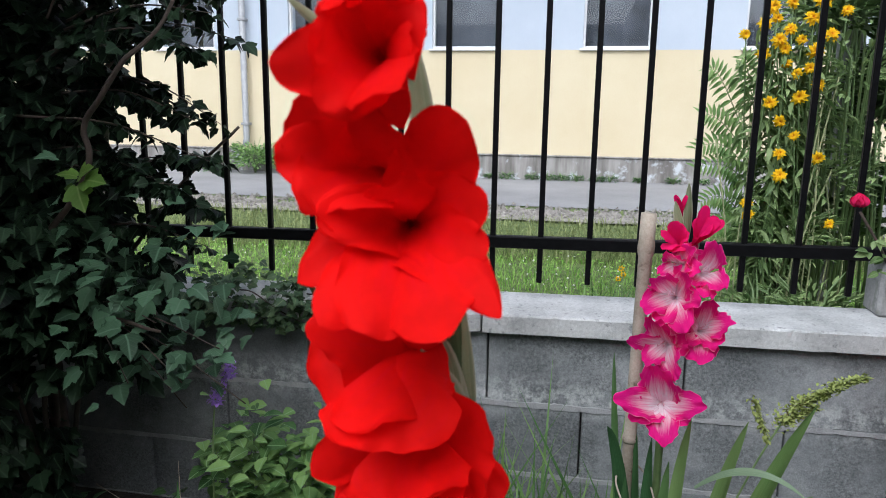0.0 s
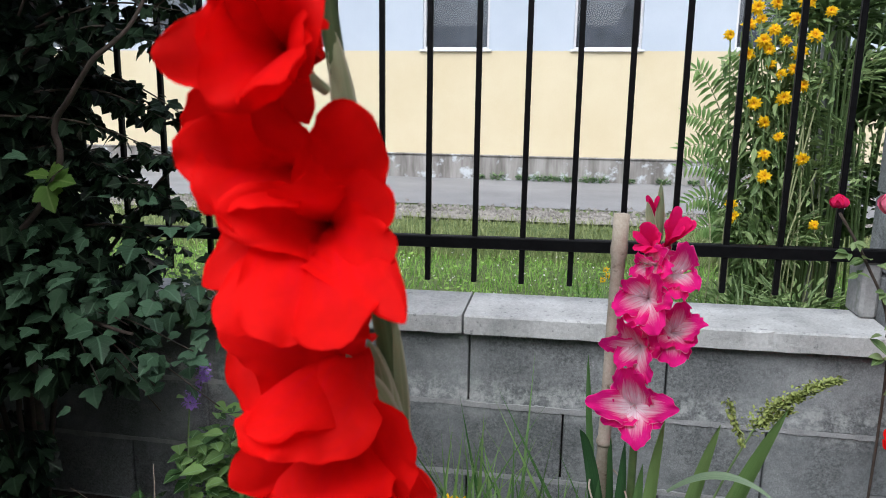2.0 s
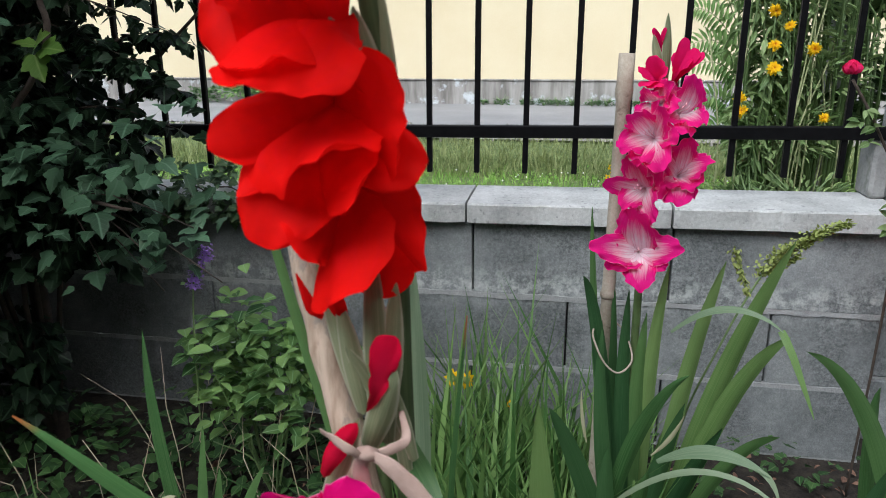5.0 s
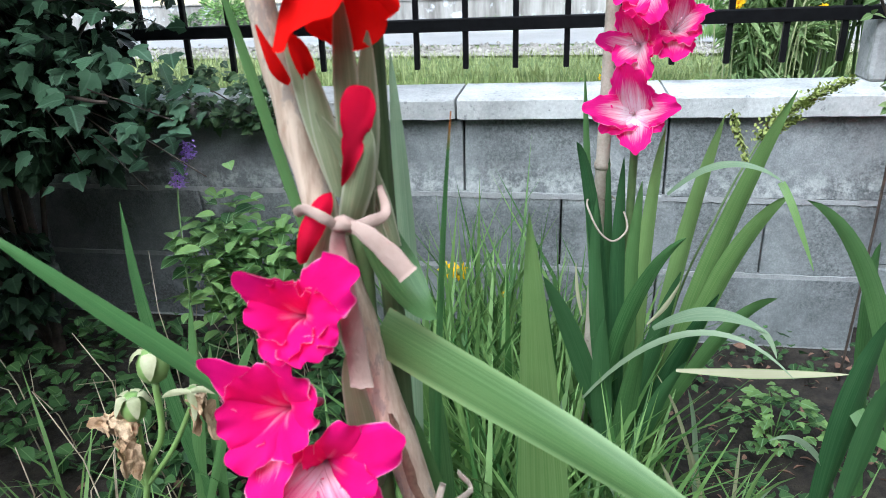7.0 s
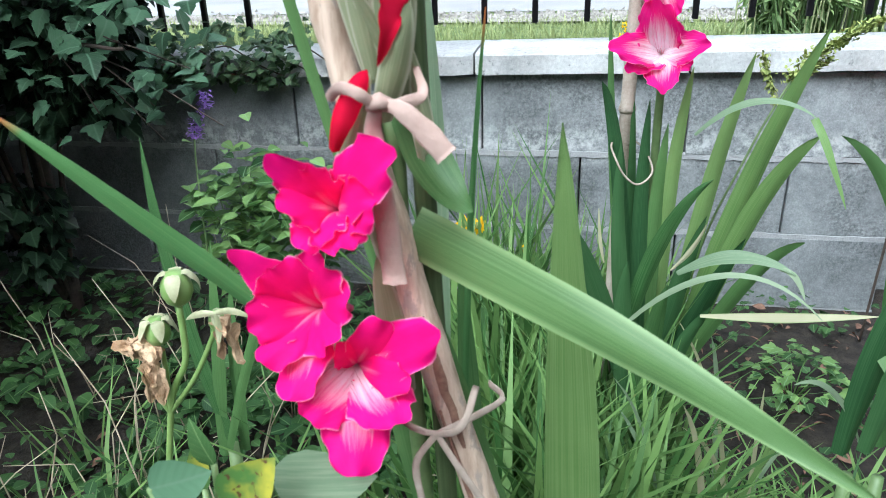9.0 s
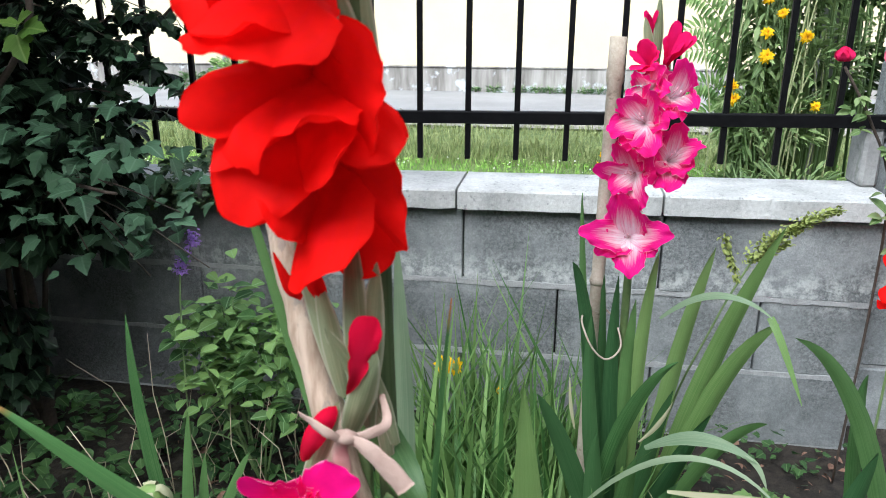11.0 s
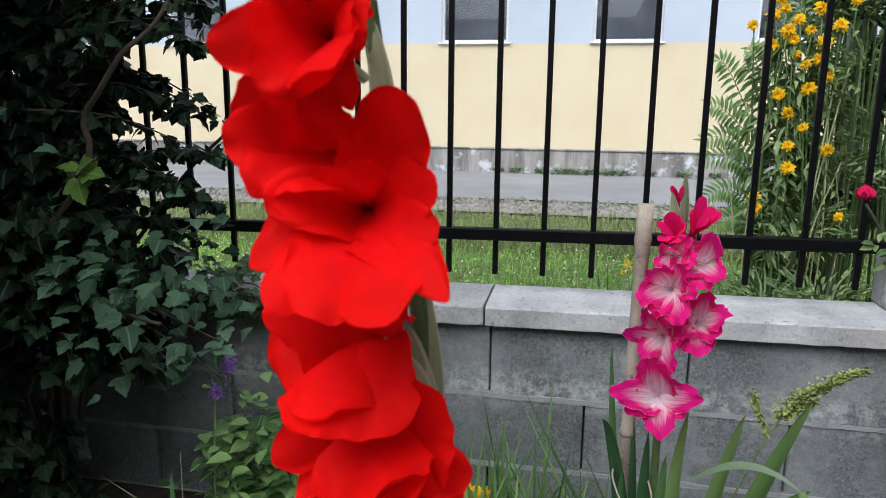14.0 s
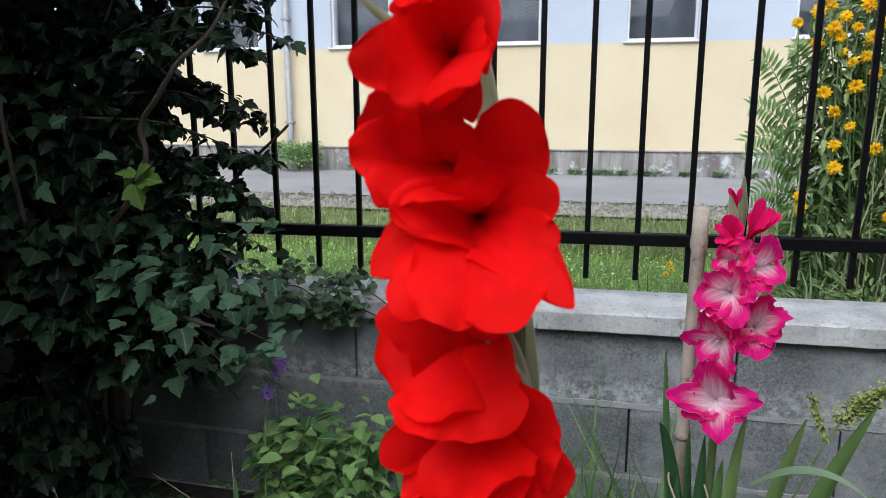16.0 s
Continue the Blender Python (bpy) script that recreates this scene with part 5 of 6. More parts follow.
floret(red, M_RED, (0.214, 0.560, 1.138), (0.217, 0.510, 1.140), [
    ((0.216, 0.498, 1.166), 0.043, (2.6, 0.55)),
    ((0.198, 0.488, 1.168), 0.043, (2.6, 0.55)),
    ((0.198, 0.484, 1.144), 0.047, (2.6, 0.55)),
    ((0.211, 0.484, 1.130), 0.042, (2.6, 0.55)),
], **RF)
floret(red, M_RED, (0.229, 0.565, 1.108), (0.237, 0.515, 1.118), [
    ((0.250, 0.508, 1.162), 0.030, (2.6, 0.55)),
    ((0.260, 0.503, 1.163), 0.041, (2.6, 0.55)),
    ((0.271, 0.498, 1.132), 0.034, (2.6, 0.55)),
    ((0.235, 0.490, 1.137), 0.033, (2.6, 0.55)),
    ((0.212, 0.484, 1.124), 0.030, (2.6, 0.55)),
    ((0.193, 0.490, 1.093), 0.039, (1.5, 0.8)),
    ((0.210, 0.482, 1.081), 0.036, (2.6, 0.55)),
    ((0.235, 0.474, 1.077), 0.047, (2.6, 0.55)),
    ((0.260, 0.472, 1.081), 0.049, (2.6, 0.55)),
    ((0.278, 0.474, 1.093), 0.031, (1.5, 0.8)),
    ((0.269, 0.490, 1.112), 0.028, (2.6, 0.55)),
], **RF)
floret(red, M_RED, (0.225, 0.585, 1.032), (0.226, 0.545, 1.053), [
    ((0.220, 0.528, 1.097), 0.057, (2.6, 0.55)),
    ((0.190, 0.520, 1.066), 0.051, (1.5, 0.8)),
    ((0.198, 0.514, 1.027), 0.064, (2.6, 0.55)),
    ((0.223, 0.508, 1.009), 0.063, (2.6, 0.55)),
], **RF)
floret(red, M_RED, (0.225, 0.600, 1.008), (0.229, 0.565, 1.003), [
    ((0.236, 0.512, 0.981), 0.068, (2.6, 0.55)),
    ((0.185, 0.530, 0.989), 0.033, (2.6, 0.55)),
    ((0.196, 0.530, 0.967), 0.023, (1.5, 0.8)),
    ((0.278, 0.532, 1.001), 0.058, (2.6, 0.55)),
    ((0.272, 0.536, 0.977), 0.043, (2.6, 0.55)),
    ((0.208, 0.524, 0.943), 0.047, (2.6, 0.55)),
    ((0.251, 0.528, 0.963), 0.047, (2.6, 0.55)),
], **RF)
floret(red, M_RED, (0.231, 0.605, 0.974), (0.232, 0.575, 0.960), [
    ((0.244, 0.534, 0.913), 0.047, (5.0, 0.45)),
    ((0.221, 0.535, 0.939), 0.043, (2.6, 0.55)),
    ((0.278, 0.572, 0.930), 0.057, (1.9, 0.66)),
    ((0.256, 0.574, 0.906), 0.043, (2.6, 0.55)),
], **RF)
# green sheaths and red bud tips under the open florets
BF = dict(nu=10, nv=16, ruffle=0.08, stamens=False, cup=0.25, curl=0.2, frill=0.03, point=(5.0, 0.5))
spathe(red, (0.252, 0.590, 0.960), (0.244, 0.575, 1.045), 0.0075)
spathe(red, (0.254, 0.586, 0.955), (0.236, 0.576, 1.036), 0.0085, label="folded grey-green sheath")
spathe(red, (0.256, 0.590, 0.975), (0.250, 0.584, 1.065), 0.0040)
spathe(red, (0.244, 0.585, 1.05), (0.240, 0.565, 1.12), 0.005)
spathe(red, (0.224, 0.566, 1.170), (0.177, 0.530, 1.213), 0.0030)
spathe(red, (0.256, 0.575, 0.998), (0.233, 0.560, 1.045), 0.0068, label="crumpled grey-green sheath")
spathe(red, (0.250, 0.578, 1.004), (0.242, 0.568, 1.050), 0.0050)
spathe(red, (0.234, 0.572, 1.13), (0.226, 0.565, 1.20), 0.0055)
spathe(red, (0.234, 0.586, 0.829), (0.214, 0.578, 0.924), 0.0055)
spathe(red, (0.236, 0.580, 0.832), (0.228, 0.570, 0.905), 0.0056, label="pale green sheath")
spathe(red, (0.243, 0.584, 0.814), (0.248, 0.566, 0.936), 0.0064, label="folded grey-green sheath")
spathe(red, (0.244, 0.588, 0.813), (0.259, 0.572, 0.915), 0.0068)
spathe(red, (0.238, 0.578, 0.810), (0.261, 0.560, 0.872), 0.0070, label="broad sheath round the red bud")
spathe(red, (0.248, 0.586, 0.810), (0.253, 0.570, 0.866), 0.0046)
spathe(red, (0.263, 0.588, 0.800), (0.252, 0.580, 0.857), 0.0036)
spathe(red, (0.248, 0.582, 0.837), (0.230, 0.572, 0.877), 0.0042)
spathe(red, (0.211, 0.580, 0.774), (0.238, 0.566, 0.838), 0.0053)
spathe(red, (0.258, 0.592, 0.785), (0.254, 0.585, 0.836), 0.0041)


def bud_petal(plant, root, mid, tip, width, mat=None, taper=7.0):
    v, f, uv = blade_geo(root, mid, tip, width, 0.35, (0.15, -1, 0.1), 16, taper=taper, foot=0.45)
    return under(raw("petal", v, f, mat or M_BUDRED, None, "rolled red bud petal", uv), plant)


_v, _f, _uv = petal_geo((0.241, 0.570, 0.840), (0.254, 0.556, 0.867), (0.259, 0.556, 0.893), 0.0150, 14, 20, 0.14, 0.45, 1.7, (6.0, 0.42), 0.1, 0.03, 0.11)
under(raw("petal", _v, _f, M_BUDRED, None, "rolled red bud petal with a ragged top", _uv), red)
bud_petal(red, (0.215, 0.578, 0.889), (0.213, 0.568, 0.900), (0.207, 0.566, 0.919), 0.0085, M_RED, 1.6)
bud_petal(red, (0.227, 0.578, 0.887), (0.228, 0.567, 0.900), (0.225, 0.562, 0.915), 0.0089, M_RED)
bud_petal(red, (0.215, 0.568, 0.797), (0.226, 0.559, 0.819), (0.240, 0.556, 0.841), 0.0113)

mag = empty("gladiolus", (0.25, 0.64, 0.0), "magenta gladiolus with three open frilled florets and white throats", "gladiolus", "gladioli in the bed")
tube("stem", curve3([(0.25, 0.64, 0.0), (0.245, 0.63, 0.4), (0.238, 0.615, 0.65), (0.236, 0.61, 0.82)], 6), 0.0065, M_STEM, mag, 10)
MF = dict(nu=22, nv=32, stamens=False, ruffle=0.15, frill=0.075, curl=0.05, cup=0.14, point=(3.4, 0.5), scallop=0.06)
floret(mag, M_MAGENTA, (0.213, 0.592, 0.754), (0.213, 0.560, 0.771), [
    ((0.191, 0.540, 0.804), 0.028, (1.5, 0.8)),
    ((0.204, 0.546, 0.793), 0.029),
    ((0.250, 0.540, 0.807), 0.034),
    ((0.242, 0.540, 0.778), 0.031),
    ((0.228, 0.534, 0.758), 0.030),
    ((0.209, 0.533, 0.758), 0.030),
    ((0.197, 0.536, 0.778), 0.028),
], **MF)
floret(mag, M_MAGENTA, (0.201, 0.598, 0.690), (0.195, 0.560, 0.710), [
    ((0.164, 0.540, 0.752), 0.027, (1.5, 0.8)),
    ((0.181, 0.546, 0.741), 0.034),
    ((0.211, 0.546, 0.746), 0.034),
    ((0.225, 0.542, 0.727), 0.029),
    ((0.170, 0.536, 0.711), 0.031),
    ((0.193, 0.530, 0.668), 0.033, M_MAGENTA_WHITE),
    ((0.217, 0.533, 0.698), 0.028),
    ((0.178, 0.532, 0.688), 0.030),
], **MF)
floret(mag, M_MAGENTA, (0.204, 0.602, 0.650), (0.221, 0.560, 0.673), [
    ((0.271, 0.540, 0.710), 0.030),
    ((0.242, 0.547, 0.712), 0.024),
    ((0.215, 0.546, 0.697), 0.018),
    ((0.197, 0.530, 0.657), 0.038, M_MAGENTA_WHITE),
    ((0.251, 0.530, 0.657), 0.038, M_MAGENTA_WHITE),
    ((0.226, 0.526, 0.625), 0.042, M_MAGENTA_WHITE),
    ((0.256, 0.538, 0.680), 0.021),
], **MF)
spathe(mag, (0.236, 0.605, 0.70), (0.226, 0.59, 0.79), 0.009)
spathe(mag, (0.236, 0.605, 0.62), (0.228, 0.59, 0.73), 0.009)

tie = empty("cloth_tie", (0.242, 0.575, 0.82), "knotted strip of faded beige cloth round stems and stake", "tie")
def ribbon(points, widths, mat, parent, face=(0, -1, 0), name="strip"):
    """A folded strip of cloth or string: a soft flattened band with two lengthwise creases."""
    pts = curve3(points, 7)
    verts, faces, uvs = [], [], []
    n, m = len(pts), 12
    fc = Vector(face)
    for i, p in enumerate(pts):
        t = (pts[min(i + 1, n - 1)] - pts[max(i - 1, 0)]).normalized()
        s = t.cross(fc)
        s = s.normalized() if s.length > 0.15 else Vector((0, 0, 1))
        nn = s.cross(t)
        k = i / (n - 1) * (len(widths) - 1)
        a = int(min(k, len(widths) - 2))
        w = (widths[a] + (widths[a + 1] - widths[a]) * (k - a)) / 2
        for j in range(m):
            g = 2 * math.pi * j / m
            u, h = math.cos(g), math.sin(g)
            crease = 0.14 * w * math.cos(u * 7 + 0.5 * math.sin(i * 0.35)) * (1 if h > 0 else 0.4)
            verts.append(p + s * u * w * (1 + 0.05 * math.sin(i * 0.9 + j)) + nn * (h * min(0.3 * w, 0.0022) + crease * (1 - u * u)))
            uvs.append((j / m, i / n))
    for i in range(n - 1):
        for k in range(m):
            a, b = i * m + k, i * m + (k + 1) % m
            faces.append((a, b, b + m, a + m))
    faces.append(tuple(range(m)))
    faces.append(tuple(range((n - 1) * m, n * m))[::-1])
    return under(raw(name, verts, faces, mat, None, "", uvs), parent)


ribbon([(0.214, 0.572, 0.824), (0.227, 0.552, 0.833), (0.238, 0.545, 0.832), (0.245, 0.549, 0.825)], [0.005, 0.0061, 0.0061, 0.005], M_CLOTH, tie)
ribbon([(0.246, 0.553, 0.824), (0.256, 0.558, 0.825), (0.264, 0.566, 0.828), (0.259, 0.576, 0.839)], [0.0047, 0.0063, 0.0058, 0.0037], M_CLOTH, tie)
ribbon([(0.249, 0.550, 0.826), (0.257, 0.548, 0.824), (0.268, 0.547, 0.815), (0.279, 0.546, 0.803)], [0.0052, 0.0089, 0.0115, 0.012], M_CLOTH, tie, name="tail")
ribbon([(0.245, 0.550, 0.824), (0.240, 0.560, 0.810), (0.241, 0.566, 0.775), (0.244, 0.568, 0.724)], [0.0057, 0.0099, 0.012, 0.0141], M_CLOTH, tie, name="tail")
_v, _f, _uv = tube_geo([(0.2380, 0.558, 0.8220), (0.2430, 0.551, 0.8260), (0.2470, 0.549, 0.8280), (0.2500, 0.551, 0.8260), (0.2490, 0.558, 0.8210)], [0.0010, 0.0038, 0.0041, 0.0036, 0.0010], 12)
under(raw("knot", _v, _f, M_CLOTH, None, "", _uv), tie)

twine = empty("twine", (0.27, 0.585, 0.63), "thin pale twine tied round the stake in a bow", "string")
for _q in ([(0.288, 0.57, 0.66), (0.28, 0.565, 0.635), (0.263, 0.572, 0.622), (0.243, 0.575, 0.626), (0.225, 0.6, 0.628)], [(0.263, 0.572, 0.622), (0.250, 0.57, 0.60), (0.252, 0.572, 0.57), (0.256, 0.573, 0.55)],
           [(0.263, 0.572, 0.622), (0.275, 0.572, 0.60), (0.288, 0.575, 0.575), (0.30, 0.578, 0.555)], [(0.263, 0.572, 0.622), (0.285, 0.585, 0.628), (0.30, 0.60, 0.632), (0.29, 0.615, 0.632)]):
    ribbon(_q, [0.004, 0.005, 0.005, 0.006], M_STRING, twine, name="strand")

front = empty("gladiolus_leaves", (0.27, 0.68, 0.0), "broad green sword leaves of the tied gladioli", "leaves")
blade(front, (0.165, 0.630, 0.640), (0.098, 0.600, 0.723), (0.015, 0.570, 0.815), 0.0165, M_BLADE_TIP, "leaf with a brown dried tip")
blade(front, (0.246, 0.600, 0.742), (0.367, 0.548, 0.706), (0.481, 0.500, 0.661), 0.037, M_BLADE_BROAD, taper=1.15, fold=0.14, foot=0.8)
blade(front, (0.243, 0.700, 0.597), (0.242, 0.700, 0.757), (0.238, 0.700, 0.892), 0.017, M_BLADE_PALE, taper=2.2, fold=0.1)
blade(front, (0.262, 0.674, 0.43), (0.267, 0.674, 0.66), (0.281, 0.674, 0.859), 0.0045, M_BLADE_TIP, "thin leaf with a brown tip")
blade(front, (0.351, 0.700, 0.407), (0.342, 0.710, 0.580), (0.328, 0.720, 0.779), 0.052, M_BLADE_LIGHT, taper=1.5, fold=0.12, foot=0.9)
blade(front, (0.207, 0.680, 0.643), (0.163, 0.670, 0.844), (0.145, 0.660, 0.938), 0.0078, M_BLADE)
blade(front, (0.264, 0.700, 0.434), (0.265, 0.690, 0.560), (0.261, 0.680, 0.679), 0.018, M_BLADE)
blade(front, (0.312, 0.660, 0.430), (0.277, 0.650, 0.559), (0.255, 0.640, 0.659), 0.012, M_BLADE)
blade(front, (0.238, 0.640, 0.486), (0.221, 0.630, 0.621), (0.226, 0.620, 0.720), 0.018, M_BLADE)

blade(front, (0.243, 0.60, 0.825), (0.262, 0.59, 0.785), (0.287, 0.575, 0.765), 0.026, M_BLADE)
# roots of those leaves reach the soil
for _x, _y in ((0.242, 0.716), (0.351, 0.70), (0.264, 0.70), (0.262, 0.674)):
    tube("sheath", [(0.5 * _x + 0.14, _y, -0.01), (0.7 * _x + 0.085, _y, 0.22), (_x, _y, 0.42)], [0.012, 0.011, 0.007], M_STEM, front, 8)

# ---------------------------------------------------------------- pink gladiolus with its bamboo cane
cane = empty("bamboo_cane", (0.43, 1.29, 0.0), "grey weathered bamboo cane with a hollow cut top", "cane")
_prof = [(0.0, 0.0100), (0.25, 0.0100), (0.255, 0.0116), (0.262, 0.0116), (0.267, 0.0100), (0.66, 0.0098), (0.665, 0.0114), (0.672, 0.0114), (0.678, 0.0098), (0.955, 0.0100), (0.962, 0.0120), (0.972, 0.0124), (0.98, 0.0114), (1.02, 0.0112)]
_a, _b = Vector((0.40, 1.30, -0.05)), Vector((0.412, 1.27, 1.022))
_outer = [(_a.lerp(_b, (z + 0.05) / 1.07), r) for z, r in _prof]
tube("shaft", [p for p, r in _outer] + [_outer[-1][0], _outer[-1][0] - Vector((0, 0, 0.03))], [r for p, r in _outer] + [0.0085, 0.008], M_BAMBOO, cane, 16)
for _z in (0.258, 0.668, 0.967):
    tube("node", [_a.lerp(_b, (_z + _d + 0.05) / 1.07) for _d in (-0.006, -0.002, 0.002, 0.006)], [0.0105, 0.0122, 0.0122, 0.0105], M_BAMBOO, cane, 16, "swollen ring of the cane")

pink = empty("gladiolus", (0.47, 1.30, 0.0), "pink gladiolus spike with white throats and red buds", "gladiolus", "gladioli in the bed")
tube("stem", curve3([(0.47, 1.30, 0.0), (0.455, 1.28, 0.4), (0.452, 1.27, 0.75), (0.465, 1.265, 0.92), (0.460, 1.255, 1.04)], 6), [0.008 - 0.0002 * k for k in range(25)], M_STEM, pink, 10)
PF = dict(nu=20, nv=30, ruffle=0.15, frill=0.075, point=(2.0, 0.62), scallop=0.06, cup=0.15)
floret(pink, M_PINK, (0.447, 1.245, 0.747), (0.441, 1.215, 0.757), [
    ((0.380, 1.178, 0.772), 0.044),
    ((0.427, 1.172, 0.823), 0.055),
    ((0.495, 1.178, 0.775), 0.043),
    ((0.444, 1.170, 0.712), 0.045),
    ((0.401, 1.188, 0.743), 0.041),
    ((0.476, 1.188, 0.744), 0.041),
], **PF)
floret(pink, M_PINK, (0.455, 1.250, 0.843), (0.437, 1.215, 0.843), [
    ((0.388, 1.185, 0.859), 0.033),
    ((0.417, 1.180, 0.893), 0.047),
    ((0.447, 1.182, 0.881), 0.041),
    ((0.466, 1.188, 0.856), 0.036),
    ((0.451, 1.172, 0.810), 0.044),
    ((0.410, 1.182, 0.830), 0.035),
], **PF)
floret(pink, M_PINK, (0.462, 1.250, 0.903), (0.445, 1.215, 0.919), [
    ((0.402, 1.182, 0.905), 0.044),
    ((0.417, 1.178, 0.950), 0.043),
    ((0.455, 1.178, 0.961), 0.047),
    ((0.476, 1.180, 0.922), 0.039),
    ((0.460, 1.170, 0.879), 0.047),
    ((0.425, 1.178, 0.886), 0.038),
], **PF)
floret(pink, M_PINK, (0.485, 1.270, 0.848), (0.492, 1.235, 0.866), [
    ((0.519, 1.195, 0.887), 0.042),
    ((0.491, 1.198, 0.918), 0.040),
    ((0.464, 1.200, 0.892), 0.035),
    ((0.485, 1.188, 0.831), 0.048),
    ((0.510, 1.195, 0.859), 0.037),
    ((0.463, 1.195, 0.857), 0.032),
], **PF)
floret(pink, M_PINK, (0.476, 1.270, 0.932), (0.487, 1.235, 0.949), [
    ((0.496, 1.200, 0.990), 0.040),
    ((0.465, 1.205, 0.982), 0.039),
    ((0.506, 1.192, 0.938), 0.042),
    ((0.485, 1.190, 0.920), 0.038),
    ((0.463, 1.195, 0.941), 0.035),
], **PF)
floret(pink, M_PINK, (0.473, 1.260, 0.951), (0.452, 1.230, 0.958), [
    ((0.426, 1.198, 0.946), 0.034),
    ((0.432, 1.200, 0.977), 0.032),
    ((0.456, 1.200, 0.986), 0.032),
    ((0.470, 1.195, 0.957), 0.032),
    ((0.452, 1.192, 0.941), 0.032),
], **PF)
floret(pink, M_BUDPINK, (0.470, 1.250, 0.973), (0.476, 1.228, 1.001), [
    ((0.504, 1.215, 1.023), 0.020),
    ((0.481, 1.220, 1.041), 0.018),
    ((0.494, 1.214, 1.028), 0.021),
    ((0.485, 1.212, 1.018), 0.024),
    ((0.474, 1.222, 1.023), 0.021),
], **BF)
floret(pink, M_BUDPINK, (0.463, 1.250, 0.965), (0.447, 1.228, 0.992), [
    ((0.425, 1.215, 1.005), 0.021),
    ((0.438, 1.215, 1.017), 0.023),
    ((0.450, 1.218, 1.014), 0.023),
    ((0.430, 1.208, 0.985), 0.024),
    ((0.446, 1.206, 0.984), 0.029),
    ((0.458, 1.215, 1.003), 0.021),
], **BF)
floret(pink, M_BUDPINK, (0.456, 1.250, 1.009), (0.451, 1.235, 1.033), [
    ((0.441, 1.228, 1.054), 0.009),
    ((0.453, 1.225, 1.054), 0.009),
    ((0.446, 1.222, 1.052), 0.010),
], **BF)
spathe(pink, (0.456, 1.235, 0.985), (0.441, 1.225, 1.046), 0.0062)
spathe(pink, (0.462, 1.240, 0.985), (0.457, 1.225, 1.072), 0.0058)
spathe(pink, (0.465, 1.26, 0.93), (0.480, 1.25, 0.99), 0.006)
pinkp = empty("gladiolus_leaves", (0.46, 1.30, 0.0), "fan of green sword leaves round the pink gladiolus", "leaves")
blade(pinkp, (0.449, 1.220, 0.174), (0.388, 1.170, 0.400), (0.330, 1.120, 0.556), 0.033, M_BLADE_BLUE)
blade(pinkp, (0.450, 1.280, 0.127), (0.406, 1.240, 0.544), (0.368, 1.200, 0.722), 0.024, M_BLADE_BLUE)
blade(pinkp, (0.426, 1.340, 0.304), (0.395, 1.320, 0.579), (0.378, 1.300, 0.799), 0.013, M_BLADE)
blade(pinkp, (0.454, 1.300, 0.112), (0.427, 1.285, 0.419), (0.417, 1.270, 0.682), 0.027, M_BLADE_BLUE)
blade(pinkp, (0.460, 1.270, 0.136), (0.440, 1.255, 0.435), (0.435, 1.240, 0.692), 0.028, M_BLADE_BLUE)
blade(pinkp, (0.469, 1.280, 0.129), (0.459, 1.260, 0.434), (0.462, 1.240, 0.658), 0.028, M_BLADE)
blade(pinkp, (0.460, 1.240, 0.160), (0.415, 1.230, 0.407), (0.399, 1.220, 0.637), 0.027, M_BLADE_BLUE)
blade(pinkp, (0.481, 1.300, 0.114), (0.475, 1.260, 0.492), (0.485, 1.220, 0.738), 0.025, M_BLADE_LIGHT)
blade(pinkp, (0.486, 1.300, 0.115), (0.518, 1.230, 0.516), (0.546, 1.160, 0.765), 0.027, M_BLADE_LIGHT)
blade(pinkp, (0.488, 1.280, 0.131), (0.558, 1.215, 0.525), (0.623, 1.150, 0.798), 0.033, M_BLADE_LIGHT)
blade(pinkp, (0.490, 1.260, 0.147), (0.570, 1.215, 0.499), (0.639, 1.170, 0.662), 0.033, M_BLADE_LIGHT)
blade(pinkp, (0.419, 1.200, 0.305), (0.458, 1.170, 0.505), (0.512, 1.140, 0.609), 0.030, M_BLADE, taper=1.8)
blade(pinkp, (0.492, 1.260, 0.182), (0.579, 1.205, 0.422), (0.637, 1.150, 0.525), 0.025, M_BLADE)
blade(pinkp, (0.479, 1.280, 0.118), (0.521, 1.230, 0.335), (0.570, 1.180, 0.515), 0.035, M_BLADE_BLUE)
blade(pinkp, (0.466, 1.250, 0.141), (0.486, 1.225, 0.345), (0.520, 1.200, 0.538), 0.035, M_BLADE_BLUE)
blade(pinkp, (0.469, 1.320, 0.085), (0.474, 1.295, 0.334), (0.483, 1.270, 0.553), 0.034, M_BLADE_BLUE)
blade(pinkp, (0.482, 1.340, 0.070), (0.512, 1.295, 0.378), (0.540, 1.250, 0.648), 0.025, M_BLADE)
blade(pinkp, (0.452, 1.200, 0.179), (0.458, 1.175, 0.325), (0.471, 1.150, 0.454), 0.034, M_BLADE)
blade(pinkp, (0.443, 1.200, 0.178), (0.420, 1.180, 0.338), (0.416, 1.160, 0.481), 0.033, M_BLADE_BLUE)
blade(pinkp, (0.468, 1.180, 0.186), (0.489, 1.150, 0.324), (0.525, 1.120, 0.439), 0.026, M_BLADE_BLUE)
blade(pinkp, (0.486, 1.160, 0.662), (0.546, 1.120, 0.714), (0.603, 1.080, 0.702), 0.012, M_BLADE_PALE, fold=0.06, face=(0.15, -0.75, 0.7), foot=0.25, taper=2.0)
blade(pinkp, (0.603, 1.090, 0.701), (0.619, 1.070, 0.665), (0.640, 1.050, 0.607), 0.010, M_BLADE_LIGHT, fold=0.1, foot=0.8, taper=1.8)
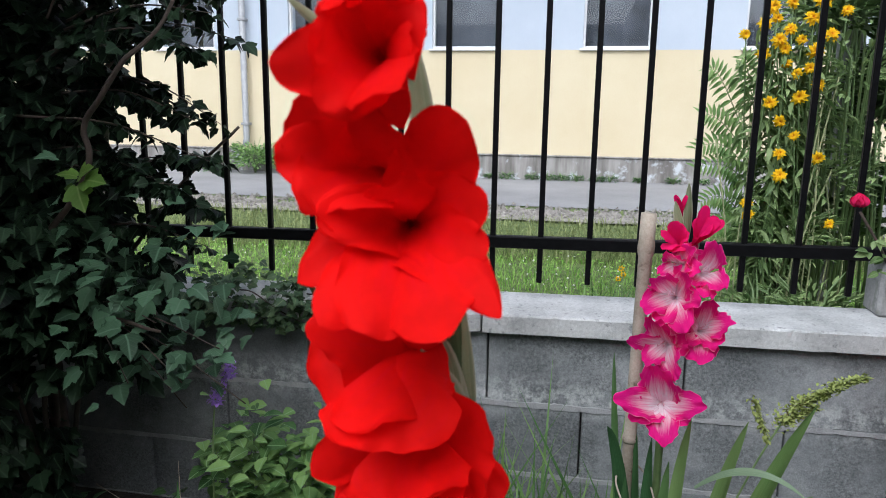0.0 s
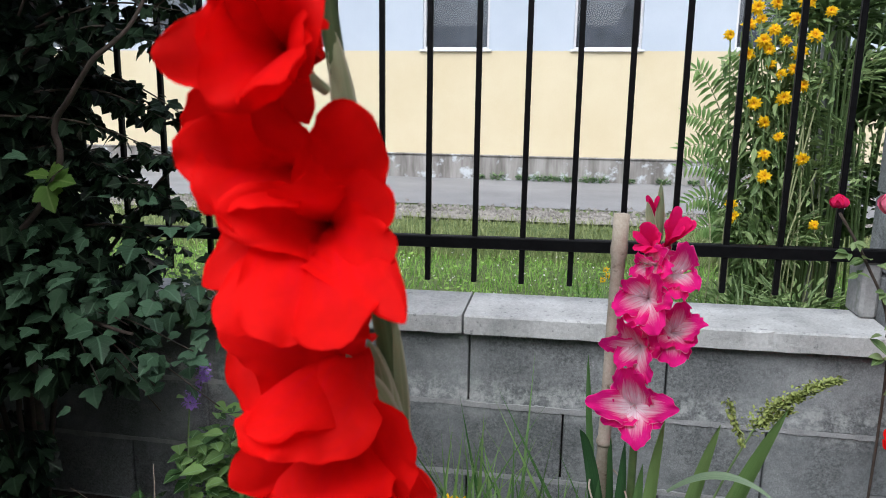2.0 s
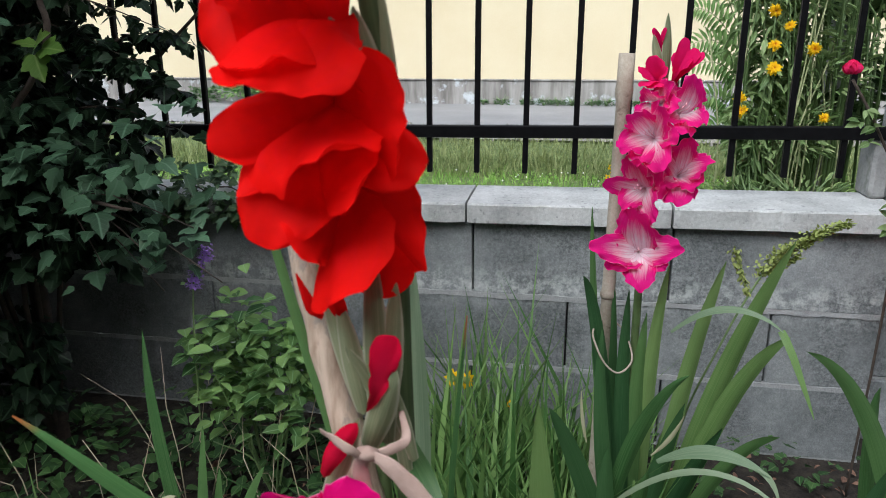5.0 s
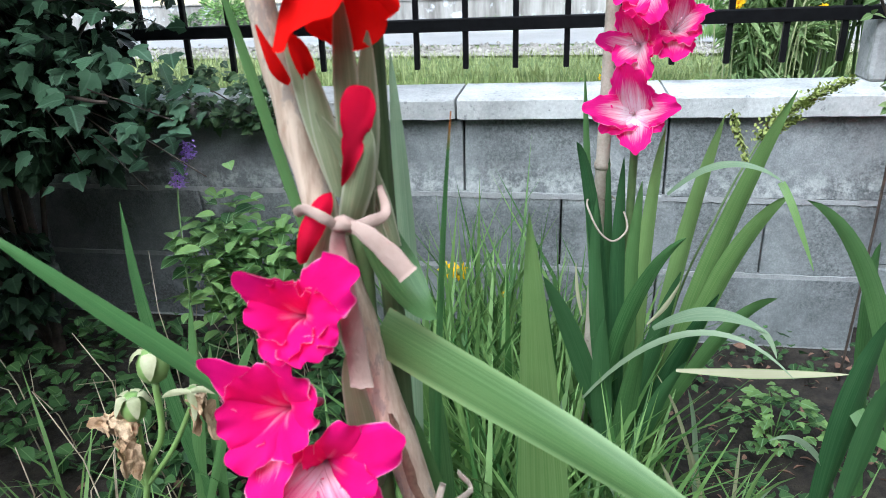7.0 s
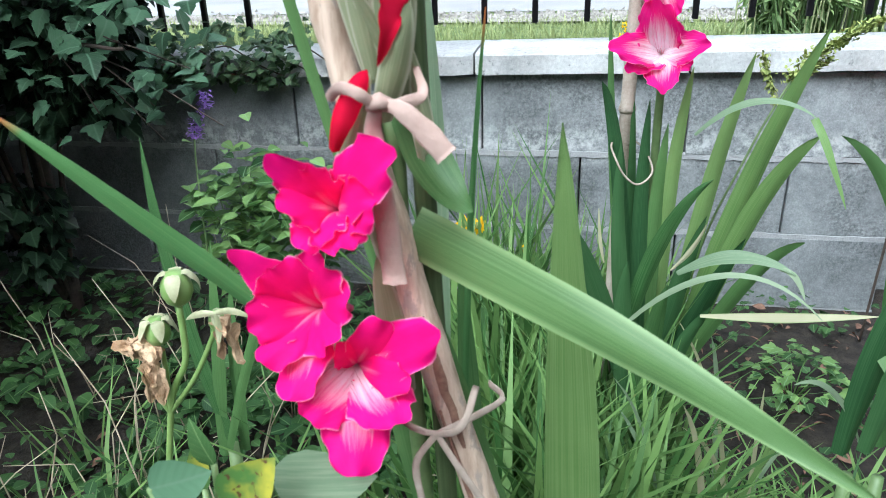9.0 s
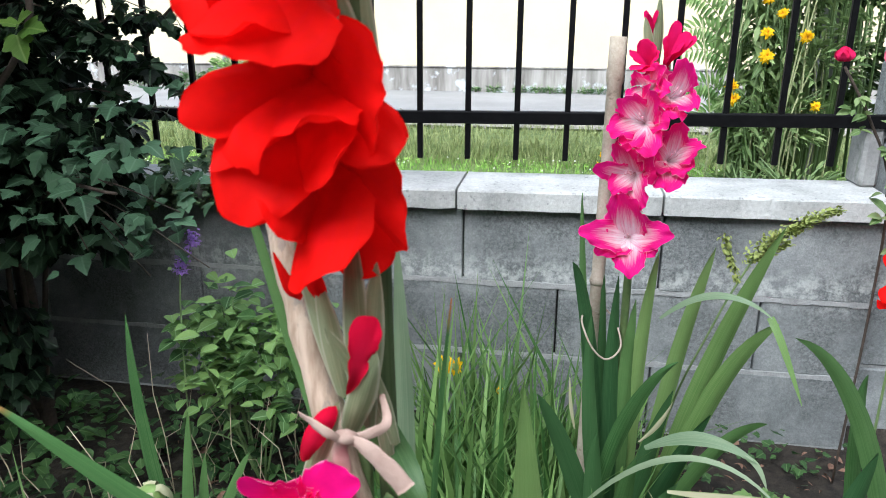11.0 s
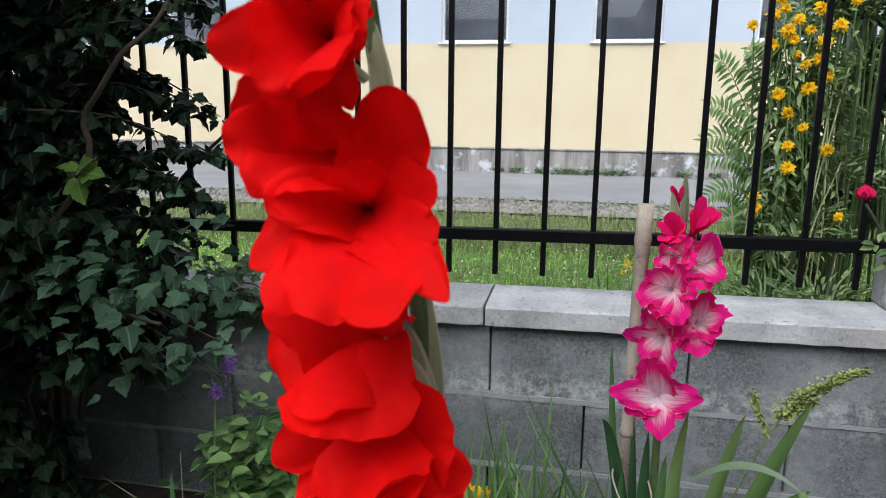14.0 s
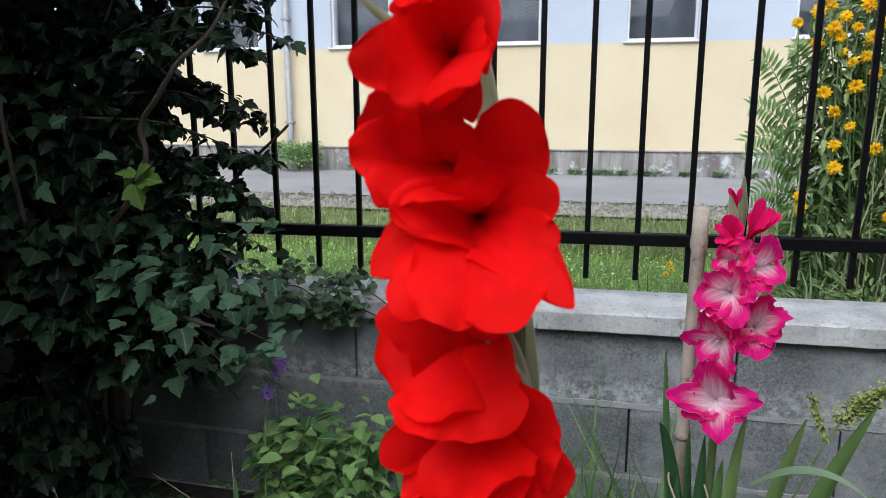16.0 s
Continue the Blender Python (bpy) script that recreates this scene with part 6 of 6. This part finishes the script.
blade(pinkp, (0.480, 1.140, 0.476), (0.545, 1.100, 0.522), (0.604, 1.060, 0.517), 0.023, M_BLADE_PALE, fold=0.06, face=(0.15, -0.75, 0.7), foot=0.25, taper=2.0)
blade(pinkp, (0.391, 1.160, 0.344), (0.516, 1.090, 0.497), (0.629, 1.020, 0.480), 0.010, M_BLADE_PALE, fold=0.06, face=(0.15, -0.75, 0.7), foot=0.25, taper=2.0)
blade(pinkp, (0.513, 1.120, 0.424), (0.612, 1.080, 0.450), (0.696, 1.040, 0.479), 0.016, M_BLADE_DRY, fold=0.06, face=(0.15, -0.75, 0.7), foot=0.25, taper=2.0, label="dry leaf bleached to straw, green along its edges")
blade(pinkp, (0.588, 1.070, 0.520), (0.604, 1.060, 0.515), (0.616, 1.050, 0.490), 0.007, M_BLADE_PALE, fold=0.1)
blade(pinkp, (0.476, 1.170, 0.466), (0.500, 1.160, 0.505), (0.512, 1.150, 0.545), 0.010, M_BLADE_DRY, label="shrivelled tan leaf", foot=0.2, taper=1.4)
blade(pinkp, (0.386, 1.200, 0.460), (0.378, 1.200, 0.50), (0.374, 1.200, 0.545), 0.007, M_BLADE_DRY, foot=0.2, taper=1.4)
couch = empty("couch_grass", (0.46, 1.15, 0.0), "thin pale and yellowing grass blades round the leaf fan", "grass")
for _k in range(34):
    _a = rng.uniform(0, 6.28)
    _x, _y = 0.47 + 0.13 * math.cos(_a) + rng.uniform(-0.03, 0.03), 1.16 + 0.12 * math.sin(_a)
    _dx, _h = rng.uniform(-0.12, 0.12), rng.uniform(0.16, 0.40)
    blade(couch, (_x, _y, -0.01), (_x + 0.35 * _dx, _y - 0.01, _h * 0.6), (_x + _dx, _y - rng.uniform(0.0, 0.06), _h), rng.uniform(0.005, 0.011), (M_BLADE_PALE, M_BLADE_LIGHT, M_BLADE_LIGHT, M_BLADE, M_BLADE_DRY)[_k % 5], nv=9, fold=0.15)
loop = empty("string_loop", (0.43, 1.21, 0.55), "slack loop of pale string round the leaves", "string")
tube("strand", curve3([(0.41, 1.30, 0.625), (0.387, 1.225, 0.632), (0.391, 1.188, 0.622), (0.404, 1.18, 0.600), (0.421, 1.178, 0.588), (0.436, 1.184, 0.595), (0.443, 1.21, 0.603), (0.435, 1.28, 0.612), (0.41, 1.30, 0.625)], 5), 0.0015, M_STRING, loop, 7)

rightp = empty("gladiolus_leaves", (0.77, 1.10, 0.0), "young gladiolus leaves without flowers", "leaves")
blade(rightp, (0.845, 1.150, 0.201), (0.748, 1.120, 0.535), (0.624, 1.060, 0.689), 0.033, M_BLADE, taper=2.0)
blade(rightp, (0.719, 1.100, 0.230), (0.722, 1.080, 0.393), (0.736, 1.060, 0.549), 0.039, M_BLADE_BLUE)
blade(rightp, (0.725, 1.050, 0.274), (0.729, 1.030, 0.403), (0.732, 1.000, 0.523), 0.033, M_BLADE_BLUE)
blade(rightp, (0.747, 1.120, 0.235), (0.682, 1.080, 0.345), (0.619, 1.040, 0.377), 0.011, M_BLADE_PALE, fold=0.06, face=(0.15, -0.75, 0.7), foot=0.25, taper=2.0)
blade(rightp, (0.725, 1.100, 0.414), (0.742, 1.060, 0.391), (0.759, 1.020, 0.389), 0.024, M_BLADE, fold=0.1)
blade(rightp, (0.814, 1.200, 0.175), (0.767, 1.180, 0.456), (0.749, 1.150, 0.608), 0.023, M_BLADE)
for _x in (0.73, 0.77, 0.83):
    tube("sheath", [(0.77, 1.1, -0.01), (_x, 1.1, 0.12), (_x, 1.1, 0.2)], [0.012, 0.012, 0.008], M_STEM, rightp, 8)
side = empty("iris_leaves", (-0.12, 0.97, 0.0), "narrow green sword leaves at the bed edge", "leaves")
blade(side, (-0.111, 0.970, 0.234), (-0.157, 0.970, 0.452), (-0.176, 0.980, 0.692), 0.022, M_BLADE)
blade(side, (-0.137, 0.970, 0.231), (-0.122, 0.970, 0.376), (-0.106, 0.980, 0.563), 0.020, M_BLADE)
blade(side, (-0.114, 0.950, 0.260), (-0.055, 0.950, 0.436), (-0.011, 0.950, 0.534), 0.015, M_BLADE)
blade(side, (-0.112, 0.990, 0.228), (-0.108, 0.990, 0.364), (-0.095, 0.990, 0.495), 0.020, M_BLADE)
tube("sheath", [(-0.12, 0.97, -0.01), (-0.118, 0.97, 0.12), (-0.118, 0.97, 0.26)], [0.014, 0.014, 0.008], M_STEM, side, 8)


# ---------------------------------------------------------------- rose with hips and withered blooms, front left
hips = empty("rose_bush", (-0.05, 0.73, 0.0), "spent rose with green hips and withered brown petals", "rose")
tube("stem", curve3([(-0.06, 0.73, 0.0), (-0.056, 0.72, 0.3), (-0.022, 0.72, 0.50), (0.004, 0.72, 0.56), (0.008, 0.72, 0.615)], 6), 0.0031, M_HIP, hips, 8)
tube("stem", curve3([(-0.022, 0.72, 0.50), (0.012, 0.72, 0.545), (0.042, 0.72, 0.60)], 6), 0.0024, M_HIP, hips, 8)
tube("stem", curve3([(-0.022, 0.72, 0.50), (-0.018, 0.72, 0.54), (-0.017, 0.72, 0.572)], 6), 0.0024, M_HIP, hips, 8)
tube("stem", curve3([(-0.022, 0.72, 0.50), (-0.032, 0.715, 0.53), (-0.036, 0.71, 0.556)], 6), 0.0024, M_HIP, hips, 8)


def hip(at, r, sepals=5):
    c = Vector(at)
    prof = [(-1.25, 0.25), (-0.9, 0.75), (-0.3, 1.0), (0.3, 0.98), (0.8, 0.72), (1.1, 0.5), (1.12, 0.15)]
    b = tube("hip", [c + Vector((0, 0, z * r)) for z, _ in prof], [q * r for _, q in prof], M_HIP, hips, 14)
    for k in range(sepals):
        a = 2 * math.pi * k / sepals + 0.4
        top = c + Vector((0.45 * r * math.cos(a), 0.45 * r * math.sin(a), 1.1 * r))
        out = c + Vector((1.15 * r * math.cos(a), 1.15 * r * math.sin(a), 0.85 * r))
        end = c + Vector((1.45 * r * math.cos(a), 1.45 * r * math.sin(a), -0.35 * r))
        v, f, uv = blade_geo(top, out, end, r * 1.0, 0.15, (math.cos(a), math.sin(a), 0.6), 8)
        o = raw("sepal", v, f, M_SEPAL, None, "", uv)
        o.parent = b


hip((0.009, 0.72, 0.632), 0.0135, 4)
hip((-0.018, 0.72, 0.588), 0.0115)
hip((0.042, 0.72, 0.603), 0.008, 4)


def withered(at, r, n, down):
    """A crumpled dead flower head: curled papery petals hanging from a small centre."""
    c = Vector(at)
    head = None
    for k in range(n):
        a = 2 * math.pi * k / n + rng.uniform(-0.4, 0.4)
        tip = c + Vector((math.cos(a) * r * rng.uniform(0.4, 1.1) + 0.4 * r, math.sin(a) * r * 0.6, -down * rng.uniform(0.1, 1.0)))
        bend = c + Vector((math.cos(a) * r * rng.uniform(0.4, 0.9), math.sin(a) * r * 0.5, r * rng.uniform(0.1, 0.7)))
        v, f, uv = petal_geo(c + Vector((0, 0, 0.004)), bend, tip, r * rng.uniform(0.5, 1.0), 10, 14, 0.45, seed=k * 2.1, frill=0.06)
        v = [q + Vector((noise.noise(q * 160), noise.noise(q * 160 + Vector((9, 0, 0))), noise.noise(q * 160 + Vector((0, 9, 0))))) * 0.0035 for q in v]
        o = raw("withered_petal", v, f, M_DRYPETAL, None, "crumpled brown petal", uv)
        under(o, hips)


withered((-0.036, 0.708, 0.575), 0.0175, 8, 0.030)
withered((-0.024, 0.706, 0.560), 0.010, 5, 0.045)
withered((0.052, 0.712, 0.606), 0.010, 5, 0.045)

under(raw("sepal", *blade_geo((0.049, 0.705, 0.617), (0.035, 0.705, 0.616), (0.022, 0.705, 0.610), 0.006, 0.2, nv=8)[:2], M_SEPAL, None, "pale papery sepal"), hips)
under(raw("sepal", *blade_geo((0.049, 0.705, 0.617), (0.050, 0.705, 0.603), (0.048, 0.705, 0.587), 0.006, 0.2, nv=8)[:2], M_SEPAL, None, "pale papery sepal"), hips)
under(raw("sepal", *blade_geo((0.050, 0.705, 0.618), (0.066, 0.705, 0.621), (0.081, 0.705, 0.616), 0.006, 0.2, nv=8)[:2], M_SEPAL, None, "pale papery sepal"), hips)

low = empty("broad_leaves", (0.10, 0.60, 0.0), "broad low leaves, one spotted yellow and dying", "leaves")
OVAL = ((0.0, 0.03), (0.08, 0.22), (0.22, 0.40), (0.42, 0.5), (0.6, 0.45), (0.76, 0.33), (0.9, 0.16), (1.0, 0.0))
for _k, (_at, _d, _s, _w, _m, _t) in enumerate((((0.092, 0.53, 0.594), (0.85, -0.1, 0.35), 0.042, 0.8, M_SHRUB_ONE, "dark blue-green leaf"), ((0.146, 0.525, 0.592), (0.6, -0.2, 0.75), 0.050, 0.7, M_SPOT, "yellow leaf with brown spots"), ((0.163, 0.55, 0.594), (0.95, -0.1, 0.10), 0.064, 0.7, M_BLADE_PALE, "pale green leaf"), ((0.08, 0.60, 0.53), (0.1, -0.2, 0.9), 0.05, 0.35, M_SPOT, "yellowing leaf"), ((0.125, 0.55, 0.60), (-0.2, -0.2, 0.85), 0.035, 0.4, M_WEED, "young green leaf"))):
    _v, _f, _uv = oval_geo(turned(_at, _d, 0.2, (0, -1, 0.5)), _s, _w, 0.25, 0.2, OVAL)
    under(raw("leaf", _v, _f, _m, None, _t, _uv), low)
    tube("leaf_stalk", curve3([(0.10 + 0.01 * _k, 0.60, 0.0), (0.10, 0.58, 0.35), _at], 5), 0.0025, M_STEM, low, 6)

# ---------------------------------------------------------------- rose by the wall
rose = empty("rose_bush", (1.02, 1.84, 0.0), "climbing rose shoot with a deep pink bud before the pillar", "rose")
tube("stem", curve3([(1.02, 1.84, 0.0), (1.03, 1.84, 0.45), (1.02, 1.84, 0.72), (0.96, 1.835, 0.86), (0.895, 1.833, 0.965)], 6), 0.003, M_BARK, rose, 7)


def rosebloom(parent, at, r, mat, n=11):
    c = Vector(at)
    for k in range(n):
        a = k * 2.4
        q = 0.35 + 0.65 * k / n
        d = Vector((math.cos(a), math.sin(a), 0))
        v, f, uv = petal_geo(c - Vector((0, 0, r * 0.9)), c + d * r * q * 1.3 - Vector((0, 0, r * 0.5)), c + d * r * q * 0.55 + Vector((0, 0, r * (1.1 - 0.35 * q))), r * 1.5, 8, 8, 0.05, seed=k)
        under(raw("petal", v, f, mat, None, "", uv), parent)


rosebloom(rose, (0.890, 1.833, 0.990), 0.0165, M_ROSE)
tube("stem", curve3([(1.02, 1.84, 0.70), (1.03, 1.845, 0.85), (1.005, 1.845, 0.96)], 6), 0.003, M_BARK, rose, 7)
rosebloom(rose, (1.002, 1.845, 0.992), 0.03, M_ROSEPINK)
_sp = Soup()
for _q, _s in (((0.93, 1.83, 0.905), 0.055), ((0.95, 1.83, 0.87), 0.06), ((0.985, 1.83, 0.86), 0.06), ((0.92, 1.83, 0.88), 0.05), ((1.0, 1.83, 0.80), 0.055), ((1.03, 1.82, 0.74), 0.06), ((0.98, 1.82, 0.70), 0.07), ((1.01, 1.82, 0.66), 0.06), ((1.03, 1.8, 0.6), 0.05), ((0.94, 1.82, 0.84), 0.045)):
    for _k in range(3):
        _sp.add(*oval_geo(turned(_q, (rng.uniform(-1, 1), -0.35, rng.uniform(-0.5, 0.3)), rng.uniform(-0.5, 0.5), (0, -0.8, 1)), _s * rng.uniform(0.4, 0.7), 0.55, 0.15))
under(_sp.done("foliage", M_RUDB), rose)

scar = empty("salvia", (1.062, 1.78, 0.0), "scarlet flower spike at the wall end", "flower")
tube("stem", curve3([(1.062, 1.78, 0.0), (1.062, 1.78, 0.4), (1.064, 1.78, 0.74)], 6), 0.003, M_STEM, scar, 7)
for _k in range(22):
    _z = 0.46 + 0.0125 * _k
    _a = _k * 2.4
    _c = Vector((1.062, 1.78, _z))
    _v, _f, _uv = petal_geo(_c, _c + Vector((0.02 * math.cos(_a), 0.02 * math.sin(_a) - 0.008, 0.008)), _c + Vector((0.052 * math.cos(_a), 0.045 * math.sin(_a) - 0.01, 0.012 * math.sin(3 * _a))), 0.036, 8, 12, 0.15, seed=_k)
    under(raw("petal", _v, _f, M_RED, None, "", _uv), scar)

# ---------------------------------------------------------------- grasses and weeds in the bed
def bed(x, y):
    return 0.0


seedhead = empty("millet_grass", (0.50, 1.32, 0.0), "barnyard grass with a green bristly seed head", "grass")
tube("stem", curve3([(0.50, 1.32, 0.0), (0.53, 1.31, 0.40), (0.585, 1.30, 0.60), (0.632, 1.30, 0.715)], 6), 0.0018, M_STEM, seedhead, 6)
for _a, _m, _b, _n, _r in (((0.625, 1.30, 0.70), (0.668, 1.30, 0.765), (0.738, 1.30, 0.787), 620, 0.0115), ((0.63, 1.30, 0.71), (0.655, 1.30, 0.722), (0.675, 1.30, 0.735), 220, 0.0065), ((0.585, 1.30, 0.745), (0.597, 1.30, 0.715), (0.612, 1.30, 0.675), 170, 0.005), ((0.64, 1.3, 0.73), (0.66, 1.3, 0.752), (0.69, 1.3, 0.758), 200, 0.008)):
    _sp = Soup()
    _a, _m, _b = Vector(_a), Vector(_m), Vector(_b)
    _sp.add(*tube_geo([bez(_a, _m, _b, k / 6) for k in range(7)], 0.0012, 5))
    for _k in range(_n):
        _t = rng.random()
        _c = bez(_a, _m, _b, _t) + Vector((rng.gauss(0, 1), rng.gauss(0, 1), rng.gauss(0, 1))) * _r * 0.6 * (1.1 - 0.7 * _t)
        _sp.add(*oval_geo(turned(_c, rand_dir() + (_b - _a).normalized(), 0), 0.007, 0.6, 0.1))
    under(_sp.done("seed_head", M_SEED), seedhead)

tagged(grass_soup(520, (0.0, 0.52), (0.95, 1.75), bed, 0.36, 0.0065, 0.6).done("bed_grass", M_GRASS), "long fresh grass growing between the gladioli", "grass", kind="stuff")
tagged(grass_soup(300, (0.08, 0.40), (1.2, 1.7), bed, 0.50, 0.0065, 0.40).done("bed_grass", M_GRASS), "taller grass blades in front of the wall", "grass", kind="stuff")
tagged(grass_soup(560, (0.20, 0.47), (0.86, 1.25), bed, 0.38, 0.0082, 0.55).done("bed_grass", M_GRASS), "thick fresh grass between the leaf fans", "grass", kind="stuff")
tagged(grass_soup(620, (0.46, 1.0), (0.72, 1.15), bed, 0.19, 0.0055, 1.1).done("bed_grass", M_GRASS), "broad crabgrass sprawling over the soil", "grass", kind="stuff")
tagged(grass_soup(420, (0.45, 1.1), (0.75, 1.25), bed, 0.14, 0.004, 0.9).done("bed_grass", M_GRASS), "low tangled grass on bare soil", "grass", kind="stuff")
tagged(grass_soup(110, (-0.6, 0.0), (0.7, 1.2), bed, 0.24, 0.004, 0.8).done("bed_grass", M_GRASS), "thin grass among ground ivy", "grass", kind="stuff")

sp = Soup()
for _ in range(4200):
    _q = Vector((rng.uniform(-1.3, 0.15), rng.uniform(0.75, 1.85), 0))
    if _q.x < -0.45 and rng.random() < 0.5:
        continue
    _q.z = rng.uniform(0.01, 0.17) * max(0.1, 0.6 + 1.2 * noise.noise(_q * 5))
    sp.add(*oval_geo(turned(_q, rand_dir(), rng.uniform(-0.4, 0.4)), rng.uniform(0.02, 0.048), 0.75, 0.15))
tagged(sp.done("ground_ivy", M_WEED), "low round-leaved ground cover in the shade", "ground cover", kind="stuff")
sp = Soup()
for _ in range(900):
    _q = Vector((rng.uniform(0.3, 1.15), 0.9 + 1.05 * rng.random() ** 0.6, 0))
    if noise.noise(_q * 6) < -0.05:
        continue
    _q.z = rng.uniform(0.005, 0.09)
    sp.add(*lobed_geo(turned(_q, rand_dir(), rng.uniform(-0.5, 0.5)), rng.uniform(0.010, 0.027), 0.2))
tagged(sp.done("small_weeds", M_WEED), "small lobed weeds on the bare soil", "weeds", kind="stuff")

sp = Soup()
for _ in range(900):
    _q = Vector((rng.uniform(-0.6, 1.1), rng.uniform(0.75, 1.95), 0.012 + 0.01 * rng.random()))
    sp.add(*oval_geo(turned(_q, Vector((rng.uniform(-1, 1), rng.uniform(-1, 1), rng.uniform(-0.1, 0.25))), rng.uniform(-0.8, 0.8)), rng.uniform(0.008, 0.035), rng.choice((0.12, 0.2, 0.6)), 0.3))
tagged(sp.done("fallen_litter", M_PEEL), "brown dead leaves and straw bits on the soil", "leaf litter", kind="stuff")

straw = empty("dry_stalks", (-0.35, 1.2, 0.0), "bleached dry stalks leaning in the shaded corner", "dry stalks")
for _k in range(72):
    _x, _y = rng.uniform(-0.75, 0.05), rng.uniform(0.8, 1.7)
    _h = rng.uniform(0.15, 0.42) * (0.6 if _k % 3 == 0 else 1.0)
    _dx = rng.gauss(0, 0.09)
    tube("stalk", [(_x, _y, 0), (_x + _dx * 0.3 + rng.uniform(-0.012, 0.012), _y, _h * 0.45), (_x + _dx * 0.6 + rng.uniform(-0.015, 0.015), _y, _h * 0.72), (_x + _dx, _y + rng.uniform(-0.1, 0.1), _h)], [0.0015, 0.0013, 0.0011, 0.0006], M_STRAW, straw, 5)

mari = empty("marigold", (0.135, 1.56, 0.0), "small bright yellow marigold in the grass", "flower")
tube("stem", curve3([(0.135, 1.56, 0), (0.13, 1.55, 0.2), (0.135, 1.545, 0.37)], 5), 0.0016, M_STEM, mari, 5)
daisy(mari, (0.125, 1.54, 0.378), (-0.2, -1, 0.5), 0.024, 9)
daisy(mari, (0.152, 1.54, 0.376), (0.5, -1, 0.3), 0.024, 9)
mari2 = empty("marigold", (0.245, 1.55, 0.0), "fading orange marigold in the grass", "flower")
tube("stem", curve3([(0.245, 1.55, 0), (0.24, 1.55, 0.2), (0.243, 1.545, 0.325)], 5), 0.0014, M_STEM, mari2, 5)
daisy(mari2, (0.243, 1.54, 0.33), (0.2, -1, 0.3), 0.011, 7)

white = empty("chickweed", (0.56, 0.95, 0.0), "cluster of tiny white flowers in the grass", "flower")
tube("stem", [(0.56, 0.95, 0), (0.56, 0.94, 0.1), (0.56, 0.93, 0.19)], 0.0012, M_STEM, white, 5)
_sp = Soup()
for _k in range(26):
    _c = Vector((0.555 + rng.gauss(0, 0.018), 0.93 + rng.gauss(0, 0.015), 0.20 + rng.gauss(0, 0.012)))
    for _j in range(5):
        _sp.add(*oval_geo(turned(_c, (math.cos(_j * 1.256), -0.3, math.sin(_j * 1.256)), 0), 0.005, 0.6, 0.1))
under(_sp.done("flower_cluster", M_WHITEF), white)

geum = empty("weed_rosette", (0.80, 1.56, 0.0), "yellow-green lobed weed at the foot of the wall", "weed")
_sp = Soup()
for _k in range(80):
    _a = rng.uniform(0, 6.28)
    _r = 0.09 * rng.random() ** 0.5
    _q = Vector((0.80 + _r * math.cos(_a), 1.56 + _r * math.sin(_a), 0.03 + 0.10 * (1 - _r / 0.1) + rng.uniform(0, 0.03)))
    _sp.add(*lobed_geo(turned(_q, (math.cos(_a), math.sin(_a) - 0.3, 0.1), rng.uniform(-0.4, 0.4)), rng.uniform(0.014, 0.028), 0.25))
for _k in range(12):
    _a = _k * 0.52
    _sp.add(*tube_geo([(0.80, 1.56, 0.0), (0.80 + 0.03 * math.cos(_a), 1.56 + 0.03 * math.sin(_a), 0.06), (0.80 + 0.07 * math.cos(_a), 1.56 + 0.07 * math.sin(_a), 0.09)], 0.0014, 5))
under(_sp.done("foliage", M_BUSH), geum)
